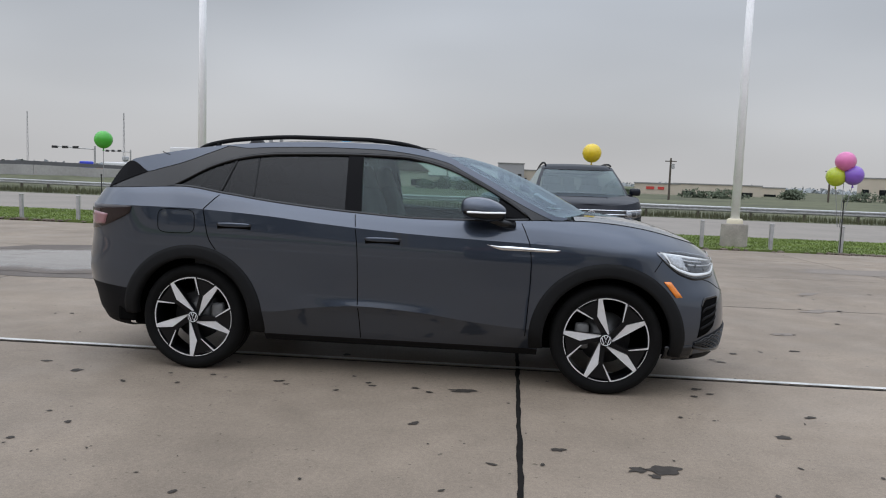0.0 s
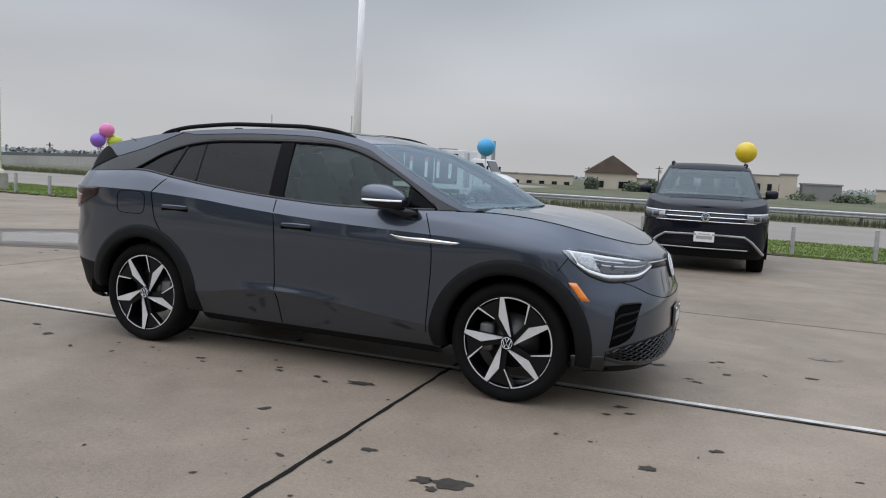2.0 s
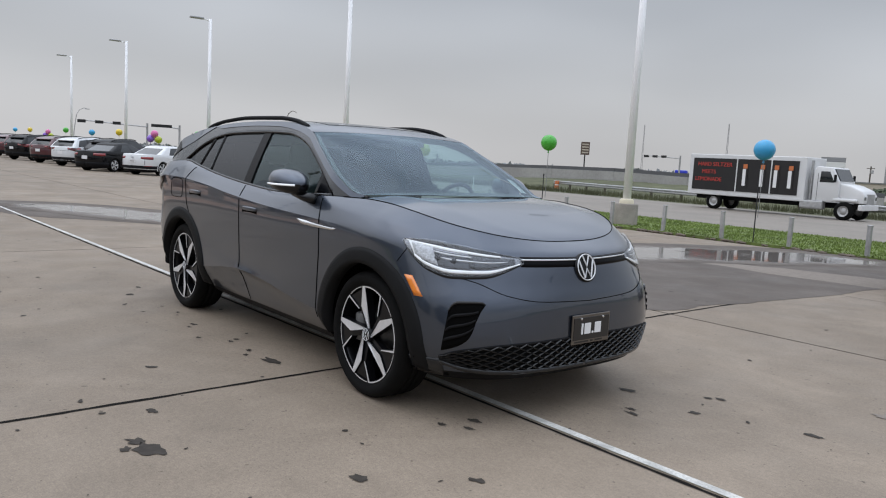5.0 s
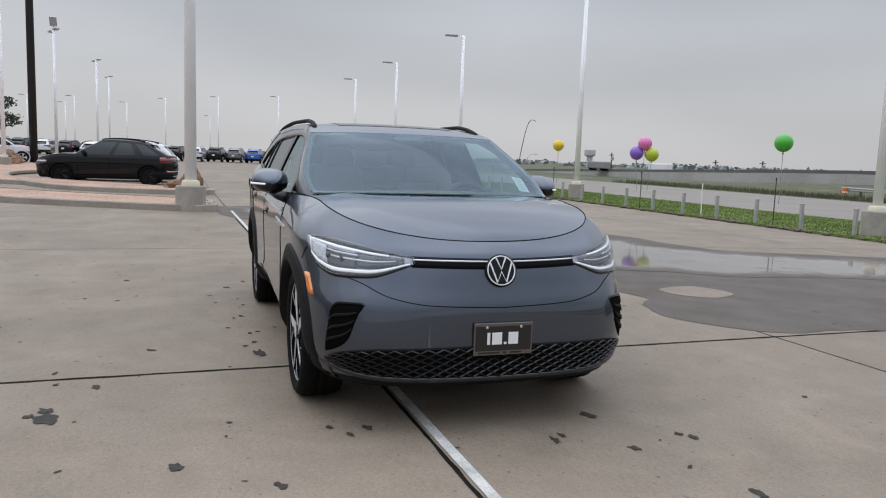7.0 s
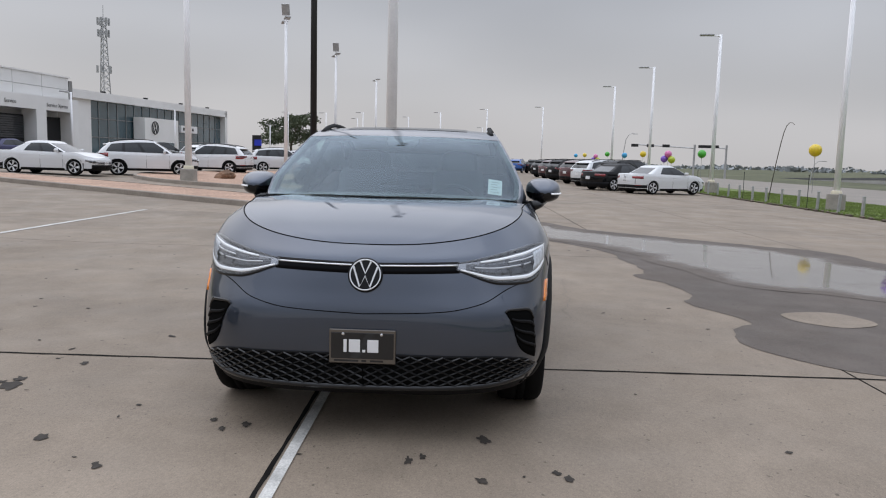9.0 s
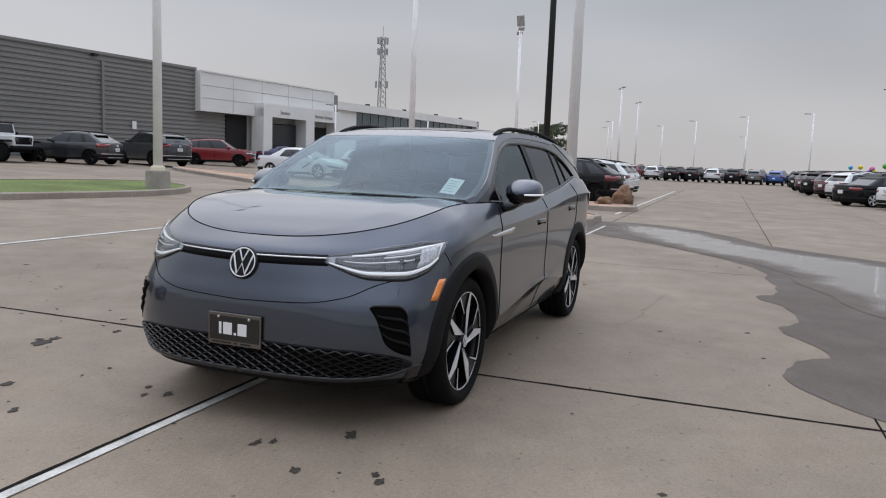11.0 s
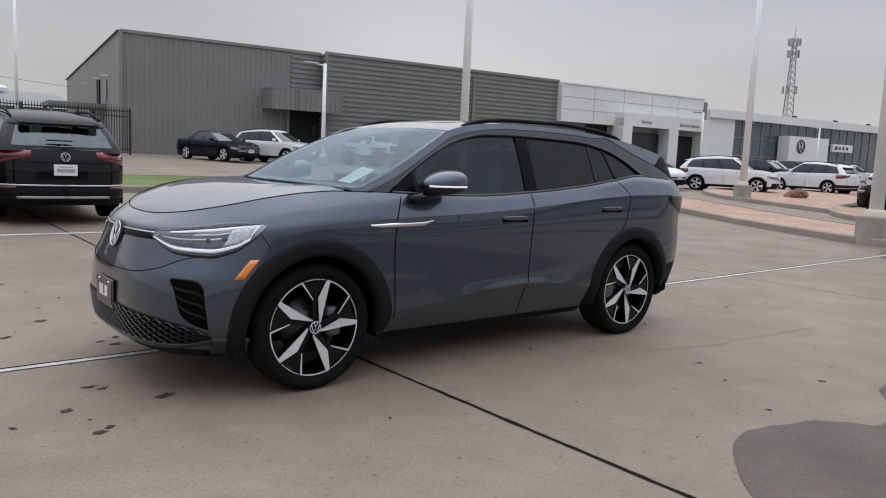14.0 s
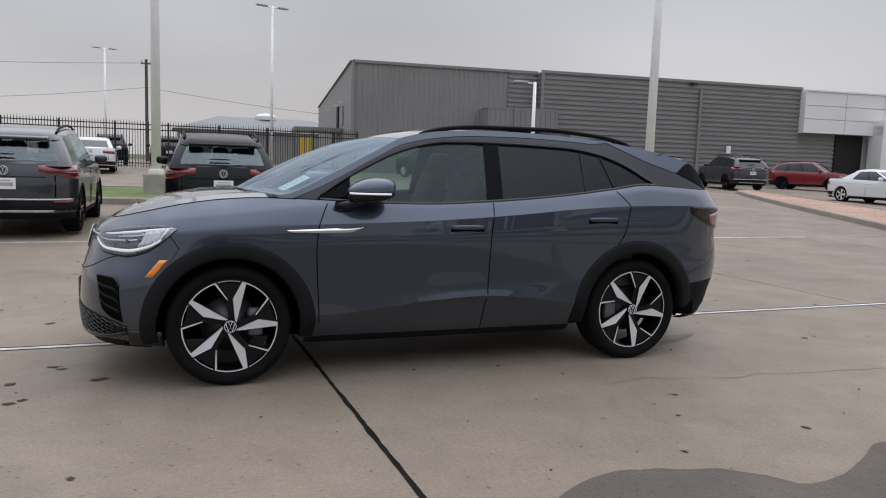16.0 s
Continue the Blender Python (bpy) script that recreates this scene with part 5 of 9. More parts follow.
# stains
def blob(cx, cy, r, sq, turn, rough, n=18):
    out = []
    for i in range(n):
        t = 2 * math.pi * i / n
        k = r * (1 + rough * noise.noise((cx * 3 + 2 * math.cos(t), cy * 3 + 2 * math.sin(t), r)))
        a, b = k * math.cos(t), k * sq * math.sin(t)
        out.append((cx + a * math.cos(turn) - b * math.sin(turn), cy + a * math.sin(turn) + b * math.cos(turn)))
    return out


def stain(cx, cy, r, sq=0.6, turn=0.0, mat="oil", rough=0.9):
    pts = blob(cx, cy, r, sq, turn, rough)
    ob = mesh_object("oil_stain", [(x, y, gz(x, y) + 0.004) for x, y in pts], [tuple(range(len(pts)))], M[mat], None, smooth=False)
    return tagged(ob, "dark oil drip stain on the concrete", "stain", "oil stains", "structure")


for cx, cy, r, sq, tn in ((0.506, -1.013, 0.085, 0.42, 0.1), (1.56, -2.14, 0.085, 0.55, 0.3), (1.43, -2.16, 0.05, 0.6, 0.9), (1.50, -2.23, 0.03, 0.7, 0), (2.03, -0.62, 0.04, 0.6, 0.2), (2.10, -0.72, 0.03, 0.6, 0.2), (1.98, -0.80, 0.028, 0.7, 0.2), (2.12, 0.583, 0.05, 0.55, 0.3), (2.525, 0.948, 0.035, 0.6, 0.2), (2.47, 0.90, 0.028, 0.6, 0.5), (2.35, 0.30, 0.03, 0.6, 0.2), (0.18, -1.03, 0.03, 0.6, 0), (0.28, -1.10, 0.022, 0.8, 0), (-0.10, -1.04, 0.025, 0.6, 0), (-0.72, -1.07, 0.035, 0.5, 0.2), (-0.65, -1.13, 0.02, 0.7, 0), (-1.18, -1.02, 0.025, 0.6, 0), (-2.42, -0.95, 0.035, 0.6, 0), (2.31, -1.52, 0.045, 0.6, 0.3), (2.40, 0.24, 0.04, 0.5, 0.1), (2.59, 0.57, 0.035, 0.6, 0.4), (1.06, -1.97, 0.04, 0.5, 0.2), (3.16, 0.81, 0.05, 0.5, 0.1)):
    stain(cx, cy, r, sq, tn)
for cx, cy, r, sq, tn in ((4.2, 3.1, 0.22, 0.4, 0.4), (3.3, 1.55, 0.12, 0.5, 0.2), (4.6, 4.6, 0.2, 0.4, 0.9), (5.6, 2.3, 0.16, 0.5, 0.2), (5.9, 3.4, 0.12, 0.5, 0.8), (-2.1, 0.4, 0.3, 0.3, 0.2), (7.5, 8.3, 1.6, 0.35, 0.1), (0.5, 8.6, 2.2, 0.35, 0.2)):
    stain(cx, cy, r, sq, tn, "oil_faint")
rnd = random.Random(5)
vs, fs = [], []
for _ in range(900):
    cx, cy = rnd.uniform(-9, 8.5), rnd.choice((rnd.uniform(-5.5, -1.0), rnd.uniform(-6, 6), rnd.uniform(0.6, 5)))
    if cy > 0.9 and cx < 4 and rnd.random() < 0.75:
        continue
    pts = blob(cx, cy, rnd.uniform(0.006, 0.022) * (1.7 if rnd.random() < 0.12 else 1), rnd.uniform(0.4, 0.9), rnd.uniform(0, 3), 0.8, 9)
    b = len(vs)
    vs += [(x, y, gz(x, y) + 0.004) for x, y in pts]
    fs.append(tuple(range(b, b + len(pts))))
tagged(mesh_object("drip_spots", vs, fs, M["oil"], None, smooth=False), "scattered small dark drip spots on concrete", "stains", kind="stuff")
# hairline cracks
for i, (x0, y0, x1, y1) in enumerate(((-3.2, 1.6, -0.9, 1.35), (-4.5, -6.2, -2.5, -3.5), (3.4, -3.0, 4.6, -4.6), (-7.5, 8.8, -3.0, 8.2), (-9.5, 9.6, -2.0, 9.9), (0.6, 6.0, 2.8, 7.4))):
    rr = random.Random(i)
    pts = []
    for k in range(15):
        t = k / 14
        pts.append((x0 + (x1 - x0) * t + rr.uniform(-0.05, 0.05), y0 + (y1 - y0) * t + rr.uniform(-0.05, 0.05)))
    vs = []
    for k, (x, y) in enumerate(pts):
        w = 0.0015 + 0.003 * rr.random()
        vs += [(x, y - w, gz(x, y) + 0.003), (x, y + w, gz(x, y) + 0.003)]
    tagged(mesh_object("crack", vs, [(2 * k, 2 * k + 1, 2 * k + 3, 2 * k + 2) for k in range(14)], M["oil_faint"], None, smooth=False), "hairline crack in the concrete slab", "crack", "cracks", "structure")


# puddle and the damp concrete round it
def drape(bm, lift):
    """Cuts a flat shape into strips and lays it on the ground."""
    for axis, lo, hi, st in ((1, -1.0, 14.0, 0.6), (0, -14.0, 2.0, 1.6)):
        q = lo
        while q < hi:
            no = (0, 1, 0) if axis else (1, 0, 0)
            co = (0, q, 0) if axis else (q, 0, 0)
            bmesh.ops.bisect_plane(bm, geom=bm.verts[:] + bm.edges[:] + bm.faces[:], plane_co=co, plane_no=no)
            q += st
    bmesh.ops.triangulate(bm, faces=bm.faces[:])
    for v in bm.verts:
        v.co.z = gz(v.co.x, v.co.y) + lift


def closed_shape(name, ctrl, lift, mat, label, category, holes=0.05, wob=0.10):
    n = len(ctrl)
    pts = []
    for i in range(n):
        p0, p1, p2, p3 = (Vector((*ctrl[(i + k) % n], 0)) for k in (-1, 0, 1, 2))
        for j in range(10):
            t = j / 10
            q = 0.5 * ((2 * p1) + (p2 - p0) * t + (2 * p0 - 5 * p1 + 4 * p2 - p3) * t * t + (3 * p1 - p0 - 3 * p2 + p3) * t**3)
            w = wob * noise.noise((q.x * 1.7, q.y * 1.7, lift * 50)) + wob * 0.4 * noise.noise((q.x * 6, q.y * 6, 3.0))
            pts.append((q.x + w, q.y + w))
    bm = bmesh.new()
    bm.faces.new([bm.verts.new((x, y, 0)) for x, y in pts])
    drape(bm, lift)
    return solo(name, bm, mat, label, category, kind="structure")


closed_shape("damp_patch", [(-13.4, -0.9), (-11.2, -0.9), (-9.9, -0.5), (-9.0, 0.45), (-7.8, 1.5), (-6.2, 2.5), (-5.0, 2.7), (-3.9, 2.72), (-3.45, 2.5), (-3.05, 2.72), (-2.3, 2.77), (-1.75, 2.65), (-1.1, 2.93), (-0.5, 2.72), (0.05, 2.7), (0.45, 2.95), (0.66, 3.3), (0.72, 4.05), (0.8, 5.2), (0.9, 7.2), (0.7, 9.6), (0.2, 13.0), (-2.6, 13.0), (-3.8, 11.0), (-4.4, 9.2), (-4.7, 8.0), (-5.2, 7.0), (-7.2, 6.5), (-7.8, 5.6), (-8.8, 4.0), (-9.9, 2.8), (-11.1, 2.25), (-12.4, 1.5), (-13.4, 0.3)], 0.0035, M["concrete_damp"], "damp dark concrete round a puddle", "damp patch")
def puddle(ctrl, lift, rim):
    """A sheet of water; its wetness runs from 1 inside to 0 at the rim."""
    n = len(ctrl)
    pts = []
    for i in range(n):
        p0, p1, p2, p3 = (Vector((*ctrl[(i + k) % n], 0)) for k in (-1, 0, 1, 2))
        for j in range(10):
            t = j / 10
            q = 0.5 * ((2 * p1) + (p2 - p0) * t + (2 * p0 - 5 * p1 + 4 * p2 - p3) * t * t + (3 * p1 - p0 - 3 * p2 + p3) * t**3)
            w = 0.15 * noise.noise((q.x * 1.7, q.y * 1.7, lift * 50))
            pts.append(q + Vector((w, w, 0)))
    turn = sum(a.x * b.y - a.y * b.x for a, b in zip(pts, pts[1:] + pts[:1]))
    rings = []
    for d in (-rim, -rim * 0.3, rim * 0.5):
        row = []
        for i, p in enumerate(pts):
            tg = (pts[(i + 2) % len(pts)] - pts[i - 2]).normalized()
            nr = Vector((tg.y, -tg.x, 0)) * (1 if turn > 0 else -1)
            row.append(p + nr * d)
        rings.append(row)
    m_ = len(pts)
    vs = [(p.x, p.y, 0) for row in rings for p in row]
    fs = [(r * m_ + i, r * m_ + (i + 1) % m_, (r + 1) * m_ + (i + 1) % m_, (r + 1) * m_ + i) for r in range(2) for i in range(m_)]
    bm = bmesh.new()
    wet = bm.verts.layers.float.new("wet")
    bv = [bm.verts.new(v) for v in vs]
    for i, v in enumerate(bv):
        v[wet] = (1.0, 0.6, 0.0)[i // m_]
    bm.faces.new(bv[:m_])
    for f_ in fs:
        bm.faces.new([bv[i] for i in f_])
    drape(bm, lift)
    bmesh.ops.recalc_face_normals(bm, faces=bm.faces[:])
    solo("puddle", bm, M["concrete_wet"], "shallow puddle mirroring the grey sky", "puddle", kind="structure")


puddle([(-12.6, -0.3), (-10.8, 0.1), (-8.4, 1.4), (-6.4, 2.9), (-4.6, 3.3), (-3.1, 3.75), (-2.75, 4.5), (-2.4, 5.2), (-2.3, 6.2), (-2.0, 7.6), (-1.2, 9.6), (-0.6, 12.2), (-2.2, 12.4), (-3.2, 10.6), (-3.9, 8.7), (-4.3, 7.5), (-5.2, 6.3), (-7.0, 5.6), (-8.3, 3.8), (-9.6, 2.5), (-11.2, 1.7), (-12.5, 0.8)], 0.007, 0.42)
closed_shape("dry_patch", [(-1.38, 3.45), (-1.05, 3.42), (-0.85, 3.75), (-1.05, 4.15), (-1.5, 3.95)], 0.0065, M["concrete"], "small dry patch of concrete inside the puddle", "dry patch", wob=0.04)

# ---- verge, road, guard rail ----
xs_v = steps((-160, -88, 4), (-88, -8, 20), (-8, 40, 12))


def band(name, y0, y1, lift, mat, label, category, thick=0.10, xs=xs_v):
    vs = []
    for x in xs:
        for y, dz in ((y0(x), -thick), (y0(x), 0), (y0(x) + (y1(x) - y0(x)) * 0.5, 0), (y1(x), 0), (y1(x), -thick)):
            vs.append((x, y, gz(x, y) + lift + dz))
    return tagged(mesh_object(name, vs, grid_faces(len(xs) - 1, 4), mat, None, smooth=False), label, category, kind="structure")


band("verge", lambda x: fence_y(x) - 0.10, lambda x: 19.0, 0.04, M["grass_base"], "mown green grass verge beside the lot", "grass", 0.2)
band("road", lambda x: 19.0, lambda x: 37.5, 0.02, M["road"], "pale concrete frontage road", "road", 0.2)
band("far_verge", lambda x: 37.5, lambda x: 52.0, 0.0, M["field"], "rough grass beyond the road", "grass", 0.2)
HIGH = table([(-260, -3.2), (-163, -0.78), (-113, 0.40), (-84, 1.06), (-62, 1.55), (-52, 1.62), (-20, 0.5)])
BERM = table([(-260, -1.5), (-100, -0.95), (-89, -0.75), (-72, -0.42), (-57, 0.05), (-45, 0.15), (-20, -0.6)])
tagged(mesh_object("highway", [(x, y, HIGH(x) - 0.75) for x in (-260, -160, -100, -52, -22) for y in (70.3, 81, 92)], grid_faces(4, 2), M["road"], None, smooth=False), "raised highway beyond the frontage road", "road", kind="structure")
bx = [-150 + 2.5 * i for i in range(53)]
tagged(mesh_object("berm", [(x, y, gz(x, y) - 0.1 + (BERM(x) + 0.12 * noise.noise((x * 0.3, y, 0)) - gz(x, y) + 0.1) * q) for x in bx for y, q in ((56, 0.0), (62, 0.45), (67, 0.92), (69.9, 1.0))], grid_faces(52, 3), M["field"], None), "low bank of rough olive grass below the highway", "grass", kind="structure")


def blades(name, x0, x1, y0, y1, count, hgt, mat, label, seed=3, dens=None):
    r = random.Random(seed)
    vs, fs = [], []
    while len(fs) < count:
        x = r.uniform(x0, x1)
        y = r.uniform(y0(x), y1(x))
        if dens and r.random() > dens(x, y):
            continue
        h, a, w = hgt * r.uniform(0.5, 1.2), r.uniform(0, 6.28), r.uniform(0.012, 0.028)
        z = gz(x, y) + 0.03
        b = len(vs)
        lx, ly = r.uniform(-0.03, 0.03), r.uniform(-0.03, 0.03)
        vs += [(x - w * math.cos(a), y - w * math.sin(a), z), (x + w * math.cos(a), y + w * math.sin(a), z), (x + lx, y + ly, z + h)]
        fs.append((b, b + 1, b + 2))
    return tagged(mesh_object(name, vs, fs, mat, None, smooth=False), label, "grass", kind="stuff")


blades("verge_grass", -42, 16, lambda x: fence_y(x) - 0.12, lambda x: 18.9, 90000, 0.050, M["grass_blade"], "short green grass blades on the verge")
blades("rough_grass", -60, 45, lambda x: 38.0, lambda x: 42.5, 16000, 0.40, M["field"], "tall rough grass under the guard rail", 8)
# soil edge between lot and grass
bm = bmesh.new()
r = random.Random(11)
for i in range(420):
    x = r.uniform(-40, 14)
    s = r.uniform(0.03, 0.12)
    g = bmesh.ops.create_icosphere(bm, subdivisions=1, radius=s, matrix=Matrix.Translation((x, fence_y(x) - 0.12 + r.uniform(-0.1, 0.12), gz(x, fence_y(x)) + 0.01)) @ Matrix.Diagonal((1, 1, 0.4, 1)))
tagged(part("soil_clods", bm, M["bark"], None), "loose dark soil along the verge edge", "soil", kind="stuff")

# fence posts on the verge
POST_X = [8.38 - 1.62 * i for i in range(-3, 34)]
bm = bmesh.new()
box(bm, (0.085, 0.085, 0.72), (0, 0, 0.30), bevel=0.012)
post0 = new("fence_post")
tagged(post0, "short weathered galvanised steel post beside grass", "post", "posts along the verge")
part("shaft", bm, M["galv"], post0)
bm = bmesh.new()
box(bm, (0.092, 0.092, 0.03), (0, 0, 0.665), bevel=0.008)
part("cap", bm, M["galv"], post0)
post0.matrix_world = pose(POST_X[0], fence_y(POST_X[0]) - 0.02, gz(POST_X[0], 13.1))
rp = random.Random(2)
for x in POST_X[1:]:
    copy_thing(post0, pose(x, fence_y(x) - 0.02, gz(x, fence_y(x)) + rp.uniform(-0.03, 0.02), rp.uniform(-2, 2), rp.uniform(-2, 2), rp.uniform(-6, 6)))

# guard rail
rail = empty("guard_rail", Matrix(), "long galvanised guard rail on short posts", "guard rail")
GR = table([(-44, 50.0), (-26, 43.0), (-12, 40.8), (20, 40.0), (60, 41.5)])
gx = [-43 + 3.0 * i for i in range(33)]
vs = []
for x in gx:
    y = GR(x)
    for dy, dz in ((0.0, 0.42), (-0.06, 0.47), (-0.06, 0.53), (0.0, 0.58), (-0.06, 0.63), (-0.06, 0.69), (0.0, 0.74)):
        vs.append((x, y + dy, gz(x, y) + dz))
mesh_object("rail_beam", vs, grid_faces(len(gx) - 1, 6), M["galv"], rail, smooth=False)
for x in gx[::1]:
    bm = bmesh.new()
    box(bm, (0.12, 0.16, 0.85), (x, GR(x) + 0.10, gz(x, GR(x)) + 0.28))
    part("rail_post", bm, M["wood_pole"], rail)


# ---- light poles ----
def arm_head(bm_arm, bm_head, x, z, ang, reach):
    c, s = math.cos(radians(ang)), math.sin(radians(ang))
    tube(bm_arm, [(0, 0, z), (c * reach, s * reach, z + 0.06)], 0.035, 6)
    rot = Euler((0, 0, radians(ang))).to_matrix()
    box(bm_head, (0.75, 0.34, 0.10), (c * (reach + 0.2), s * (reach + 0.2), z + 0.07), rot, 0.03)


def light_pole(x, y, h, foot=0.6, rad=0.11, arms=(), flood=False, mat="pole_white", label="tall white steel light pole on a concrete footing", foot_r=0.33, group="light poles"):
    p = empty("light_pole", pose(x, y, gz(x, y)), label, "light pole", group)
    if foot > 0:
        bm = bmesh.new()
        lathe_r = lathe(bm, [(-0.3, foot_r), (foot - 0.03, foot_r * 0.985), (foot, foot_r * 0.95)], "Z", 24)
        bm.faces.new(lathe_r[-1])
        part("footing", bm, M["footing"], p, "weathered round concrete footing", True)
        bm = bmesh.new()
        lr = lathe(bm, [(foot, 0.20), (foot + 0.10, 0.19), (foot + 0.13, 0.15)], "Z", 20)
        bm.faces.new(lr[-1])
        part("base_cover", bm, M["footing_cap"], p, "yellowed base cover", True)
    bm = bmesh.new()
    tube(bm, [(0, 0, foot), (0, 0, h)], [rad, rad * 0.72], 12)
    part("shaft", bm, M[mat], p, "", True)
    for ang in arms:
        ba, bh = bmesh.new(), bmesh.new()
        arm_head(ba, bh, 0, h - 0.1, ang, 0.55)
        arm = part("arm", ba, M[mat], p)
        part("lamp_head", bh, M["galv"], arm)
    if flood:
        bm = bmesh.new()
        box(bm, (0.12, 0.45, 0.65), (0.05, 0.0, h + 0.55), Euler((0, radians(20), 0)).to_matrix(), 0.03)
        tube(bm, [(0, 0, h), (0, 0, h + 0.35)], 0.03, 6)
        part("floodlight", bm, M["galv"], p)
    return p


for x in (20.2, 6.1, -7.95, -22.65, -37.4, -52.1, -66.8):
    light_pole(x, 13.9 + 0.012 * min(x + 37, 0), 8.75, 0.62, 0.115, (-95,))
for x, y in ((-98.8, 9.7), (-107.3, 2.2), (-118.0, -5.2), (-136.0, -12.0)):
    light_pole(x, y, 8.9, 0.0, 0.11, (-95,), label="distant white light pole with one arm")
light_pole(-12.05, -1.47, 11.0, 0.55, 0.13, (180, 0))
light_pole(-23.5, -10.7, 11.0, 0.60, 0.13, (180, 0))
light_pole(-11.24, -12.85, 11.0, 0.62, 0.13, (180, 0))
light_pole(1.95, -15.4, 11.0, 0.62, 0.12, (180, 0))
for x, y in ((-38.4, -10.6), (-52.8, -10.35)):
    light_pole(x, y, 9.0, 0.5, 0.11, (20, 200), True, label="white light pole with two lamp heads and a floodlight")
for x, y in ((-73.6, -9.95), (-91.2, -10.55)):
    light_pole(x, y, 9.3, 0.0, 0.11, (20, 200), label="distant white light pole with two lamp heads")
light_pole(-15.9, -29.4, 5.1, 0.45, 0.11, (-10,), label="low white light pole with one flat arm", foot_r=0.28)
for x, y in ((-52.0, -30.8), (-74.0, -31.5), (-106.0, -30.0)):
    light_pole(x, y, 5.2, 0.0, 0.10, (-10,), label="low white light pole with one flat arm")
for x, y in ((-121, -31), (-118, -24), (-132, -21), (-150, 2), (-112, -17)):
    light_pole(x, y, 8.0, 0.0, 0.09, (-95,), label="distant white light pole with one arm")
light_pole(-5.0, -46.5, 10.6, 0.0, 0.11, (20, 200), label="white light pole with two lamp heads behind the fence")
light_pole(7.3, -78, 11.0, 0.0, 0.13, (20, 200), label="distant white light pole with two lamp heads")
fp = empty("flag_pole", pose(-45.3, -10.45, gz(-45.3, -10.45)), "thick tall black steel pole", "pole")
bm = bmesh.new()
tube(bm, [(0, 0, 0), (0, 0, 26)], [0.23, 0.18], 16)
part("shaft", bm, M["pole_black"], fp, "", True)
bm = bmesh.new()
lathe(bm, [(0.0, 0.32), (0.06, 0.32), (0.10, 0.20)], "Z", 20)
part("collar", bm, M["pole_black"], fp)


# ---- planted islands with kerbs ----
def island(name, ctrl, mat, label, h=0.15, fill_drop=0.02):
    """A kerbed island; its kerb is a separate ring of stone round the fill."""
    n = len(ctrl)
    outer = []
    for i in range(n):
        p0, p1, p2, p3 = (Vector((*ctrl[(i + k) % n], 0)) for k in (-1, 0, 1, 2))
        for j in range(8):
            t = j / 8
            outer.append(0.5 * ((2 * p1) + (p2 - p0) * t + (2 * p0 - 5 * p1 + 4 * p2 - p3) * t * t + (3 * p1 - p0 - 3 * p2 + p3) * t**3))
    c = sum(outer, Vector()) / len(outer)
    inner = []
    for i, p in enumerate(outer):
        d = (outer[(i + 1) % len(outer)] - outer[i - 1]).normalized()
        nrm = Vector((-d.y, d.x, 0))
        if nrm.dot(c - p) < 0:
            nrm = -nrm
        inner.append(p + nrm * 0.16)
    isl = empty(name, Matrix(), label, "island", kind="structure")
    m = len(outer)
    vs = []
    for p in outer:
        vs.append((p.x, p.y, gz(p.x, p.y) - 0.05))
    for p in outer:
        vs.append((p.x + (c.x - p.x) * 0.002, p.y + (c.y - p.y) * 0.002, gz(p.x, p.y) + h - 0.02))
    for p, q in zip(outer, inner):
        k = p.lerp(q, 0.18)
        vs.append((k.x, k.y, gz(p.x, p.y) + h))
    for q in inner:
        vs.append((q.x, q.y, gz(q.x, q.y) + h))
    for q in inner:
        vs.append((q.x, q.y, gz(q.x, q.y) + h - 0.10))
    fs = [(r * m + i, r * m + (i + 1) % m, (r + 1) * m + (i + 1) % m, (r + 1) * m + i) for r in range(4) for i in range(m)]
    mesh_object("kerb", vs, fs, M["kerb"], isl, "pale concrete kerb", False)
    bm = bmesh.new()
    bm.faces.new([bm.verts.new((q.x, q.y, gz(q.x, q.y) + h - fill_drop)) for q in inner])
    bmesh.ops.triangulate(bm, faces=bm.faces[:])
    part("fill", bm, mat, isl)
    return isl


# first island: a long strip from the pole towards the south-west, then a second one across the drive
island("planted_island", [(-11.7, -1.35), (-12.7, -0.95), (-14.4, -1.5), (-17.2, -6.0), (-20.6, -12.3), (-23.4, -18.8), (-25.5, -24.0), (-24.0, -23.6), (-20.6, -18.2), (-17.0, -11.8), (-13.6, -5.4)], M["gravel_red"], "narrow kerbed island filled with red gravel")
island("planted_island", [(-18.0, -1.1), (-19.4, -0.9), (-20.3, -2.6), (-21.8, -7.4), (-24.2, -12.4), (-29.0, -15.2), (-37.0, -14.8), (-44.5, -12.6), (-44.0, -10.2), (-36.5, -7.6), (-28.6, -8.4), (-23.2, -7.2), (-20.0, -5.6), (-18.4, -3.2)], M["gravel_red"], "wide kerbed island of red gravel with boulders")
island("grass_island", [(6.5, -13.8), (-2.0, -13.2), (-7.0, -12.3), (-10.6, -12.1), (-12.9, -13.1), (-13.7, -14.9), (-12.3, -16.2), (-6.0, -17.2), (0.0, -17.6), (6.5, -17.6)], M["grass_base"], "kerbed island of mown green grass")
GI0, GI1 = table([(-13, -13.9), (-10.4, -12.5), (-7, -12.6), (-2, -13.5), (6.4, -14.0)]), table([(-13, -15.4), (-9, -16.4), (0, -17.3), (6.4, -17.3)])
blades("island_grass", -13, 6.3, lambda x: GI1(x), lambda x: GI0(x), 42000, 0.06, M["grass_blade"], "short green grass blades on the island", 21)


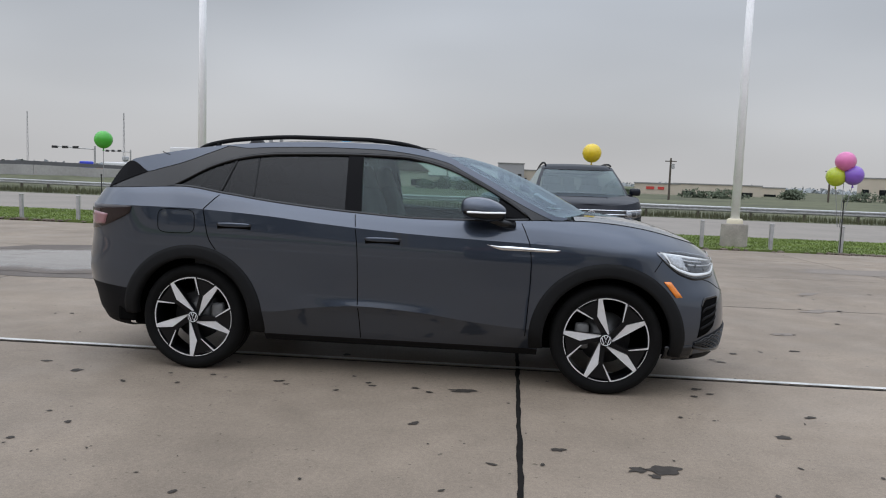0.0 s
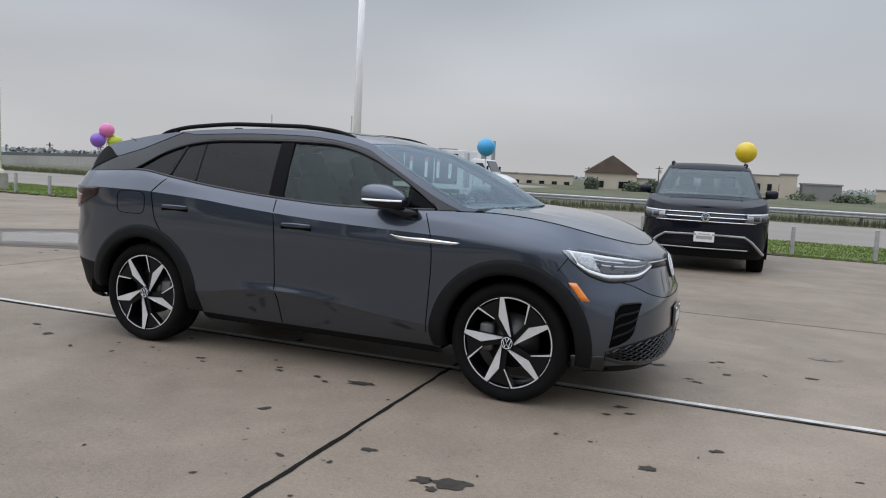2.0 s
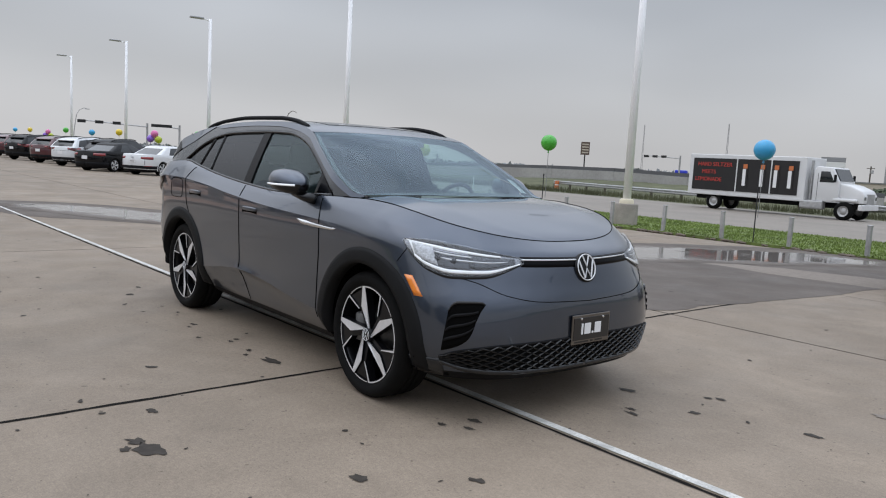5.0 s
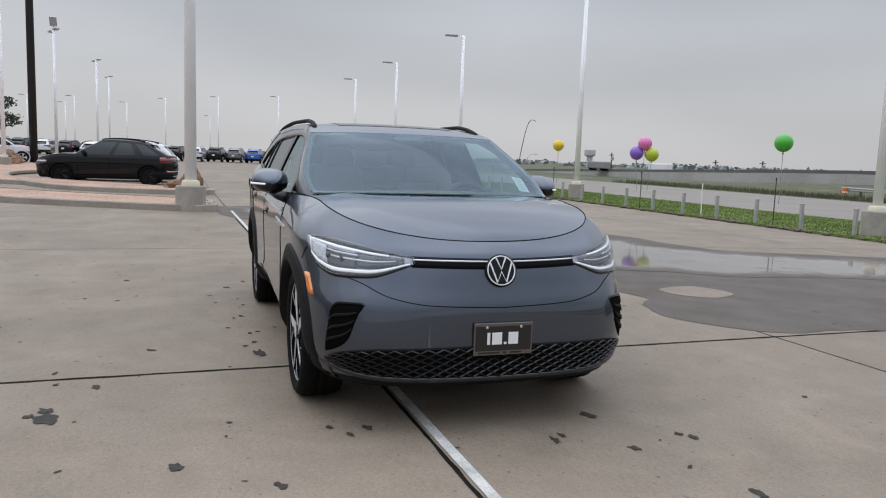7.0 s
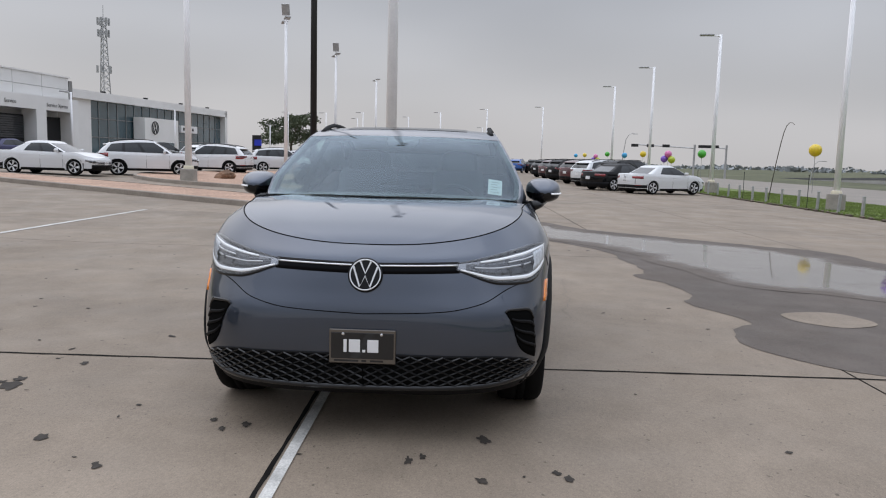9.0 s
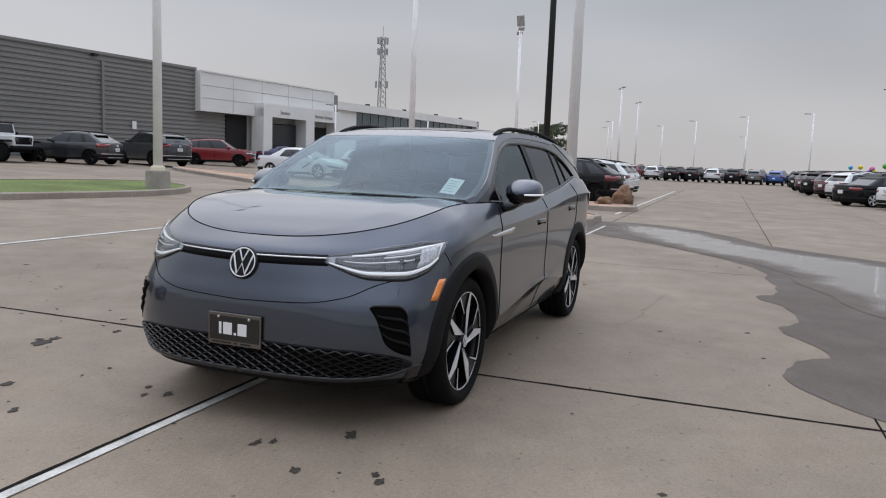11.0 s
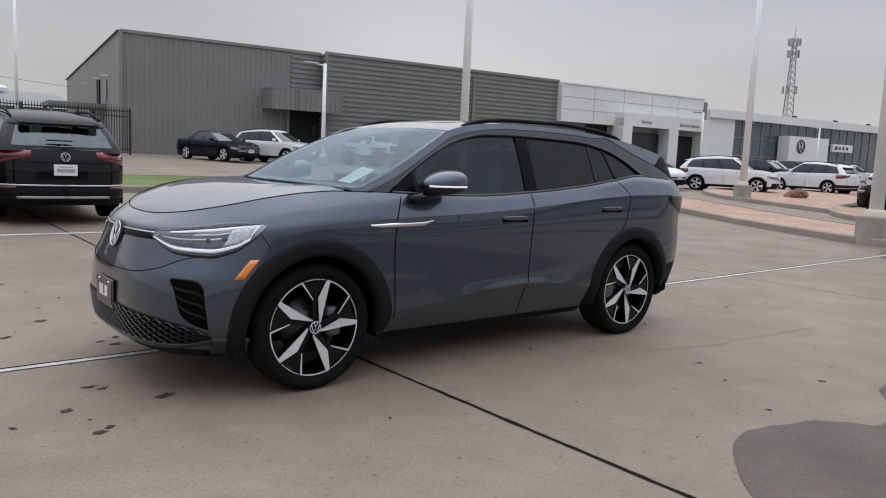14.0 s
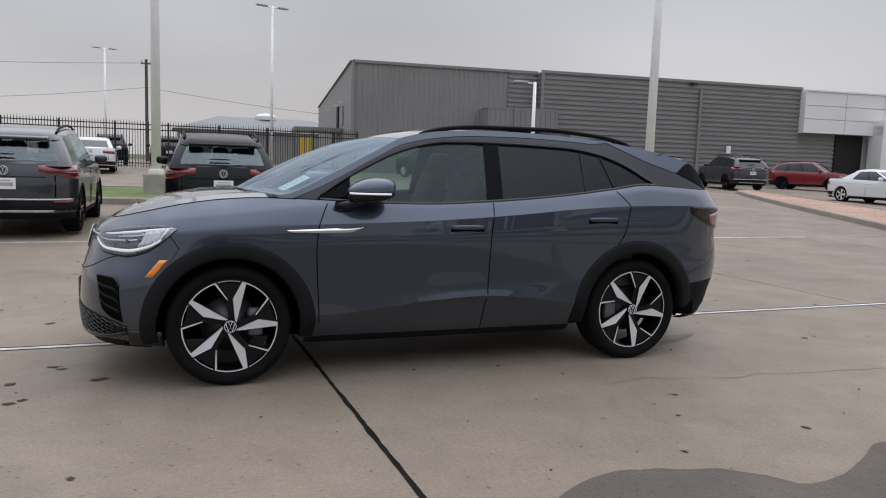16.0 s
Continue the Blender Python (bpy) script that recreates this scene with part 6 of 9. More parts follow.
def boulder(x, y, s, seed, turn):
    bm = bmesh.new()
    bmesh.ops.create_icosphere(bm, subdivisions=4, radius=1.0)
    for v in bm.verts:
        q = v.co * 1.1 + Vector((seed * 3.7, 0, 0))
        k = 1 + 0.38 * noise.noise(q) + 0.16 * noise.noise(q * 2.7) + 0.06 * noise.noise(q * 7)
        v.co = Vector((v.co.x * s[0], v.co.y * s[1], max(v.co.z, -0.35) * s[2])) * k
    bmesh.ops.transform(bm, matrix=Matrix.Translation((x, y, gz(x, y) + 0.12 + 0.22 * s[2])) @ pose(0, 0, 0, 0, 0, turn), verts=bm.verts)
    solo("boulder", bm, M["rock"], "rust-brown rough boulder on red gravel", "boulder", "boulders", smooth=False)


boulder(-20.3, -1.45, (0.42, 0.34, 0.52), 1, 20)
boulder(-19.9, -2.0, (0.30, 0.28, 0.20), 4, 70)
boulder(-40.8, -10.9, (0.8, 0.6, 0.5), 2, 50)
boulder(-42.6, -11.2, (0.9, 0.7, 0.55), 3, 10)
boulder(-27.6, -10.6, (0.5, 0.4, 0.3), 6, 10)


# ---- buildings ----
def ribbed(name, x0, x1, y, z0, z1, mat, parent, vertical=False, pitch=0.29, depth=0.045, label="", along_y=None):
    """A wall of ribbed metal siding as real relief, facing north (or east, along_y)."""
    prof = []
    span = (x1 - x0) if vertical else (z1 - z0)
    n = max(1, int(abs(span) / pitch))
    for i in range(n):
        a = i / n
        for t, d in ((0.0, 0.0), (0.42, 0.0), (0.55, depth), (0.88, depth)):
            prof.append((a + t / n, d))
    prof.append((1.0, 0.0))
    vs, fs = [], []
    for a, d in prof:
        if vertical:
            p = [(x0 + span * a, y + d, z0), (x0 + span * a, y + d, z1 if isinstance(z1, (int, float)) else z1(a))]
        else:
            p = [(x0, y + d, z0 + span * a), (x1, y + d, z0 + span * a)]
        if along_y is not None:
            p = [(along_y + (q[1] - y), q[0], q[2]) for q in p]
        vs += p
    fs = [(2 * i, 2 * i + 1, 2 * i + 3, 2 * i + 2) for i in range(len(prof) - 1)]
    return mesh_object(name, vs, fs, mat, parent, label, False)


def plain_box(name, size, at, mat, parent, label="", bevel=0.0, rot=None):
    bm = bmesh.new()
    box(bm, size, at, rot, bevel)
    return part(name, bm, mat, parent, label)


SHOP_AT = Matrix.Translation((-19.8, -36.1, 0)) @ pose(0, 0, 0, 0, 0, -6.3) @ Matrix.Translation((18.2, 34.2, 0))
shop = empty("workshop_building", SHOP_AT, "large workshop clad in grey ribbed metal siding", "building")
Z0, ZT = 0.4, 7.12
YN = -35.0
plain_box("core_wall", (9.2, 23.6, 5.2), (-11.6, YN - 12.1, Z0 + 2.6), M["metal_grey"], shop)
plain_box("core_wall", (18.4, 23.6, 5.2), (-27.4, -34.3 - 12.1, Z0 + 2.6), M["metal_grey"], shop)
ribbed("upright_siding", -16.28, -6.73, YN, Z0, ZT, M["metal_grey_v"], shop, True, 0.30, 0.04, "upright grey siding")
ribbed("siding", -18.2, -16.28, YN + 0.02, 3.7, ZT, M["metal_grey"], shop, False, 0.28, 0.075)
ribbed("siding", -36.6, -18.2, -34.2, Z0, ZT, M["metal_grey"], shop, False, 0.28, 0.075, "level grey siding")
ribbed("return_siding", -35.0, -34.2, -18.2, Z0, ZT, M["metal_grey"], shop, False, 0.28, 0.075, "", -18.2)
# gable end facing east
gable = [(-6.73, YN, Z0), (-6.73, YN - 24, Z0), (-6.73, YN - 24, 5.9), (-6.73, YN, ZT)]
mesh_object("gable_wall", gable + [(x - 0.2, y, z) for x, y, z in gable], [(0, 1, 2, 3), (7, 6, 5, 4), (0, 3, 7, 4), (3, 2, 6, 7)], M["metal_grey_v"], shop, "sloping end wall", False)
mesh_object("roof", [(-6.6, YN + 0.1, ZT + 0.02), (-36.6, YN + 0.1, ZT + 0.02), (-36.6, YN - 24.1, 5.95), (-6.6, YN - 24.1, 5.95)], [(0, 1, 2, 3)], M["roof_grey"], shop, "", False)
plain_box("parapet", (11.4, 0.12, 0.16), (-12.45, YN + 0.06, ZT), M["metal_grey"], shop)
plain_box("parapet", (18.5, 0.12, 0.16), (-27.35, -34.12, ZT), M["metal_grey"], shop)
plain_box("corner_flashing", (0.18, 0.12, ZT - Z0), (-18.2, -34.13, (Z0 + ZT) / 2), M["metal_grey_v"], shop)
plain_box("corner_flashing", (0.18, 0.12, ZT - Z0), (-6.78, YN + 0.06, (Z0 + ZT) / 2), M["metal_grey_v"], shop)
plain_box("downpipe", (0.16, 0.14, 6.2), (-29.0, -34.08, 3.55), M["metal_grey_v"], shop, "grey downpipe")
plain_box("downpipe", (0.16, 0.14, 3.2), (-16.1, YN + 0.14, 2.0), M["metal_grey_v"], shop)
plain_box("sign_plate", (0.32, 0.03, 0.5), (-31.3, -34.08, 2.9), M["plate_white"], shop)
plain_box("roof_lamp", (0.35, 0.3, 0.12), (-28.4, -33.98, 6.95), M["steel_black"], shop)
# canopy over the recessed door
plain_box("canopy_fascia", (4.4, 0.12, 1.15), (-16.7, -33.2, 4.15), M["metal_grey_v"], shop, "grey canopy over the workshop door")
plain_box("canopy_flashing", (4.46, 0.16, 0.09), (-16.7, -33.19, 4.75), M["metal_grey"], shop)
plain_box("canopy_flashing", (4.46, 0.16, 0.07), (-16.7, -33.19, 3.58), M["metal_grey"], shop)
for i in range(14):
    plain_box("canopy_rib", (0.05, 0.04, 1.08), (-18.75 + 0.315 * i, -33.12, 4.15), M["metal_grey_v"], shop)
plain_box("canopy_roof", (4.4, 1.75, 0.10), (-16.7, -34.1, 4.70), M["metal_grey"], shop)
plain_box("canopy_side", (0.1, 1.7, 1.15), (-14.55, -34.05, 4.15), M["metal_grey_v"], shop)
plain_box("canopy_pipe", (0.12, 0.12, 1.15), (-16.15, -33.08, 4.15), M["metal_grey"], shop)
# Flat block across the doorway, coloured as the shade within.
plain_box("door_opening", (2.3, 0.1, 3.3), (-17.4, -34.98, 2.05), M["opening_shade"], shop, "doorway block coloured as deep shade")
plain_box("door_grille", (0.5, 0.06, 2.4), (-18.0, -34.90, 1.7), M["lamp_dark"], shop, "dark folded steel door")
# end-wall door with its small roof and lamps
plain_box("end_door", (0.1, 1.6, 2.6), (-6.70, -45.0, 2.0), M["opening_shade"], shop)
plain_box("end_window", (0.1, 1.0, 1.5), (-6.70, -42.2, 4.2), M["opening_shade"], shop)
plain_box("end_vent", (0.1, 0.9, 1.2), (-6.70, -39.5, 4.2), M["metal_grey"], shop)
plain_box("porch_roof", (3.0, 4.2, 0.25), (-5.2, -41.6, 3.3), M["metal_grey_v"], shop)
for y in (-38.7, -42.5):
    plain_box("porch_post", (0.14, 0.14, 2.8), (-3.9, y - 1.0, 1.8), M["metal_grey_v"], shop)
for y in (-38.5, -41.5, -46.5):
    plain_box("wall_lamp", (0.35, 0.18, 0.10), (-6.5, y, 5.0), M["panel_white"], shop)

serv = empty("service_building", SHOP_AT, "white panelled service entrance with dark drive-through openings", "building")
plain_box("core_wall", (15.8, 22.0, 6.3), (-44.6, -45.6, 3.45), M["panel_white"], serv)
for i in range(5):
    for j, (za, zb) in enumerate(((4.22, 5.12), (5.15, 6.0), (6.03, 6.92))):
        plain_box("cladding_panel", (3.08, 0.16, zb - za), (-38.2 - 3.12 * i, -33.75, (za + zb) / 2), M["panel_white"], serv)
plain_box("coping", (15.8, 0.5, 0.10), (-44.5, -33.85, 6.98), M["panel_white"], serv)
plain_box("band_core", (15.6, 0.6, 2.68), (-44.5, -34.15, 5.58), M["panel_white"], serv)
plain_box("band_side", (0.16, 0.6, 2.72), (-36.62, -33.95, 5.57), M["panel_white"], serv)
ribbed("siding", -39.75, -36.6, -34.5, Z0, 4.25, M["metal_grey"], serv, False, 0.28, 0.075)
# Solid blocks; the shade of the open bays is in their colour.
plain_box("dark_bay", (2.2, 0.4, 3.8), (-40.9, -34.6, 2.3), M["opening_shade"], serv, "service bay block coloured as deep shade")
plain_box("dark_bay", (3.9, 0.4, 3.4), (-45.2, -34.0, 2.1), M["opening_shade"], serv, "service bay block coloured as deep shade")
plain_box("dark_bay", (2.9, 0.4, 3.4), (-49.9, -34.0, 2.1), M["opening_shade"], serv, "service bay block coloured as deep shade")
for k in range(10):
    plain_box("shutter_slat", (3.8, 0.05, 0.13), (-45.2, -33.77, 3.62 - 0.16 * k), M["lamp_dark"], serv)
for x, w in ((-42.6, 1.0), (-47.8, 1.1), (-51.7, 0.8)):
    plain_box("portal_leg", (w, 1.2, 4.5), (x, -33.4, 2.6), M["panel_white"], serv, "white portal leg")
plain_box("portal_beam", (10.0, 1.25, 1.0), (-47.1, -33.42, 4.72), M["panel_white"], serv, "white portal beam")
plain_box("pilaster", (0.4, 0.5, 6.3), (-52.5, -33.9, 3.6), M["metal_grey"], serv)
plain_box("ac_unit", (1.3, 0.6, 0.8), (-37.6, -33.7, 1.6), M["panel_white"], serv)


def writing(name, text, size, m, mat, parent, depth=0.01):
    c = bpy.data.curves.new(name, "FONT")
    c.body, c.size, c.extrude, c.align_x, c.align_y = text, size, depth, "CENTER", "CENTER"
    tmp = bpy.data.objects.new(name, c)
    scene.collection.objects.link(tmp)
    me = bpy.data.meshes.new_from_object(tmp.evaluated_get(bpy.context.evaluated_depsgraph_get()))
    bpy.data.objects.remove(tmp)
    me.materials.clear()
    me.materials.append(mat)
    ob = new(name, me)
    ob.parent = parent
    ob.matrix_local = m
    return ob


writing("lettering", "Service", 0.40, Matrix.Translation((-44.6, -32.77, 4.62)) @ pose(0, 0, 0, 90, 0, 180), M["metal_grey"], serv)
writing("lettering", "Service Xpress", 0.40, Matrix.Translation((-49.6, -32.77, 4.62)) @ pose(0, 0, 0, 90, 0, 180), M["metal_grey"], serv)

show = empty("showroom_building", Matrix.Translation((-67.0, -40.0, 0)) @ pose(0, 0, 0, 0, 0, 180 - 7.2), "white showroom with a dark glass curtain wall", "building")
SL = 34.7
plain_box("core_wall", (SL, 18, 6.3), (SL / 2, 9.3, 4.0), M["panel_white"], show)
plain_box("end_wall", (0.5, 18.5, 6.6), (-0.2, 9.0, 4.0), M["panel_white"], show, "white end wall")
plain_box("pier", (4.2, 0.5, 6.6), (2.1, -0.1, 4.0), M["panel_white"], show)
plain_box("pier", (0.7, 0.9, 6.6), (SL - 0.3, -0.3, 4.0), M["panel_white"], show)
plain_box("fascia", (SL, 0.9, 0.85), (SL / 2, -0.3, 6.9), M["panel_white"], show, "white fascia")
nx, pw = 18, (SL - 4.9) / 18
for i in range(nx):
    for j, (za, zb) in enumerate(((0.75, 2.7), (2.75, 4.65), (4.7, 6.5))):
        plain_box("glass_pane", (pw - 0.07, 0.06, zb - za - 0.05), (4.25 + pw * (i + 0.5), 0.02, (za + zb) / 2), M["glass_wall"], show)
    plain_box("mullion", (0.06, 0.14, 5.8), (4.25 + pw * i, -0.02, 3.6), M["mullion"], show)
for z in (2.72, 4.67):
    plain_box("transom", (SL - 4.9, 0.12, 0.07), (4.25 + (SL - 4.9) / 2, -0.02, z), M["mullion"], show)
plain_box("entrance_block", (7.4, 1.4, 4.6), (15.8, -0.9, 2.9), M["panel_white"], show, "white entrance block")
plain_box("entrance_glass", (5.0, 0.1, 1.9), (16.2, -1.62, 1.5), M["glass_wall"], show)
bm = bmesh.new()
lathe(bm, [(-1.64, 0.78), (-1.68, 0.74), (-1.68, 0.66), (-1.64, 0.64)], "Y", 32, (14.2, 0, 4.1))
emblem = part("round_emblem", bm, M["lamp_dark"], show, "dark round emblem")
for strokes in (((-0.26, 0.62), (0.0, 0.03), (0.26, 0.62)), ((-0.56, 0.38), (-0.25, -0.60), (0.0, -0.06), (0.25, -0.60), (0.56, 0.38))):
    bm = bmesh.new()
    tube(bm, [(14.2 + x, -1.66, 4.1 + z) for x, z in strokes], 0.05, 5)
    part("emblem_stroke", bm, M["lamp_dark"], emblem)
plain_box("sign_board", (4.2, 0.3, 0.9), (24.3, -0.35, 4.3), M["plate_white"], show, "white sign board")
for i, w in enumerate((0.5, 0.35, 0.35, 0.35)):
    plain_box("sign_bar", (w, 0.04, 0.36), (22.9 + 0.75 * i, -0.53, 4.3), M["lamp_dark"], show)
for x in (6, 14, 22, 29):
    plain_box("roof_lamp", (0.5, 0.3, 0.16), (x, -0.6, 7.42), M["steel_black"], show)
tb = empty("blue_sign", pose(-106.0, -32.0, gz(-106, -32)), "dark pylon sign with a blue lit panel", "sign")
plain_box("pylon", (0.3, 1.3, 3.6), (0, 0, 1.8), M["steel_black"], tb)
plain_box("blue_panel", (0.34, 1.0, 0.9), (0.04, 0.2, 2.5), M["blue_sign"], tb)

# lattice tower behind the showroom
tw = empty("radio_mast", pose(-352.7, -177.2, 0.0) @ Matrix.Scale(2.58, 4), "grey lattice radio mast with antenna panels", "mast")
HT = 24.8
legs = [[(1.5 * k * math.cos(a), 1.5 * k * math.sin(a)) for k in (1.0, 0.25)] for a in (0.3, 2.4, 4.5)]
for (b0, b1) in legs:
    bm = bmesh.new()
    tube(bm, [(*b0, 0), (*b1, HT)], 0.10, 6)
    part("leg", bm, M["galv"], tw)
bm = bmesh.new()
for i in range(22):
    for q in range(3):
        a, b = legs[q], legs[(q + 1) % 3]
        t0, t1 = i / 22, (i + 1) / 22
        P = lambda L, t: (L[0][0] + (L[1][0] - L[0][0]) * t, L[0][1] + (L[1][1] - L[0][1]) * t, HT * t)
        tube(bm, (P(a, t0), P(b, t1)), 0.045, 4, False)
        tube(bm, (P(b, t0), P(a, t1)), 0.045, 4, False)
part("bracing", bm, M["galv"], tw)
for z, n, rr in ((24.0, 6, 0.95), (21.9, 6, 0.9), (15.4, 5, 1.2)):
    for i in range(n):
        a = 6.28 * i / n
        plain_box("antenna_panel", (0.25, 0.3, 1.3), (rr * math.cos(a), rr * math.sin(a), z), M["galv"], tw)
plain_box("top_rod", (0.08, 0.08, 2.2), (0, 0, HT + 1.0), M["galv"], tw)


# ---- black steel fence and what lies behind it ----
fence = empty("steel_fence", Matrix(), "tall black steel picket fence", "fence")
FA, FB = Vector((26.0, -34.0)), Vector((-8.2, -35.4))
flen = (FB - FA).length
bm = bmesh.new()
box(bm, (0.03, 0.03, 2.25), (0, 0, 1.15))
box(bm, (0.012, 0.012, 0.10), (0, 0, 2.32))
pk = part("picket", bm, M["steel_black"], fence)
npk = 270
for i in range(npk):
    p = FA.lerp(FB, i / (npk - 1))
    o = pk if i == 0 else pk.copy()
    if i:
        scene.collection.objects.link(o)
    o.location = (p.x, p.y, gz(p.x, p.y))
for i in range(15):
    p = FA.lerp(FB, i / 14)
    plain_box("post", (0.09, 0.09, 2.30), (p.x, p.y, gz(p.x, p.y) + 1.12), M["steel_black"], fence)
fa = math.degrees(math.atan2(FB.y - FA.y, FB.x - FA.x))
for z in (0.25, 1.9, 2.15):
    mid = FA.lerp(FB, 0.5)
    plain_box("rail", (flen, 0.04, 0.05), (mid.x, mid.y, gz(mid.x, mid.y) + z), M["steel_black"], fence, rot=Euler((0, 0, radians(fa))).to_matrix())
for x in (-6.3, -6.0, -5.7):
    y = -38.5
    bm = bmesh.new()
    tube(bm, [(x, y, gz(x, y)), (x, y, gz(x, y) + 1.9)], 0.11, 10)
    solo("bollard", bm, M["yellow_post"], "yellow painted safety bollard", "bollard", "yellow bollards")
fb = empty("far_shed", Matrix(), "distant low grey shed with a shallow roof", "building")
plain_box("wall", (16.0, 10, 3.6), (-7.6, -84, 2.5), M["metal_grey_v"], fb)
mesh_object("roof", [(1.0, -78.5, 4.2), (-16.5, -78.5, 4.2), (-14.7, -84, 5.9), (-3.9, -84, 5.9), (1.0, -89.5, 4.2), (-16.5, -89.5, 4.2)], [(0, 1, 2, 3), (3, 2, 5, 4), (0, 3, 4), (1, 5, 2), (1, 0, 4, 5)], M["roof_grey"], fb, "", False)
bm = bmesh.new()
lathe(bm, [(5.7, 1.15), (6.1, 1.2), (6.35, 0.9), (6.5, 0.2)], "Z", 20, (-9.2, -84, 0))
part("roof_vent", bm, M["panel_white"], fb)
plain_box("awning", (3.5, 0.4, 0.7), (-1.5, -78.8, 3.2), M["panel_white"], fb)
up = empty("utility_pole", pose(3.2, -66, gz(3, -66)), "weathered wooden utility pole with wires", "utility pole")
bm = bmesh.new()
tube(bm, [(0, 0, 0), (0, 0, 8.8)], [0.15, 0.12], 8)
part("shaft", bm, M["wood_pole"], up)
plain_box("crossarm", (0.9, 0.11, 0.12), (0, 0, 8.45), M["wood_pole"], up)
plain_box("insulator", (0.09, 0.09, 0.22), (0.36, 0, 8.6), M["galv"], up)
plain_box("insulator", (0.09, 0.09, 0.22), (-0.36, 0, 8.6), M["galv"], up)
for z, x1, y1, zz in ((6.4, 26, 0, 4.2), (6.4, -26, 12, 3.9), (8.5, 30, -4, 8.2)):
    bm = bmesh.new()
    tube(bm, [(x1 * t, y1 * t, z + (zz - z) * t - 0.5 * math.sin(math.pi * t)) for t in [k / 14 for k in range(15)]], 0.014, 4)
    part("wire", bm, M["steel_black"], up)


# ---- parked cars ----
KINDS = {
    "suv": dict(F=2.22, R=-2.30, W=0.92, H=1.67, wb=(-1.36, 1.36), r=0.36, belt=1.06, nose=0.93, deck=1.10, cowl=1.00, wtop=0.30, rtop=-1.82, rbase=-2.20, low=0.25, rails=True),
    "big": dict(F=2.50, R=-2.58, W=0.985, H=1.83, wb=(-1.46, 1.52), r=0.39, belt=1.22, nose=1.09, deck=1.22, cowl=1.12, wtop=0.42, rtop=-2.10, rbase=-2.46, low=0.27, rails=True),
    "sleek": dict(F=2.30, R=-2.34, W=0.93, H=1.62, wb=(-1.42, 1.40), r=0.36, belt=1.06, nose=0.90, deck=1.08, cowl=0.98, wtop=0.22, rtop=-1.42, rbase=-2.16, low=0.24, rails=True),
    "sedan": dict(F=2.32, R=-2.42, W=0.91, H=1.45, wb=(-1.38, 1.36), r=0.335, belt=0.95, nose=0.74, deck=1.00, cowl=0.98, wtop=0.18, rtop=-0.95, rbase=-1.72, low=0.19, rails=False),
}


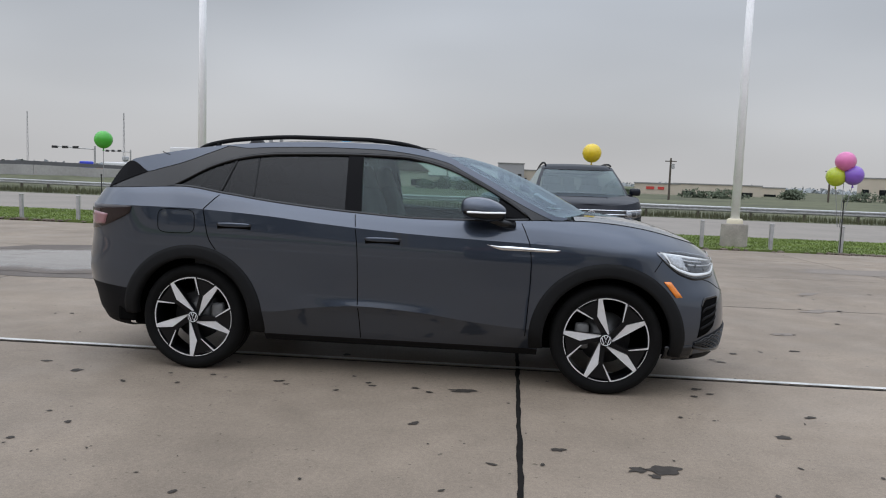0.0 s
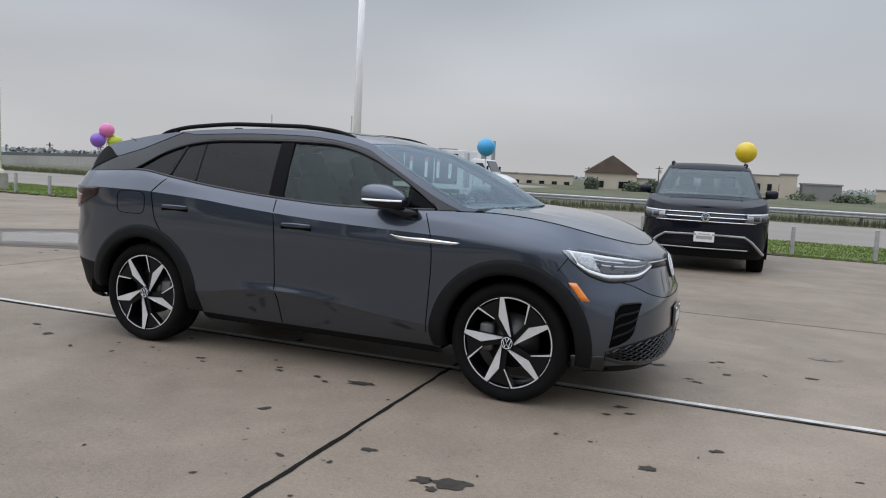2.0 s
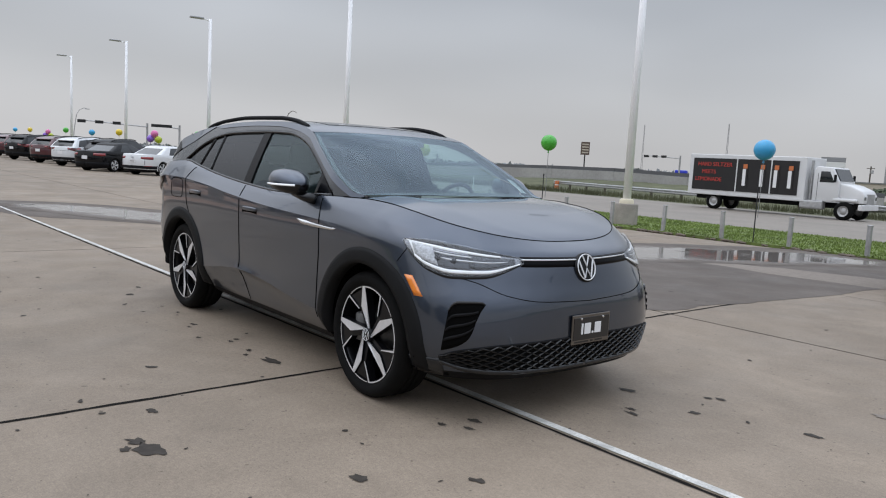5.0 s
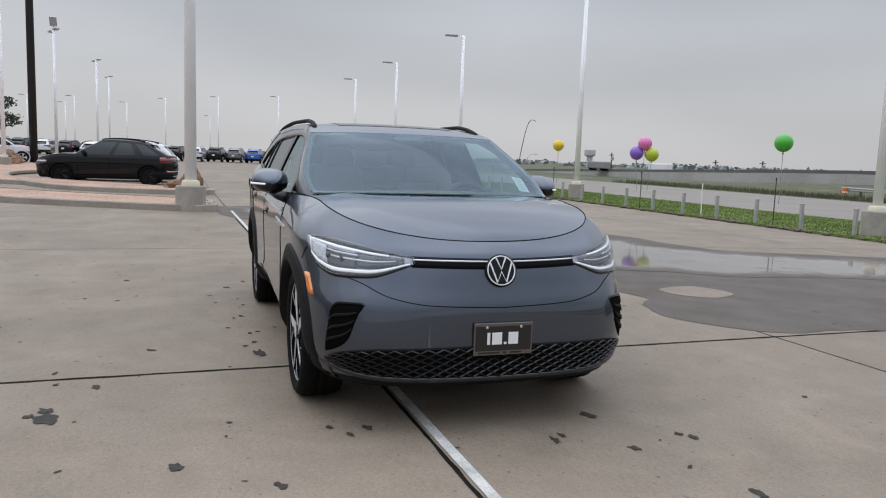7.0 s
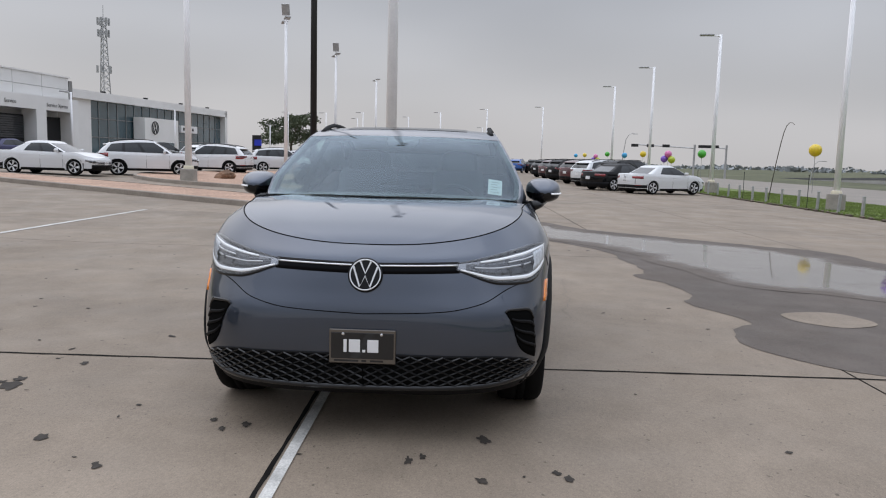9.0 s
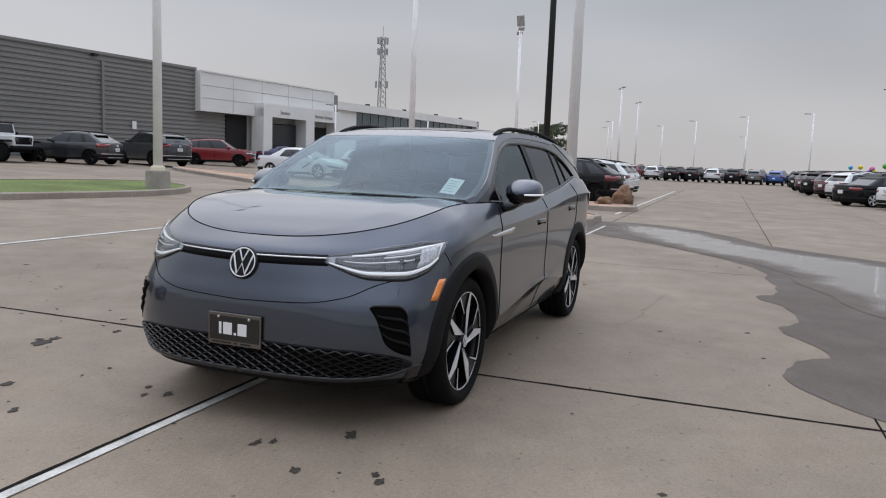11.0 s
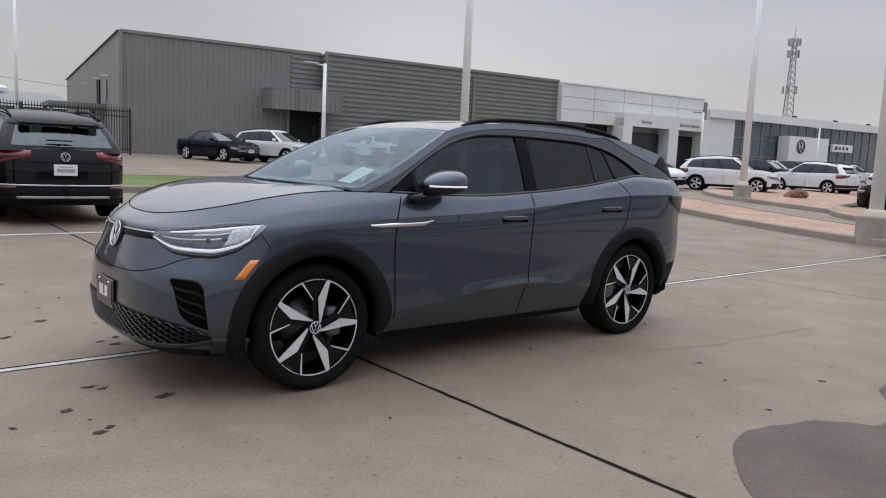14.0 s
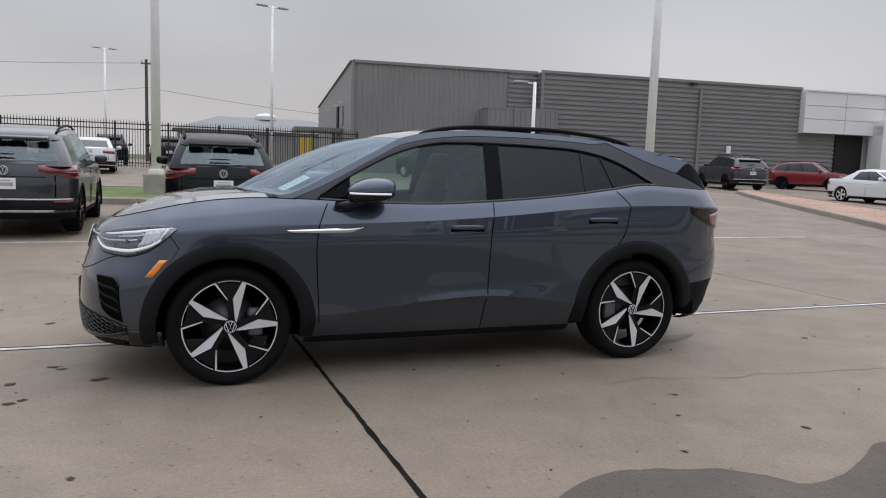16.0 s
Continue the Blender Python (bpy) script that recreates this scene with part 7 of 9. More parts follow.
def parked_car(kind, paint, m, label, group="", trim="silver_matt", cheap=False, roof_mat=None, plate="plate_white", clear=False):
    k = KINDS[kind]
    car = empty("parked_car", m, label, "car", group)
    F, R, W, H, belt, low = k["F"], k["R"], k["W"], k["H"], k["belt"], k["low"]
    top_z = table([(R, k["deck"] - 0.06), (R + 0.25, k["deck"]), (k["rbase"] + 0.25, k["deck"]), (k["cowl"], belt), (k["cowl"] + 0.3, belt + 0.005), (F - 0.35, k["nose"] + 0.05), (F - 0.08, k["nose"] - 0.03), (F, k["nose"] - 0.10)])
    mid = (low + belt) / 2
    outl = [(low, 0.93, -0.10, 0.10), (low + 0.10, 0.975, -0.04, 0.05), (mid - 0.06, 0.99, 0.0, 0.0), (mid + 0.12, 1.0, 0.0, 0.0), (None, 0.985, -0.03, 0.03), (1, 0.945, -0.08, 0.06)]
    nc, ns = (8, 36) if cheap else (14, 64)
    us = [("r", 90 - 90 * i / nc) for i in range(nc)] + [("s", i / ns) for i in range(ns)] + [("f", 90 * i / nc) for i in range(nc + 1)]
    x_f, x_r = F - 0.80, R + 0.70

    def column(typ, t):
        colp = []
        for z, w, df, dr in outl:
            f_, r_, w_ = F + df, R + dr, W * w
            if typ == "s":
                x, y = x_r + (x_f - x_r) * t, w_
            else:
                n = 3.0
                s, c = math.sin(radians(t)), math.cos(radians(t))
                q = (abs(s) ** n + abs(c) ** n) ** (-1 / n)
                x0, tip = (x_f, f_) if typ == "f" else (x_r, r_)
                x, y = x0 + (tip - x0) * q * s, w_ * q * c
            colp.append((x, y, top_z(x) - 0.10 if z is None else top_z(x) if z == 1 else z))
        return colp

    def surf(typ, t, z, off=0.0):
        """A point of the rounded nose or tail at an angle and a height."""
        c = column(typ, t)
        j = max([q for q in range(len(c) - 1) if c[q][2] <= z] or [0])
        u = min(max((z - c[j][2]) / max(c[j + 1][2] - c[j][2], 1e-4), 0), 1)
        p = Vector(c[j]).lerp(Vector(c[j + 1]), u)
        return Vector((p.x + math.sin(radians(t)) * (off if typ == "f" else -off), p.y + math.cos(radians(t)) * off, z))

    def wrap(name, typ, t0, t1, lo, hi, mat, label="", off=0.008, both=True, deep=0.03):
        """A thin shaped piece lying on the nose or tail, between two heights that follow the angle."""
        lo_, hi_ = (lo if callable(lo) else lambda t: lo), (hi if callable(hi) else lambda t: hi)
        for sd in (1, -1):
            slab(name, lambda a, b, c: surf(typ, (t := t0 + (t1 - t0) * a), lo_(t) + (hi_(t) - lo_(t)) * b, off * c - deep * (1 - c)), 10, 2, M[mat], car, label, sd)

    def dense(c):
        out = []
        for p, q in zip(c, c[1:]):
            out += [tuple(Vector(p).lerp(Vector(q), u / 3)) for u in range(3)]
        return out + [c[-1]]

    grid = [dense(column(typ, t)) for typ, t in us]
    nr = len(grid[0])
    rows_paint = range(1, nr)
    vs, fs, fm = [], [], []
    for side in (1, -1):
        b = len(vs)
        for c in grid:
            for p in c:
                vs.append((p[0], p[1] * side, p[2]))
        for i in range(len(grid) - 1):
            for j in range(nr - 1):
                q = (b + i * nr + j, b + (i + 1) * nr + j, b + (i + 1) * nr + j + 1, b + i * nr + j + 1)
                if any(math.hypot(vs[v][0] - wx, vs[v][2] - k["r"]) < k["r"] + 0.02 for v in q for wx in k["wb"]):
                    continue
                fs.append(q[::-1] if side > 0 else q)
                fm.append(0 if j > 2 else 1)
    # top of the body: bonnet and deck
    b = len(vs)
    tops = [c[-1] for c in grid]
    for p in tops:
        for s in range(9):
            v = -1 + s / 4
            crown = 0.03 * (1 - v * v) if p[0] > 0 else 0.02 * (1 - v * v)
            vs.append((p[0], p[1] * v, p[2] + crown))
    for i in range(len(tops) - 1):
        for s in range(8):
            if clear and k["rbase"] + 0.12 < tops[i][0] < k["cowl"] - 0.1 and 0 < s < 7:
                continue
            fs.append((b + i * 9 + s, b + (i + 1) * 9 + s, b + (i + 1) * 9 + s + 1, b + i * 9 + s + 1))
            fm.append(0)
    body = mesh_object("body", vs, fs, None, car, "", True, [M[paint], M["black_plastic"]], fm)
    # cabin: glass between painted pillars, each run of one kind a part of its own
    NS, NC, NE = 20, 5, 10

    def rim(x0, x1, y, z, rad, bow=0.05):
        """A rounded rectangle, from the rear along one side, round the front and back along the other side."""
        half = [(x0 + rad + (x1 - x0 - 2 * rad) * i / NS, y) for i in range(NS + 1)]
        half += [(x1 - rad + rad * math.sin(radians(90 * i / NC)), y - rad + rad * math.cos(radians(90 * i / NC))) for i in range(1, NC + 1)]
        half += [(x1 + bow * (1 - (1 - i / NE) ** 2), (y - rad) * (1 - i / NE)) for i in range(1, NE + 1)]
        back = [(x0 + rad - rad * math.sin(radians(90 * i / NC)), y - rad + rad * math.cos(radians(90 * i / NC))) for i in range(1, NC + 1)]
        back += [(x0 - 0.5 * bow * (1 - (1 - i / NE) ** 2), (y - rad) * (1 - i / NE)) for i in range(1, NE + 1)]
        loop = half + [(px_, -py_) for px_, py_ in half[-2::-1]] + [(px_, -py_) for px_, py_ in back[:-1]] + back[:0:-1] + back[:1]
        return [(px_, py_, z) for px_, py_ in loop]
    rings = []
    RT = (0.0, 0.20, 0.60, 1.0)
    for t in RT:
        bow = 0.05 * math.sin(math.pi * t)
        x1 = k["cowl"] + 0.10 + (k["wtop"] - k["cowl"] - 0.10) * t + bow
        x0 = k["rbase"] + (k["rtop"] - k["rbase"]) * t - bow
        y = W * (0.93 - 0.205 * t) + 0.02 * math.sin(math.pi * t)
        rings.append(rim(x0, x1, y, belt - 0.03 + (H - 0.10 - belt + 0.03) * t, 0.17 - 0.05 * t))
    def fall(x):
        return (0.10 if kind == "sedan" else 0.07) * min(((x - 0.5 * k["wtop"] + 0.25) / 1.25) ** 2, 2.2)

    def arched(pts, share):
        """Lets the roof line fall towards both ends."""
        return [(p[0], p[1], p[2] - share * fall(p[0])) for p in pts]
    rings = [arched(rg, t) for rg, t in zip(rings, RT)]
    n = len(rings[0])
    vv = [p for rg in rings for p in rg]
    dsh = 0.30 if kind == "sedan" else 0.10

    def kind_of(i):
        """0 glass, otherwise the number of a pillar."""
        p, q = rings[1][i], rings[1][(i + 1) % n]
        x, y = (p[0] + q[0]) / 2, (p[1] + q[1]) / 2
        x0, x1, ym = min(v[0] for v in rings[1]), max(v[0] for v in rings[1]), max(v[1] for v in rings[1])
        u, v = (x - x0) / (x1 - x0), abs(y) / ym
        side = 10 if y > 0 else 20
        if v > 0.99:
            return side + 1 if u < dsh else side + 2 if 0.30 < u < 0.345 and kind != "sedan" else side + 3 if 0.575 < u < 0.62 else side + 4 if u > 0.93 else 0
        if u < 0.5:
            return side + 1 if v > 0.80 else 0
        return side + 4 if v > 0.91 else 0
    kinds = [kind_of(i) for i in range(n)]
    behind = [kinds[i] == 0 and abs(rings[1][i][1]) < W * 0.80 and rings[1][i][0] < 0 for i in range(n)]
    for kd_ in sorted(set(kinds) | ({18} if kind != "sedan" else set())):
        ff = [(r_ * n + i, r_ * n + (i + 1) % n, (r_ + 1) * n + (i + 1) % n, (r_ + 1) * n + i) for r_ in range(3) for i in range(n) if (18 if behind[i] and r_ == 0 and kind != "sedan" else kinds[i]) == kd_]
        pv, pf, _ = used_only(vv, ff)
        if kd_ == 0:
            mesh_object("window_glass", pv, pf, M["glass_parked" if clear else "car_glass"], car, "clear window glass" if clear else "dark window glass")
        else:
            mesh_object("pillar" if kd_ != 18 else "tailgate_edge", pv, pf, M["black_gloss" if kd_ % 10 in (2, 3) else paint], car)
    rr = [rim(k["rtop"] - 0.05, k["wtop"] + 0.04, W * 0.735, H - 0.115, 0.13), rim(k["rtop"] - 0.01, k["wtop"] - 0.02, W * 0.70, H - 0.06, 0.16), rim(k["rtop"] + 0.12, k["wtop"] - 0.16, W * 0.60, H - 0.02, 0.2), rim(k["rtop"] + 0.5, k["wtop"] - 0.6, W * 0.25, H, 0.1)]
    vv = [p for rg in rr for p in arched(rg, 1.0)]
    ff = [(r_ * n + i, r_ * n + (i + 1) % n, (r_ + 1) * n + (i + 1) % n, (r_ + 1) * n + i) for r_ in range(3) for i in range(n)] + [tuple(range(3 * n, 4 * n))]
    mesh_object("roof", vv, ff, M[roof_mat or paint], car)
    for sd in (1, -1):
        # mirrors
        bm = bmesh.new()
        box(bm, (0.12, 0.21, 0.145), (k["cowl"] - 0.32, (W + 0.085) * sd, belt + 0.08), bevel=0.045)
        box(bm, (0.05, 0.10, 0.035), (k["cowl"] - 0.32, (W - 0.01) * sd, belt + 0.015), bevel=0.01)
        part("mirror", bm, M[paint if not cheap else "black_gloss"], car, "", True)
        if k["rails"]:
            bm = bmesh.new()
            x0, x1 = k["rtop"] + 0.15, k["wtop"] - 0.1
            tube(bm, [(x0 + (x1 - x0) * t, W * 0.66 * sd, H - 0.03 - fall(x0 + (x1 - x0) * t) + 0.045 * math.sin(math.pi * t) ** 0.4) for t in [i / 10 for i in range(11)]], 0.02, 6)
            part("roof_rail", bm, M["black_plastic"], car)
        # wheels and arches
        for wx in k["wb"]:
            rad = k["r"]
            w = new("wheel")
            w.parent = car
            w.matrix_local = Matrix.Translation((wx, (W - 0.14) * sd, rad))
            bm = bmesh.new()
            lathe(bm, [(-0.12, rad * 0.72), (-0.12, rad * 0.94), (-0.08, rad), (0.08, rad), (0.115, rad * 0.94), (0.118, rad * 0.80), (0.10, rad * 0.70)] if sd > 0 else [(0.12, rad * 0.72), (0.12, rad * 0.94), (0.08, rad), (-0.08, rad), (-0.115, rad * 0.94), (-0.118, rad * 0.80), (-0.10, rad * 0.70)], "Y", 28)
            part("tyre", bm, M["rubber"], w, "", True)
            bm = bmesh.new()
            lr = lathe(bm, [(0.10 * sd, rad * 0.71), (0.06 * sd, rad * 0.66), (0.05 * sd, 0.05)], "Y", 28)
            bm.faces.new(lr[-1])
            part("rim", bm, M["rim_black"], w)
            bm = bmesh.new()
            for s in range(5):
                a = 2 * math.pi * s / 5
                for off in (-0.13, 0.13):
                    tube(bm, [(rad * 0.1 * math.cos(a), 0.095 * sd, rad * 0.1 * math.sin(a)), (rad * 0.69 * math.cos(a + off), 0.10 * sd, rad * 0.69 * math.sin(a + off))], 0.022, 5)
            lathe(bm, [(0.10 * sd, rad * 0.66), (0.112 * sd, rad * 0.69), (0.10 * sd, rad * 0.72)], "Y", 28)
            part("spokes", bm, M["rim_black" if trim == "dark" else "rim_silver"], w)
            bm = bmesh.new()
            rg = [[bm.verts.new((wx + q * math.cos(radians(-18 + 216 * i / 24)), (W * 0.99 + 0.008 - dy) * sd, rad + q * math.sin(radians(-18 + 216 * i / 24)))) for i in range(25)] for q, dy in ((rad + 0.02, 0.0), (rad + 0.07, 0.0), (rad + 0.03, 0.26), (0.05, 0.26))]
            for a_, b_ in ((1, 0), (0, 2), (2, 3)):
                for i in range(24):
                    bm.faces.new((rg[a_][i], rg[a_][i + 1], rg[b_][i + 1], rg[b_][i]))
            part("wheel_arch", bm, M[paint if kind == "sedan" or cheap else "black_plastic"], car)
    # front and back details
    nz, dk = k["nose"], k["deck"]
    ramp = lambda t, a0, a1: min(max((t - a0) / (a1 - a0), 0), 1)
    wrap("headlamp", "f", 24, 57, lambda t: nz - 0.15 - 0.08 * ramp(t, 26, 44), lambda t: nz - 0.075 - 0.02 * ramp(t, 26, 55), "lamp_dark" if cheap else "lamp_silver", "clear headlamp", off=0.004)
    wrap("light_strip", "f", 28, 54, lambda t: nz - 0.10 - 0.02 * ramp(t, 26, 55), lambda t: nz - 0.08 - 0.02 * ramp(t, 26, 55), "badge_white", off=0.009)
    for t0 in (34, 43):
        wrap("lamp_shade", "f", t0, t0 + 6, lambda t: nz - 0.205, lambda t: nz - 0.13, "lamp_dark", off=0.008)
    wrap("grille", "f", 55, 90, nz - 0.27, nz - 0.10, "black_gloss", off=0.006)
    wrap("lower_grille", "f", 40, 90, low + 0.10, low + 0.26, "black_plastic", off=0.006)
    if not cheap:
        for dz in (-0.105, -0.175, -0.245):
            wrap("grille_bar", "f", 47 if dz < -0.2 else 55, 90, nz + dz - 0.006, nz + dz + 0.007, trim if trim != "dark" else "black_gloss", off=0.014)
    if kind == "sedan":
        wrap("tail_lamp", "r", 24, 62, lambda t: dk - 0.24 + 0.02 * ramp(t, 40, 62), lambda t: dk - 0.11, "red_lens", "red tail lamp")
    else:
        wrap("tail_lamp", "r", 12, 63, lambda t: dk - 0.25 + 0.10 * ramp(t, 36, 63), lambda t: dk - 0.05 - 0.01 * ramp(t, 36, 63), "red_lens", "red tail lamp")
        wrap("lamp_band", "r", 16, 58, lambda t: dk - 0.185 + 0.03 * ramp(t, 36, 58), lambda t: dk - 0.155 + 0.03 * ramp(t, 36, 58), "tail_dark", off=0.012)
        wrap("gate_seam", "r", 58, 90, lambda t: dk - 0.235, lambda t: dk - 0.225, "seam", off=0.004)
    wrap("rear_bumper", "r", 0, 90, low + 0.02, low + 0.27, "black_plastic", "black lower bumper", off=0.006)
    if not cheap:
        wrap("bumper_strip", "r", 30, 90, low + 0.285, low + 0.305, "silver_matt", off=0.010)
        wrap("bumper_reflector", "r", 30, 52, low + 0.30 - 0.055, low + 0.275, "red_lens", off=0.012)
        wrap("skid_trim", "r", 52, 90, low + 0.10, low + 0.135, "galv", off=0.012)
        wrap("hatch_seam", "r", 50, 51.2, low + 0.32, dk - 0.21, "seam", off=0.003)
    for x, z in ((F + 0.0, low + 0.33), (R - 0.004, dk - 0.33)):
        bm = bmesh.new()
        box(bm, (0.03, 0.31, 0.16), (x, 0, z), bevel=0.006)
        pl = part("number_plate", bm, M[plate], car, "plain pale plate")
        if not cheap:
            for dz, w, h in ((0.045, 0.18, 0.014), (-0.008, 0.24, 0.05)):
                bm = bmesh.new()
                box(bm, (0.036, w, h), (x, 0, z + dz))
                part("plate_bar", bm, M["galv"], pl)
    if clear:
        for sx, sy in ((0.15, 0.38), (0.15, -0.38), (-0.85, 0.42), (-0.85, 0.0), (-0.85, -0.42)):
            st = new("car_seat")
            st.parent = car
            bm = bmesh.new()
            box(bm, (0.14, 0.46 if sx > 0 else 0.40, 0.60), (sx - 0.3, sy, belt - 0.12), Euler((0, radians(-14), 0)).to_matrix(), 0.05, (1, 0.85))
            part("backrest", bm, M["seat"], st, "", True)
            bm = bmesh.new()
            box(bm, (0.10, 0.26, 0.20), (sx - 0.41, sy, belt + 0.24), Euler((0, radians(-14), 0)).to_matrix(), 0.05)
            part("headrest", bm, M["seat"], st, "", True)
        bm = bmesh.new()
        box(bm, (0.5, W * 1.5, 0.22), (k["cowl"] - 0.35, 0, belt - 0.06), bevel=0.07)
        part("dashboard", bm, M["interior"], car, "", True)
        bm = bmesh.new()
        box(bm, (k["cowl"] - k["rbase"] - 0.3, W * 1.6, 0.05), ((k["cowl"] + k["rbase"]) / 2, 0, 0.55))
        part("cabin_floor", bm, M["interior"], car)
        bm = bmesh.new()
        box(bm, (k["wtop"] - k["rtop"] - 0.9, W * 1.25, 0.03), ((k["wtop"] + k["rtop"]) / 2, 0, H - 0.16), bevel=0.012)
        part("headlining", bm, M["headliner"], car)
    if not cheap:
        for x, z, d in ((F + 0.012, nz - 0.175, 1), (R - 0.012, dk - 0.14, -1)):
            bm = bmesh.new()
            lathe(bm, [(-0.03 * d, 0.066), (0.012 * d, 0.064), (0.012 * d, 0.055), (0.0, 0.054)], "X", 24, (x, 0, z))
            badge = part("round_badge", bm, M["silver_matt"], car)
            for strokes in (((-0.022, 0.052), (0.0, 0.004), (0.022, 0.052)), ((-0.048, 0.032), (-0.021, -0.05), (0.0, -0.006), (0.021, -0.05), (0.048, 0.032))):
                bm = bmesh.new()
                tube(bm, [(x + 0.008 * d, py_, z + pz_) for py_, pz_ in strokes], 0.005, 5)
                part("badge_stroke", bm, M["silver_matt"], badge)
    if kind != "sedan":
        bm = bmesh.new()
        box(bm, (0.025, 0.34, 0.02), (k["rbase"] + 0.035, 0.05, belt + 0.13), bevel=0.01)
        part("rear_wiper", bm, M["black_plastic"], car)
        bm = bmesh.new()
        box(bm, (0.24, W * 1.16, 0.045), (k["rtop"] - 0.06, 0, H - 0.095 - fall(k["rtop"])), Euler((0, radians(-8), 0)).to_matrix(), 0.018)
        part("roof_spoiler", bm, M[paint], car)
    bm = bmesh.new()
    box(bm, (F - R - 0.9, W * 1.35, 0.14), ((F + R) / 2, 0, low + 0.05), bevel=0.03)
    part("underbody", bm, M["seam"], car)
    for sd in (1, -1):
        for hx in (0.02, -0.95):
            bm = bmesh.new()
            box(bm, (0.20, 0.03, 0.03), (hx, W * 0.985 * sd, belt - 0.13), bevel=0.01)
            part("door_handle", bm, M[paint], car)
        for gx_ in (k["cowl"] - 0.10, -0.12):
            bm = bmesh.new()
            tube(bm, [(gx_, W * 0.985 * sd, belt - 0.10), (gx_, W * 1.002 * sd, mid), (gx_, W * 0.985 * sd, low + 0.12)], 0.005, 4)
            part("door_gap", bm, M["seam"], car)
    return car


def at(x, y, turn):
    return pose(x, y, gz(x, y) + 0.004, 0, 0, turn)


# the dark crossover facing the lot, with satin trim on its bumper
atl = parked_car("big", "car_navy", at(1.82, 9.98, -86.5), "dark navy seven-seat crossover with bright grille bars parked by grass", trim="chrome", clear=True)
k = KINDS["big"]
for sd in (1, -1):
    bm = bmesh.new()
    tube(bm, [(k["F"] - 0.20, 0.90 * sd, 0.36), (k["F"] - 0.10, 0.72 * sd, 0.55), (k["F"] - 0.03, 0.60 * sd, 0.63), (k["F"] + 0.01, 0.12 * sd, 0.64)], [0.026, 0.024, 0.022, 0.018], 6, squash=0.8)
    part("bumper_trim", bm, M["galv"], atl, "satin silver bumper trim")
bm = bmesh.new()
tube(bm, [(k["F"] - 0.06, 0.66, 0.42), (k["F"] + 0.005, 0, 0.42), (k["F"] - 0.06, -0.66, 0.42)], 0.009, 6)
part("bumper_trim", bm, M["galv"], atl)

parked_car("suv", "car_black", at(0.80, -9.75, -91), "black compact crossover seen from behind with red tail lamps", trim="dark", clear=True)
parked_car("suv", "car_graphite", at(3.86, -9.15, -91), "graphite grey crossover seen from behind with red tail lamps", trim="dark", clear=True)
parked_car("sleek", "car_black", at(-23.85, -4.25, -93), "black crossover with roof bars parked on the lot", trim="dark")
parked_car("suv", "car_white", at(-27.0, -4.3, -93), "white crossover parked in a row", "row behind the island")
parked_car("suv", "car_white", at(-30.2, -4.5, -93), "white crossover parked in a row", "row behind the island")
parked_car("sedan", "car_white", at(-26.5, -17.75, 88), "white saloon car driving lane beside gravel")
parked_car("suv", "car_white", at(-29.8, -15.0, 112), "white crossover parked past the gravel island")
parked_car("suv", "car_white", at(-37.4, -14.6, -95), "white crossover seen from behind with red lamps")
parked_car("suv", "car_white", at(-45.4, -12.6, 110), "white hatchback parked on the lot", cheap=True)
parked_car("suv", "car_white", at(-51.5, -20.0, 160), "white crossover parked on the lot", cheap=True)
for i, (x, y, c) in enumerate(((-48, -23, "black"), (-53, -25, "silver"), (-58, -26, "black"), (-45.5, -31.5, "violet"), (-64, -24, "white"), (-62, -8.5, "white"))):
    parked_car("suv" if i != 3 else "sedan", "car_" + c, at(x, y, 100 + 13 * i), f"{c if c != 'violet' else 'deep blue'} car parked near the showroom", cheap=True)
parked_car("sedan", "car_navy", at(-11.3, -31.6, 108), "dark navy coupe parked by the workshop")
parked_car("suv", "car_white", at(-14.2, -31.3, 116), "white crossover parked by the workshop")
parked_car("sleek", "car_graphite", at(-23.1, -29.0, -78), "graphite coupe crossover parked by the workshop", trim="dark")
parked_car("big", "car_graphite", at(-27.4, -28.0, -106), "dark grey seven-seat crossover parked by the workshop", trim="dark")
parked_car("suv", "car_red", at(-33.9, -28.7, 118), "dark red crossover parked by the workshop", trim="dark")
parked_car("sedan", "car_white", at(4.6, -30.0, -88), "white saloon car parked by the fence")
parked_car("suv", "car_black", at(1.6, -40.0, -88), "black crossover parked behind the fence", cheap=True)
parked_car("suv", "car_grey", at(-1.8, -41.0, -88), "grey car parked behind the fence", cheap=True)
parked_car("suv", "car_navy", at(4.6, -41.0, -88), "dark car parked behind the fence", cheap=True)
parked_car("suv", "car_white", at(8.5, -41.0, -88), "white car parked behind the fence", cheap=True)
# row along the verge
parked_car("sedan", "car_white", at(-32.8, 10.0, 120), "white saloon car parked with its nose to the verge", "row along the verge")
for x, y, c, kd in ((-35.6, 8.5, "black", "sedan"), (-38.6, 9.6, "black", "suv"), (-41.3, 8.6, "white", "suv"), (-45.8, 8.4, "maroon", "suv"), (-51.4, 8.0, "black", "suv"), (-57.5, 8.0, "maroon", "suv"), (-64.4, 7.9, "black", "suv")):
    parked_car(kd, "car_" + c, at(x, y, 124), f"{c} car in the row along the verge", "row along the verge", cheap=True)
for i, c in enumerate(("black", "blue", "grey", "black", "white", "black", "black", "white", "red", "black", "black", "white", "black", "silver", "black")):
    parked_car("suv", "car_" + c, at(-88.0 + 0.2 * i, 8.1 - 2.2 * i, 165), f"{c} car in the distant row across the lot", "distant row", cheap=True)


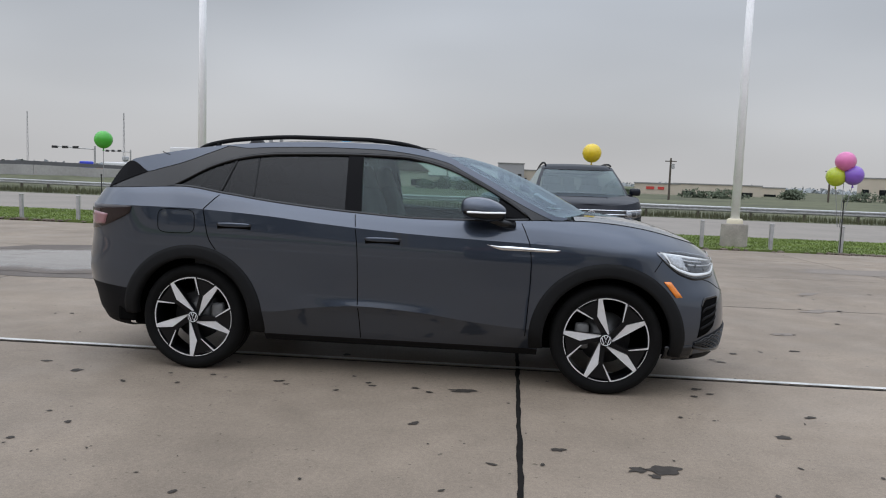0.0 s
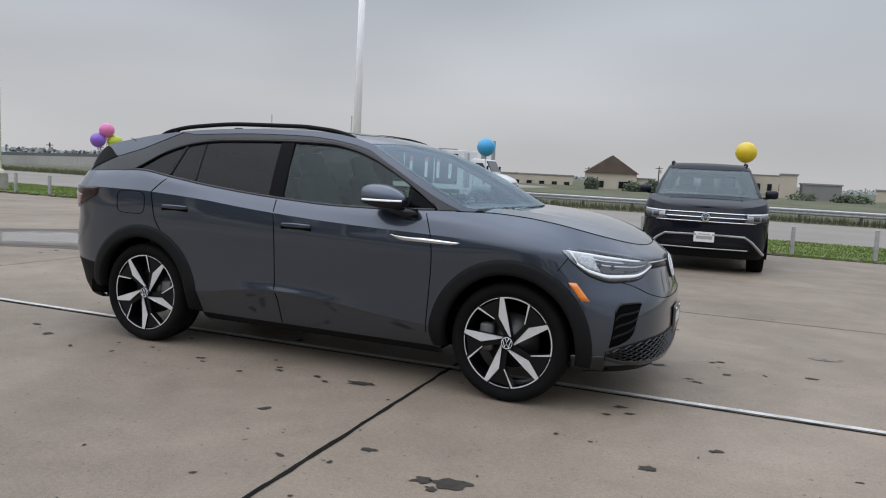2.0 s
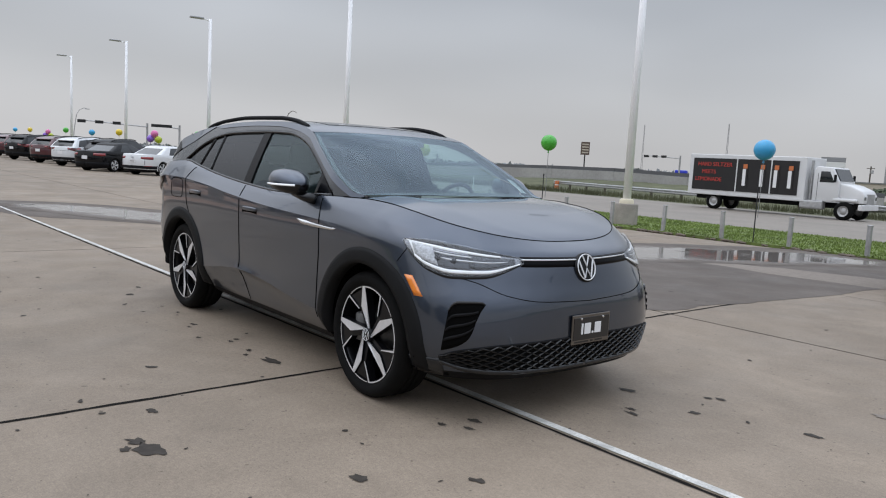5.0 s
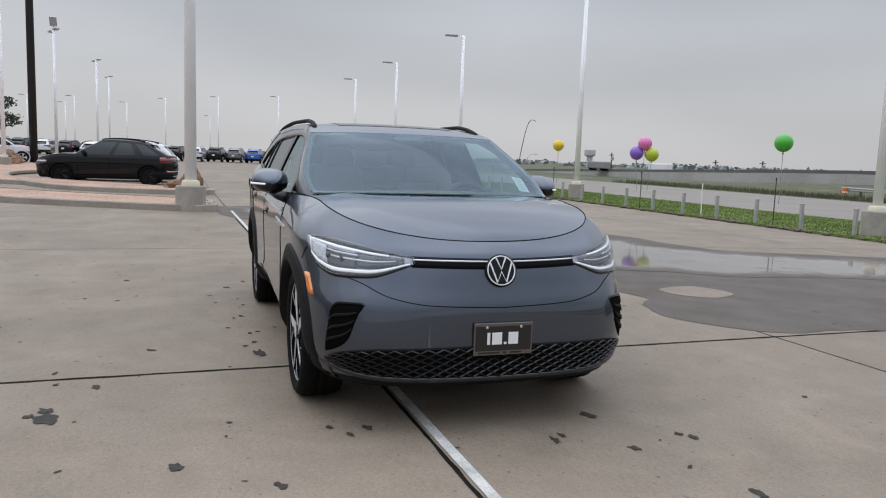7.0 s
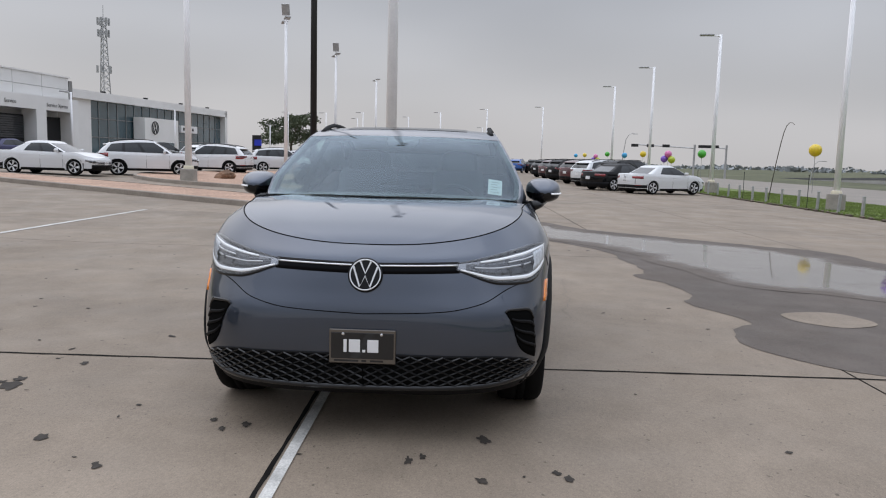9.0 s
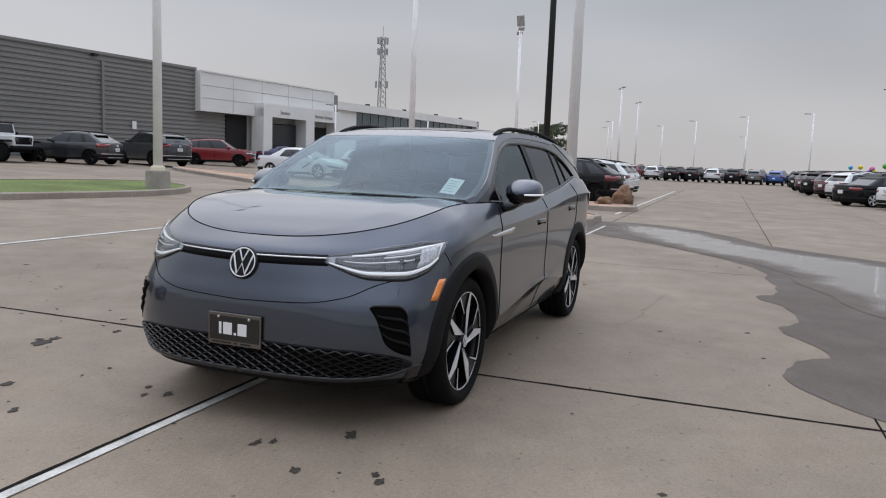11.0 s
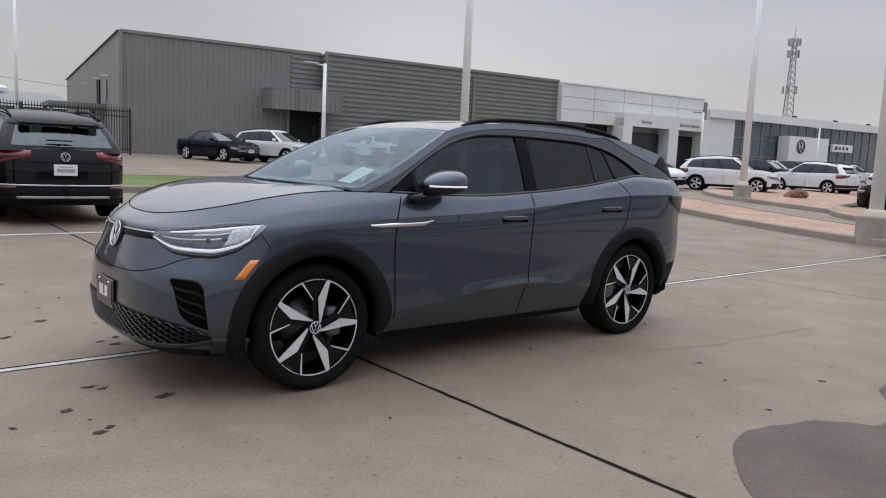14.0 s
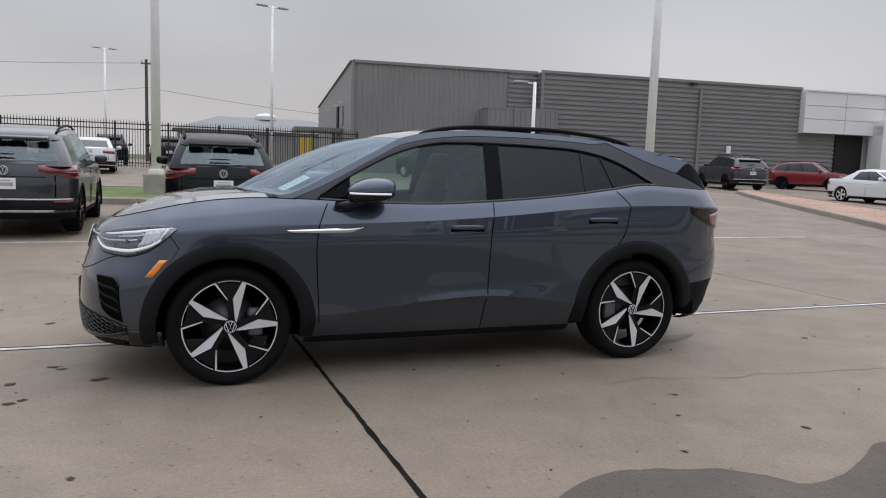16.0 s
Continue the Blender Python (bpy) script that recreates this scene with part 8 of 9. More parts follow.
# open-top style off-roader
def off_roader(m):
    car = empty("parked_car", m, "white boxy off-road car with a black top", "car")
    wheels = ((-1.22, 0.80), (1.22, 0.80), (-1.22, -0.80), (1.22, -0.80))
    plain_box("body_tub", (2.2, 1.50, 0.62), (-0.55, 0, 0.92), M["car_white"], car, "", 0.06)
    plain_box("chassis", (3.3, 1.15, 0.34), (0, 0, 0.60), M["black_plastic"], car, "", 0.06)
    plain_box("bonnet", (1.15, 1.30, 0.30), (1.12, 0, 1.08), M["car_white"], car, "", 0.07)
    plain_box("nose", (0.55, 1.2, 0.55), (1.42, 0, 0.90), M["car_white"], car, "", 0.05)
    plain_box("hard_top", (1.45, 1.42, 0.60), (-0.86, 0, 1.54), M["black_plastic"], car, "black hard top", 0.07)
    plain_box("windscreen_frame", (0.10, 1.40, 0.58), (0.50, 0, 1.52), M["car_white"], car, "", 0.03, Euler((0, radians(-12), 0)).to_matrix())
    plain_box("windscreen", (0.11, 1.22, 0.42), (0.505, 0, 1.53), M["car_glass"], car, "", 0.0, Euler((0, radians(-12), 0)).to_matrix())
    plain_box("front_roof", (0.75, 1.40, 0.08), (0.14, 0, 1.80), M["black_plastic"], car, "", 0.03)
    plain_box("grille", (0.06, 0.95, 0.34), (1.69, 0, 0.98), M["black_gloss"], car, "", 0.02)
    plain_box("front_bumper", (0.22, 1.75, 0.18), (1.82, 0, 0.66), M["black_plastic"], car, "", 0.05)
    plain_box("rear_bumper", (0.2, 1.7, 0.18), (-1.78, 0, 0.66), M["black_plastic"], car, "", 0.05)
    for sd in (1, -1):
        plain_box("side_window", (0.62, 0.03, 0.36), (0.10, 0.715 * sd, 1.50), M["car_glass"], car)
        plain_box("rear_side_window", (0.9, 0.03, 0.36), (-0.95, 0.715 * sd, 1.55), M["car_glass"], car)
        plain_box("door", (0.95, 0.04, 0.80), (0.05, 0.755 * sd, 0.98), M["car_white"], car, "", 0.012)
        plain_box("mirror", (0.12, 0.2, 0.2), (0.42, 0.92 * sd, 1.30), M["black_plastic"], car, "", 0.03)
        plain_box("side_step", (1.5, 0.18, 0.10), (0, 0.84 * sd, 0.52), M["black_plastic"], car, "", 0.03)
        bm = bmesh.new()
        lr = lathe(bm, [(1.70, 0.10), (1.735, 0.09), (1.74, 0.01)], "X", 18, (0, 0.40 * sd, 1.02))
        part("headlamp", bm, M["lamp_inside"], car)
    for wx, wy in wheels:
        plain_box("mudguard", (1.0, 0.36, 0.10), (wx, wy * 1.06, 0.96), M["black_plastic"], car, "", 0.04)
        w = new("wheel")
        w.parent = car
        w.matrix_local = Matrix.Translation((wx, wy * 1.05, 0.43))
        bm = bmesh.new()
        lathe(bm, [(-0.14, 0.26), (-0.14, 0.40), (-0.10, 0.43), (0.10, 0.43), (0.14, 0.40), (0.14, 0.26)], "Y", 24)
        part("tyre", bm, M["rubber"], w, "", True)
        bm = bmesh.new()
        lr = lathe(bm, [(-0.10, 0.26), (-0.09, 0.02)] if wy < 0 else [(0.10, 0.26), (0.09, 0.02)], "Y", 24)
        bm.faces.new(lr[-1])
        part("rim", bm, M["rim_black"], w)
    return car


off_roader(at(-19.9, -30.6, 98))


# ---- the drinks lorry on the frontage road ----
def lorry(m):
    t = empty("box_lorry", m, "white box lorry with black advertising panels", "lorry")
    plain_box("box_body", (7.4, 2.45, 2.5), (-1.7, 0, 2.12), M["truck_white"], t, "white box", 0.04)
    plain_box("chassis", (9.6, 0.9, 0.3), (-0.4, 0, 0.75), M["black_plastic"], t)
    plain_box("ad_panel", (6.7, 0.05, 1.95), (-1.75, -1.235, 2.15), M["banner_black"], t, "black advertising panel")
    for x in (-2.15, 0.0):
        plain_box("panel_strip", (0.07, 0.06, 2.0), (x, -1.25, 2.15), M["truck_white"], t)
    for i, ln in enumerate(("HARD SELTZER", "MEETS", "LEMONADE")):
        writing("lettering", ln, 0.34, Matrix.Translation((-3.62 if i == 0 else -4.0, -1.275, 2.75 - 0.46 * i)) @ pose(0, 0, 0, 90, 0, 0), M["text_red"], t)
    for i in range(4):
        plain_box("can_picture", (0.42, 0.03, 1.35), (-1.65 + 1.05 * i * 0.8 + (0.25 if i > 0 else 0), -1.27, 2.1), M["banner_black"], t)
        plain_box("pale_bar", (0.20, 0.03, 1.0), (-1.65 + 1.05 * i * 0.8 + (0.25 if i > 0 else 0), -1.285, 2.05), M["plate_white"], t)
        plain_box("fruit_spot", (0.26, 0.03, 0.26), (-1.60 + 1.05 * i * 0.8 + (0.25 if i > 0 else 0), -1.29, 2.70), M["orange_band"], t, "", 0.01)
    def cut_out(name, prof, half, mat, label="", bev=0.05):
        """A side outline pushed across the lorry."""
        bm = bmesh.new()
        rows = [[bm.verts.new((x, y, z)) for x, z in prof] for y in (-half, half)]
        bm.faces.new(rows[0])
        bm.faces.new(rows[1][::-1])
        for i in range(len(prof)):
            j = (i + 1) % len(prof)
            bm.faces.new((rows[0][i], rows[1][i], rows[1][j], rows[0][j]))
        bmesh.ops.recalc_face_normals(bm, faces=bm.faces[:])
        bmesh.ops.bevel(bm, geom=bm.edges[:], offset=bev, segments=2, affect="EDGES", profile=0.5)
        return part(name, bm, M[mat], t, label, True)
    cut_out("cab", [(2.35, 0.95), (2.35, 2.72), (2.55, 2.90), (3.35, 2.86), (3.78, 2.05), (3.78, 0.95)], 1.05, "truck_white", "white cab", 0.06)
    cut_out("bonnet", [(3.74, 0.95), (3.74, 2.02), (4.30, 1.92), (4.92, 1.66), (5.08, 1.40), (5.08, 0.95)], 0.88, "truck_white", "sloping white bonnet", 0.09)
    cut_out("cab_window", [(2.72, 2.02), (2.76, 2.62), (3.24, 2.62), (3.52, 2.02)], 1.062, "car_glass", "", 0.01)
    plain_box("windscreen", (0.05, 1.75, 0.72), (3.595, 0, 2.45), M["car_glass"], t, "", 0.0, Euler((0, radians(-28), 0)).to_matrix())
    plain_box("front_grille", (0.06, 0.9, 0.55), (5.07, 0, 1.22), M["galv"], t, "", 0.02)
    for sd in (1, -1):
        plain_box("headlamp", (0.10, 0.26, 0.2), (5.04, 0.70 * sd, 1.25), M["lamp_silver"], t, "", 0.03)
        plain_box("mirror", (0.10, 0.18, 0.42), (3.62, 1.22 * sd, 2.25), M["black_plastic"], t, "", 0.03)
        plain_box("wing", (1.25, 0.34, 0.18), (4.15, 0.92 * sd, 1.10), M["truck_white"], t, "", 0.07)
        plain_box("door_gap", (0.02, 0.01, 1.5), (2.62, 1.052 * sd, 1.75), M["seam"], t)
    bm = bmesh.new()
    tube(bm, [(2.18, -0.85, 0.9), (2.18, -0.85, 3.2)], 0.075, 10)
    part("exhaust_stack", bm, M["galv"], t)
    plain_box("front_bumper", (0.25, 2.2, 0.32), (5.0, 0, 0.75), M["truck_white"], t, "", 0.05)
    plain_box("fuel_tank", (1.3, 0.5, 0.5), (2.4, -0.95, 0.75), M["galv"], t, "", 0.1)
    for wx in (-3.6, 4.15):
        for sd in (1, -1):
            w = new("wheel")
            w.parent = t
            w.matrix_local = Matrix.Translation((wx, 1.0 * sd, 0.5))
            bm = bmesh.new()
            lathe(bm, [(-0.15, 0.3), (-0.15, 0.46), (-0.1, 0.5), (0.1, 0.5), (0.15, 0.46), (0.15, 0.3)], "Y", 24)
            part("tyre", bm, M["rubber"], w, "", True)
            bm = bmesh.new()
            lr = lathe(bm, [(0.10 * sd, 0.3), (0.06 * sd, 0.2), (0.10 * sd, 0.05)], "Y", 20)
            bm.faces.new(lr[-1])
            part("rim", bm, M["galv"], w)
    return t


lorry(pose(-13.9, 34.5, gz(-14, 34.5) + 0.02) @ Matrix.Scale(0.86, 4))


# ---- balloons tied to the fence posts ----
def balloon(x, y, z0, zc, color, lean=0.0, r=0.235, group="balloons along the verge"):
    nm = "balloon"
    b = empty(nm, pose(x, y, z0), f"round {color} foil balloon on a string tied to a post", "balloon", group)
    bm = bmesh.new()
    lathe(bm, [(zc - z0 + r * math.sin(t), r * math.cos(t) * (1 - 0.05 * max(0, -math.sin(t)))) for t in [radians(-88 + 176 * i / 18) for i in range(19)]], "Z", 28, (lean, 0, 0))
    part("envelope", bm, M["balloon_" + color], b, "", True)
    bm = bmesh.new()
    tube(bm, [(lean, 0, zc - z0 - r), (lean, 0, zc - z0 - r - 0.06)], [0.012, 0.03], 8)
    part("knot", bm, M["balloon_" + color], b)
    bm = bmesh.new()
    tube(bm, [(lean, 0, zc - z0 - r), (lean * 0.5, 0, (zc - z0) * 0.4), (0, 0, 0)], 0.008, 5)
    part("string", bm, M["string"], b)
    return b


SINGLES = [(2.4, "yellow", 2.24), (-3.8, "blue", 2.14), (-10.4, "green", 2.20), (-23.2, "yellow", 2.20), (-37.3, "green", 2.18), (-52.1, "yellow", 2.28), (-59.2, "blue", 2.24), (-67.5, "green", 2.4), (-82.3, "yellow", 2.4), (-90.0, "blue", 2.4)]
CLUSTERS = (8.32, -16.65, -44.3, -73.8)


def balloon_stake(x):
    st = empty("balloon_stake", pose(x + 0.03, fence_y(x) - 0.06, gz(x, 13.2)), "black stake holding balloons beside the posts", "stake", "balloon stakes")
    bm = bmesh.new()
    tube(bm, [(0, 0, -0.1), (0, 0, 1.25)], 0.013, 6)
    part("shaft", bm, M["steel_black"], st)
    bm = bmesh.new()
    tube(bm, [(0, 0, 1.23), (0, 0, 1.29)], 0.02, 6)
    part("clip", bm, M["steel_black"], st)


for x, c, z in SINGLES:
    balloon(x, fence_y(x) + 0.1, gz(x, 13.2) + 0.6, z + gz(x, 13.2), c)
    balloon_stake(x)
for x in CLUSTERS:
    y, g0 = fence_y(x), gz(x, 13.2)
    balloon(x, y, g0 + 0.65, g0 + 2.22, "pink", 0.02)
    near = 1 if x > 0 else -1
    balloon(x, y - (0 if near > 0 else 0.2), g0 + 0.65, g0 + 1.90, "purple", 0.22 if near > 0 else -0.14)
    balloon(x, y + (0.12 if near > 0 else 0.2), g0 + 0.65, g0 + 1.86, "lime", -0.12 if near > 0 else 0.16)
    balloon_stake(x)
balloon_stake(-30.0)
bm = bmesh.new()
tube(bm, [(-14.0, 13.6, -0.3), (-14.02, 13.6, 0.85)], 0.018, 6)
solo("marker_stake", bm, M["plate_white"], "thin white marker stake in the grass", "stake")


# ---- trees, bushes and the far side of the highway ----
def leaf_cloud(bm, centre, radii, count, size, r):
    for _ in range(count):
        d = Vector((r.gauss(0, 1), r.gauss(0, 1), r.gauss(0, 1))).normalized()
        k = r.uniform(0.35, 1.0) ** 0.5 * (0.78 + 0.45 * noise.noise(d * 2.3 + Vector(centre)))
        p = Vector(centre) + Vector((d.x * radii[0], d.y * radii[1], d.z * radii[2])) * k
        a = Vector((r.gauss(0, 1), r.gauss(0, 1), r.gauss(0, 1))).normalized() * size * r.uniform(0.6, 1.3)
        b = a.orthogonal().normalized() * size * r.uniform(0.4, 0.9)
        vs = [bm.verts.new(p + a), bm.verts.new(p + b), bm.verts.new(p - a), bm.verts.new(p - b)]
        bm.faces.new(vs)


def tree(x, y, h, spread, seed, leaves, leaf, label):
    r = random.Random(seed)
    t = empty("tree", pose(x, y, gz(x, y)), label, "tree")
    bm = bmesh.new()
    tube(bm, [(0, 0, -0.3), (0.1, 0, h * 0.25), (0.0, 0.1, h * 0.5)], [h * 0.035, h * 0.026, h * 0.016], 8)
    tips = []
    for i in range(9):
        a = 6.28 * i / 9 + r.uniform(-0.3, 0.3)
        tip = Vector((math.cos(a) * spread * r.uniform(0.4, 0.75), math.sin(a) * spread * r.uniform(0.4, 0.75), h * r.uniform(0.36, 0.88)))
        tube(bm, [(0, 0, h * (0.22 + 0.03 * i)), tip * 0.5 + Vector((0, 0, h * 0.12)), tip], [h * 0.014, h * 0.009, h * 0.004], 5)
        tips.append(tip)
    part("trunk", bm, M["bark"], t)
    bm = bmesh.new()
    for tip in tips + [Vector((0, 0, h * 0.8)), Vector((0, 0, h * 0.6))]:
        leaf_cloud(bm, tip, (spread * 0.42, spread * 0.42, h * 0.17), leaves // 11, leaf, r)
    part("crown", bm, M["leaf"], t)


tree(-150.0, -37.6, 9.6, 7.4, 4, 5200, 0.26, "broad green live oak on the lot")


def bush(x, y, w, h, seed, n=900, z=None):
    r = random.Random(seed)
    z0 = gz(x, y) if z is None else z
    bm = bmesh.new()
    for i in range(max(2, int(w / 2.5))):
        c = (x + r.uniform(-w / 2, w / 2), y + r.uniform(-1.5, 1.5), z0 + h * r.uniform(0.32, 0.5))
        leaf_cloud(bm, c, (w / 3, 2.0, h * 0.5), n // max(2, int(w / 2.5)), 0.32, r)
    solo("bush", bm, M["leaf_far"], "dense green roadside bush", "bush", "roadside bushes")


for i, (x, y, w, h) in enumerate(((36, 150, 11, 3.0), (64, 172, 9, 3.4), (-26, 149, 5.5, 3.6), (-62, 138, 7, 4.4), (-16, 146, 7, 3.2), (-10, 140, 6, 2.6), (78, 170, 12, 3.2), (16, 150, 10, 2.4), (-76, 150, 8, 3.0), (-50, 150, 6, 2.6))):
    bush(x, y, w, h, 30 + i, z=-1.4)
# far treeline, its leaves paled by haze in the colour
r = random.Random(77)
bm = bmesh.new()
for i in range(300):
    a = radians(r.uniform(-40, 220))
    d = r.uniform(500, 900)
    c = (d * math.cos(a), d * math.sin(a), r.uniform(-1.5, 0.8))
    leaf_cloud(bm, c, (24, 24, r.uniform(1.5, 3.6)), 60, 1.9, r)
tagged(part("far_woods", bm, M["leaf_hazy"], None), "distant belt of trees with haze put into its colour", "trees", kind="stuff")


def low_building(x, y, w, d, z0, z1, turn, wall, label, roof="flat", roofm="roof_grey", windows=0):
    b = empty("far_building", pose(x, y, 0, 0, 0, turn), label, "building")
    plain_box("wall", (w, d, z1 - z0), (0, 0, (z0 + z1) / 2), M[wall], b)
    if roof == "flat":
        plain_box("roof", (w + 0.4, d + 0.4, 0.3), (0, 0, z1 + 0.1), M[roofm], b)
    else:
        hgt = w * 0.36
        vs = [(-w / 2 - 0.5, -d / 2 - 0.5, z1), (w / 2 + 0.5, -d / 2 - 0.5, z1), (0, -d / 2 - 0.5, z1 + hgt), (-w / 2 - 0.5, d / 2 + 0.5, z1), (w / 2 + 0.5, d / 2 + 0.5, z1), (0, d / 2 + 0.5, z1 + hgt)]
        mesh_object("roof", vs, [(0, 1, 2), (5, 4, 3), (0, 2, 5, 3), (2, 1, 4, 5), (1, 0, 3, 4)], M[roofm], b, "", False)
    for i in range(windows):
        plain_box("window", (w / windows * 0.4, 0.2, (z1 - z0) * 0.32), (-w / 2 + w / windows * (i + 0.5), -d / 2 - 0.05, z0 + (z1 - z0) * 0.45), M["car_glass"], b)
    return b


beige = low_building(34, 192, 11, 8, -2.2, 1.7, -10, "cream_wall", "low beige shop across the highway")
for i, w in enumerate((2.0, 1.6)):
    plain_box("sign_bar", (w, 0.1, 0.7), (-1.6 + 2.6 * i, -4.1, 0.6), M["text_red"], beige)
low_building(52, 205, 22, 8, -2.6, 1.9, -12, "cream_wall", "long low cream shop across the highway", windows=3)
low_building(68, 226, 16, 10, -3.2, 1.6, -15, "cream_wall", "low cream shop across the highway", windows=2)
low_building(96, 208, 12, 10, -2.5, 5.0, -25, "cream_wall", "two-storey shop across the highway", windows=3)
low_building(-58, 192, 30, 10, -2.6, 1.5, 22, "cream_wall", "long pale warehouse across the highway", windows=9)
low_building(-28.5, 170, 11, 10, -2.0, 2.6, 14, "cream_wall", "house with a steep brown roof across the highway", "gable", "brown_roof", 2)
low_building(-21, 172, 4, 6, -2.0, 1.6, 14, "cream_wall", "small porch beside the steep-roofed house", windows=1)
low_building(15, 168, 7, 8, -2.4, 2.2, 2, "metal_grey", "grey shed across the highway")
low_building(9, 171, 3, 6, -2.4, 4.0, 2, "cream_wall", "small beige tower building across the highway")
low_building(-5, 260, 9, 8, -2, 7.0, 2, "haze_grey", "hazy pale block in the distance", windows=3)
low_building(5, 270, 14, 8, -2, 5.0, 2, "cream_wall", "hazy cream block in the distance", windows=4)
low_building(-166, 224, 9, 6, -1.6, 0.6, 35, "orange_band", "long station canopy with an orange band", windows=0)
low_building(-124, 210, 9, 6, -1.0, 1.3, 30, "orange_band", "small station canopy with an orange band")
for i, (x, y, c) in enumerate(((-104, 164, "blue_sign"), (-97, 166, "truck_white"), (-89, 170, "truck_white"), (-110, 78, "truck_white"), (-116, 69, "roof_grey"))):
    v = empty("far_lorry", pose(x, y, -0.2 if i < 3 else 0.1, 0, 0, 25 if i < 3 else 20) @ Matrix.Scale(1.0 if i < 3 else 0.65, 4), "distant lorry on the highway", "lorry", "distant lorries")
    plain_box("body", (6.5 if i else 3.0, 2.4, 2.0), (0, 0, 1.5), M[c], v, "", 0.3)
    for wx in (-2, 2):
        bm = bmesh.new()
        lathe(bm, [(-1.2, 0.45), (1.2, 0.45)], "Y", 12, (wx * (1 if i else 0.5), 0, 0.45))
        part("wheel", bm, M["rubber"], v)
for x, y, w in ((-110, 311, 2.0), (-106, 313, 2.0)):
    bm = bmesh.new()
    tube(bm, [(x, y, -2), (x, y, 15.3)], [1.0, 0.8], 12)
    solo("chimney_stack", bm, M["haze_grey"], "tall hazy grey factory chimney", "chimney", "factory chimneys")
sg = empty("pylon_sign", pose(-56, 138, -1.5, 0, 0, 22), "tall multi-panel roadside sign on two legs", "sign")
for q in (-1, 1):
    plain_box("leg", (0.3, 0.3, 5), (q * 1.4, 0, 2.0), M["haze_grey"], sg)
for i, c in enumerate(("haze_grey", "panel_white", "blue_sign", "panel_white", "text_red")):
    plain_box("sign_panel", (4.0, 0.4, 0.85), (0, 0, 6.9 - 0.9 * i), M[c if i not in (2, 4) else "haze_grey"], sg)
sg2 = empty("pylon_sign", pose(-92, 112, -0.8, 0, 0, 40), "brown roadside sign on one pole", "sign")
plain_box("leg", (0.25, 0.25, 5.2), (0, 0, 2.6), M["steel_black"], sg2)
plain_box("sign_panel", (1.7, 0.3, 2.5), (0, 0, 6.1), M["brown_roof"], sg2)
for i in range(4):
    plain_box("pale_bar", (1.3, 0.34, 0.26), (0, 0, 5.3 + 0.53 * i), M["cream_wall"], sg2)


def mast(x, y, h, z, name="radio_mast"):
    m_ = empty(name, pose(x, y, z), "thin distant lattice mast", "mast", "distant masts")
    bm = bmesh.new()
    tube(bm, [(0.5, 0, 0), (0.15, 0, h)], 0.10, 4)
    tube(bm, [(-0.5, 0, 0), (-0.15, 0, h)], 0.10, 4)
    for i in range(14):
        s = 1 if i % 2 else -1
        a, b = 0.5 - 0.35 * i / 14, 0.5 - 0.35 * (i + 1) / 14
        tube(bm, [(s * a, 0, h * i / 14), (-s * b, 0, h * (i + 1) / 14)], 0.07, 4)
    part("lattice", bm, M["haze_grey"], m_)


mast(-171, 300, 24, 0)
mast(-237, 331, 26, 0)
for x, y, h, z in ((23.5, 118, 7.0, -1.3), (57, 142, 6.3, -0.8), (-140, 86, 4.5, -0.7), (-128, 104, 3.8, -0.9), (-20, 190, 7, -2), (-36, 182, 6, -2), (-122, 111, 3.9, -0.9), (100, 190, 8, -2), (-86, 178, 7, -1), (-68, 186, 7, -1.5)):
    u = empty("utility_pole", pose(x, y, z), "dark wooden utility pole beside the highway", "utility pole", "roadside utility poles")
    bm = bmesh.new()
    tube(bm, [(0, 0, 0), (0, 0, h)], [0.2, 0.15], 6)
    part("shaft", bm, M["wood_pole"], u)
    plain_box("crossarm", (1.8, 0.15, 0.15), (0, 0, h - 0.5), M["wood_pole"], u)
    plain_box("transformer", (0.5, 0.5, 0.8), (0.35, 0, h - 1.3), M["galv"], u)


def signal(x, y, z, turn, arm, h=6.0):
    s_ = empty("traffic_signal", pose(x, y, z, 0, 0, turn), "mast arm traffic signal over the road", "traffic signal", "traffic signals")
    bm = bmesh.new()
    tube(bm, [(0, 0, 0), (0, 0, h)], 0.14, 8)
    tube(bm, [(0, 0, h - 0.5), (arm, 0, h - 0.1)], 0.09, 6)
    part("mast_arm", bm, M["galv"], s_)
    for i in range(3):
        plain_box("signal_head", (1.0, 0.25, 0.4), (arm * (0.45 + 0.25 * i), 0, h - 0.25), M["steel_black"], s_)


signal(-102, 31.4, -0.3, -102, 8.6, 4.6)
signal(-100.7, 35.4, -0.3, -100, 3.4, 4.6)
signal(-68, 108, 0.0, 172, 8, 4.4)
signal(-78, 137, 0.3, 150, 9, 4.4)


def curved_lamp(x, y, z, h, turn, reach):
    c = empty("street_lamp", pose(x, y, z, 0, 0, turn), "tall curved-arm street lamp", "street lamp", "curved street lamps")
    bm = bmesh.new()
    tube(bm, [(0, 0, 0), (0.15, 0, h * 0.5), (0.4, 0, h * 0.85), (0.4 + reach * 0.3, 0, h * 0.96), (0.4 + reach * 0.7, 0, h), (0.4 + reach, 0, h * 0.985)], [0.07, 0.055, 0.045, 0.04, 0.035, 0.03], 6)
    part("curved_shaft", bm, M["galv"], c)
    plain_box("lamp_head", (0.5, 0.16, 0.08), (0.4 + reach, 0, h * 0.98), M["galv"], c)


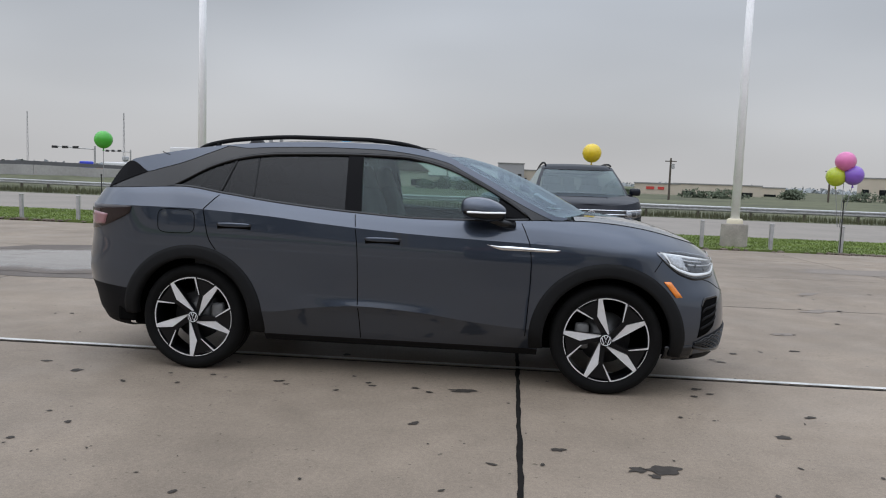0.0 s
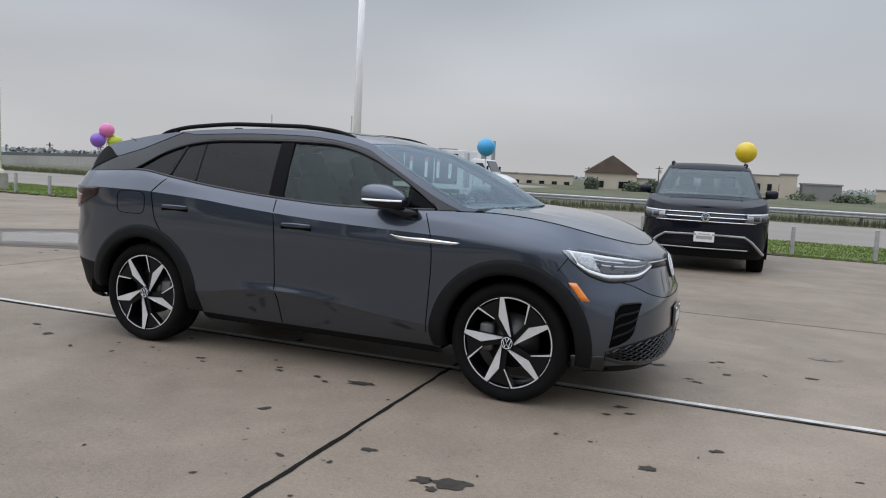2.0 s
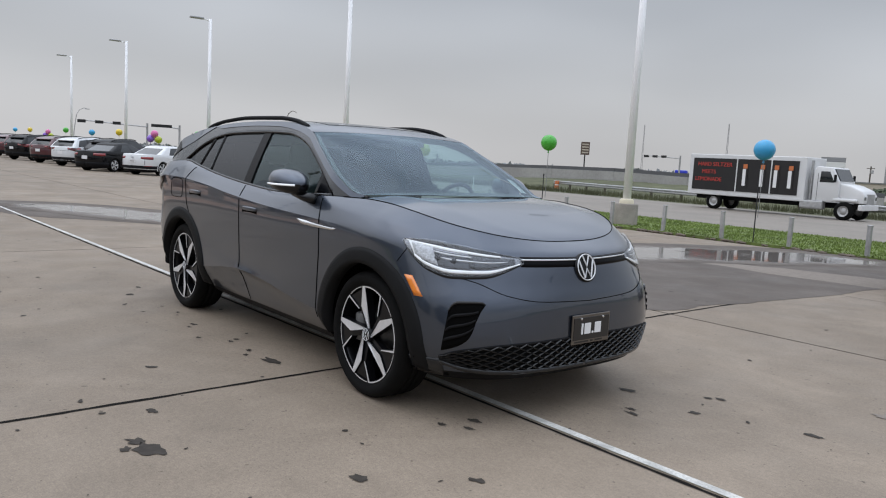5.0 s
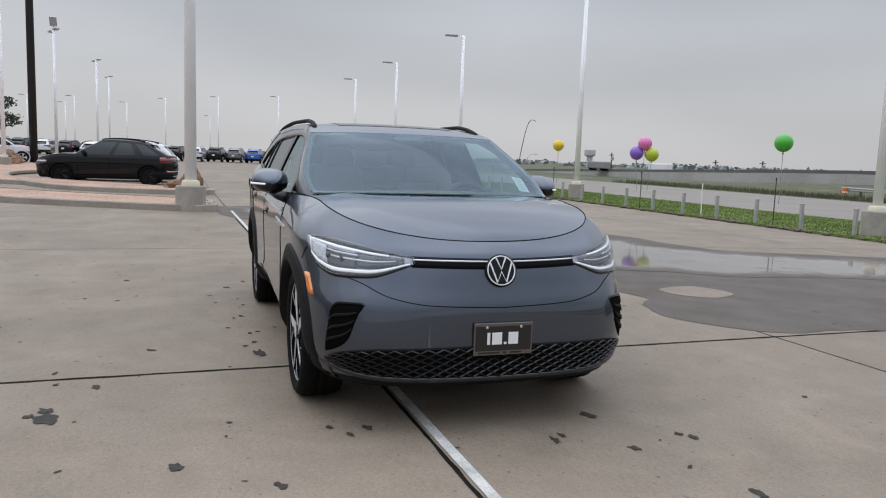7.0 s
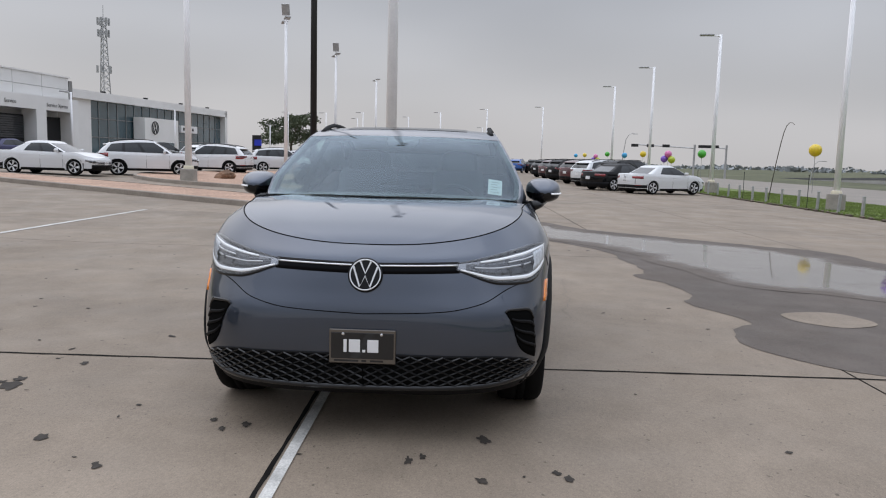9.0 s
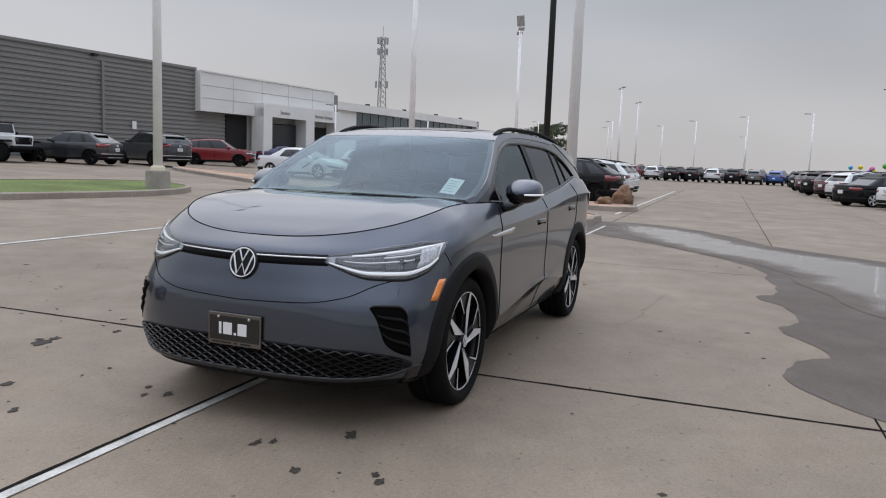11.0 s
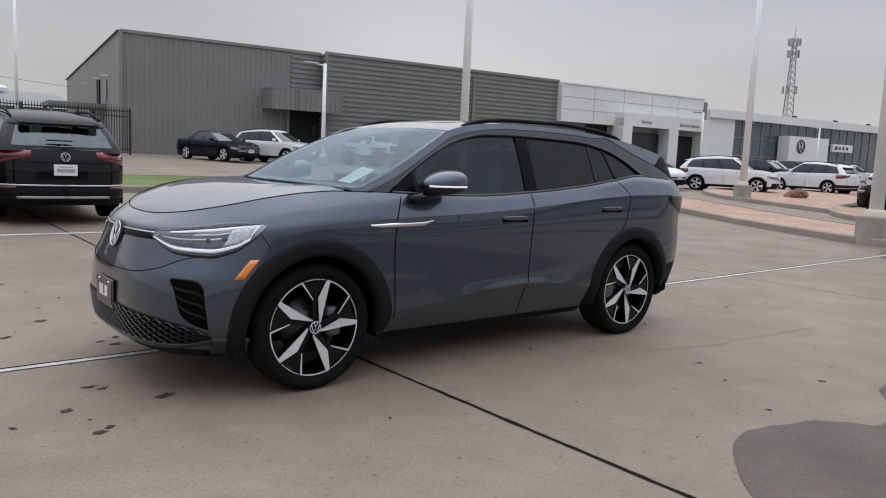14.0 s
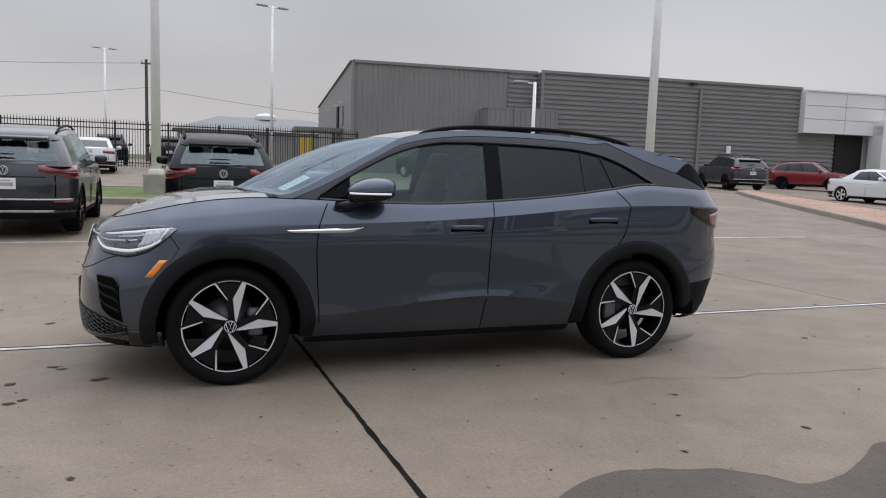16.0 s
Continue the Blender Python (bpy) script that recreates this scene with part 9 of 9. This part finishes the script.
bp = empty("bowed_pole", pose(-29.8, 14.2, gz(-29.8, 14.2)), "thin bowed flag pole without its flag", "flag pole")
bm = bmesh.new()
tube(bm, [(0, 0, 0), (0.30, 0, 0.9), (0.62, 0, 1.8), (0.95, 0, 2.6), (1.22, 0, 3.12), (1.45, 0, 3.38), (1.75, 0, 3.50), (2.05, 0, 3.48), (2.25, 0, 3.40)], [0.022, 0.022, 0.021, 0.02, 0.019, 0.018, 0.016, 0.014, 0.012], 6)
part("curved_shaft", bm, M["wood_pole"], bp)
curved_lamp(-87.5, 18.5, -0.1, 5.2, 75, 1.1)
curved_lamp(-94.5, 44.4, -0.5, 2.9, 75, 1.1)
# water tower and the far barrier wall
for x, y, sc, low_ in ((-343, 195, 1.0, 0.0), (-219, 387, 0.62, 1.5)):
    wt = empty("water_tower", pose(x, y, low_) @ Matrix.Scale(sc, 4), "distant pale water tower on a broad stem", "water tower", "distant water towers")
    bm = bmesh.new()
    lathe(bm, [(4.6, 1.5), (5.2, 2.7), (5.7, 2.9), (8.0, 2.9), (8.4, 2.6), (8.6, 0.2)], "Z", 20)
    part("tank", bm, M["haze_pale"], wt)
    bm = bmesh.new()
    lathe(bm, [(-3.0, 1.6), (4.7, 1.5)], "Z", 14)
    part("stem", bm, M["haze_pale"], wt)
bar = empty("highway_barrier", Matrix(), "long grey retaining wall with a dark rail along the highway", "barrier")
for i in range(15):
    x0, x1 = -172 + 10 * i, -172 + 10 * (i + 1) - 0.04
    for nm, lo, hi, y, dp, mt in (("wall_panel", None, -0.42, 70.0, 0.3, "wall_pale"), ("rail", -0.40, 0.0, 70.1, 0.25, "far_rail")):
        vs = [(x, yy, (-1.6 if lo is None else HIGH(x) + lo) if not up_ else HIGH(x) + hi) for x in (x0, x1) for yy in (y, y + dp) for up_ in (0, 1)]
        mesh_object(nm, vs, [(0, 4, 5, 1), (2, 3, 7, 6), (1, 5, 7, 3), (0, 1, 3, 2), (4, 6, 7, 5)], M[mt], bar, smooth=False)
cone = empty("traffic_barrel", pose(-42, 48.9, gz(-42, 48.9)) @ Matrix.Scale(0.75, 4), "orange and white traffic barrel by the rail", "barrel")
bm = bmesh.new()
lr = lathe(bm, [(0, 0.32), (0.3, 0.29), (0.6, 0.27), (0.95, 0.24)], "Z", 16)
bm.faces.new(lr[-1])
part("drum", bm, M["orange_band"], cone)
bm = bmesh.new()
lathe(bm, [(0.40, 0.292), (0.52, 0.287)], "Z", 16)
part("band", bm, M["plate_white"], cone)
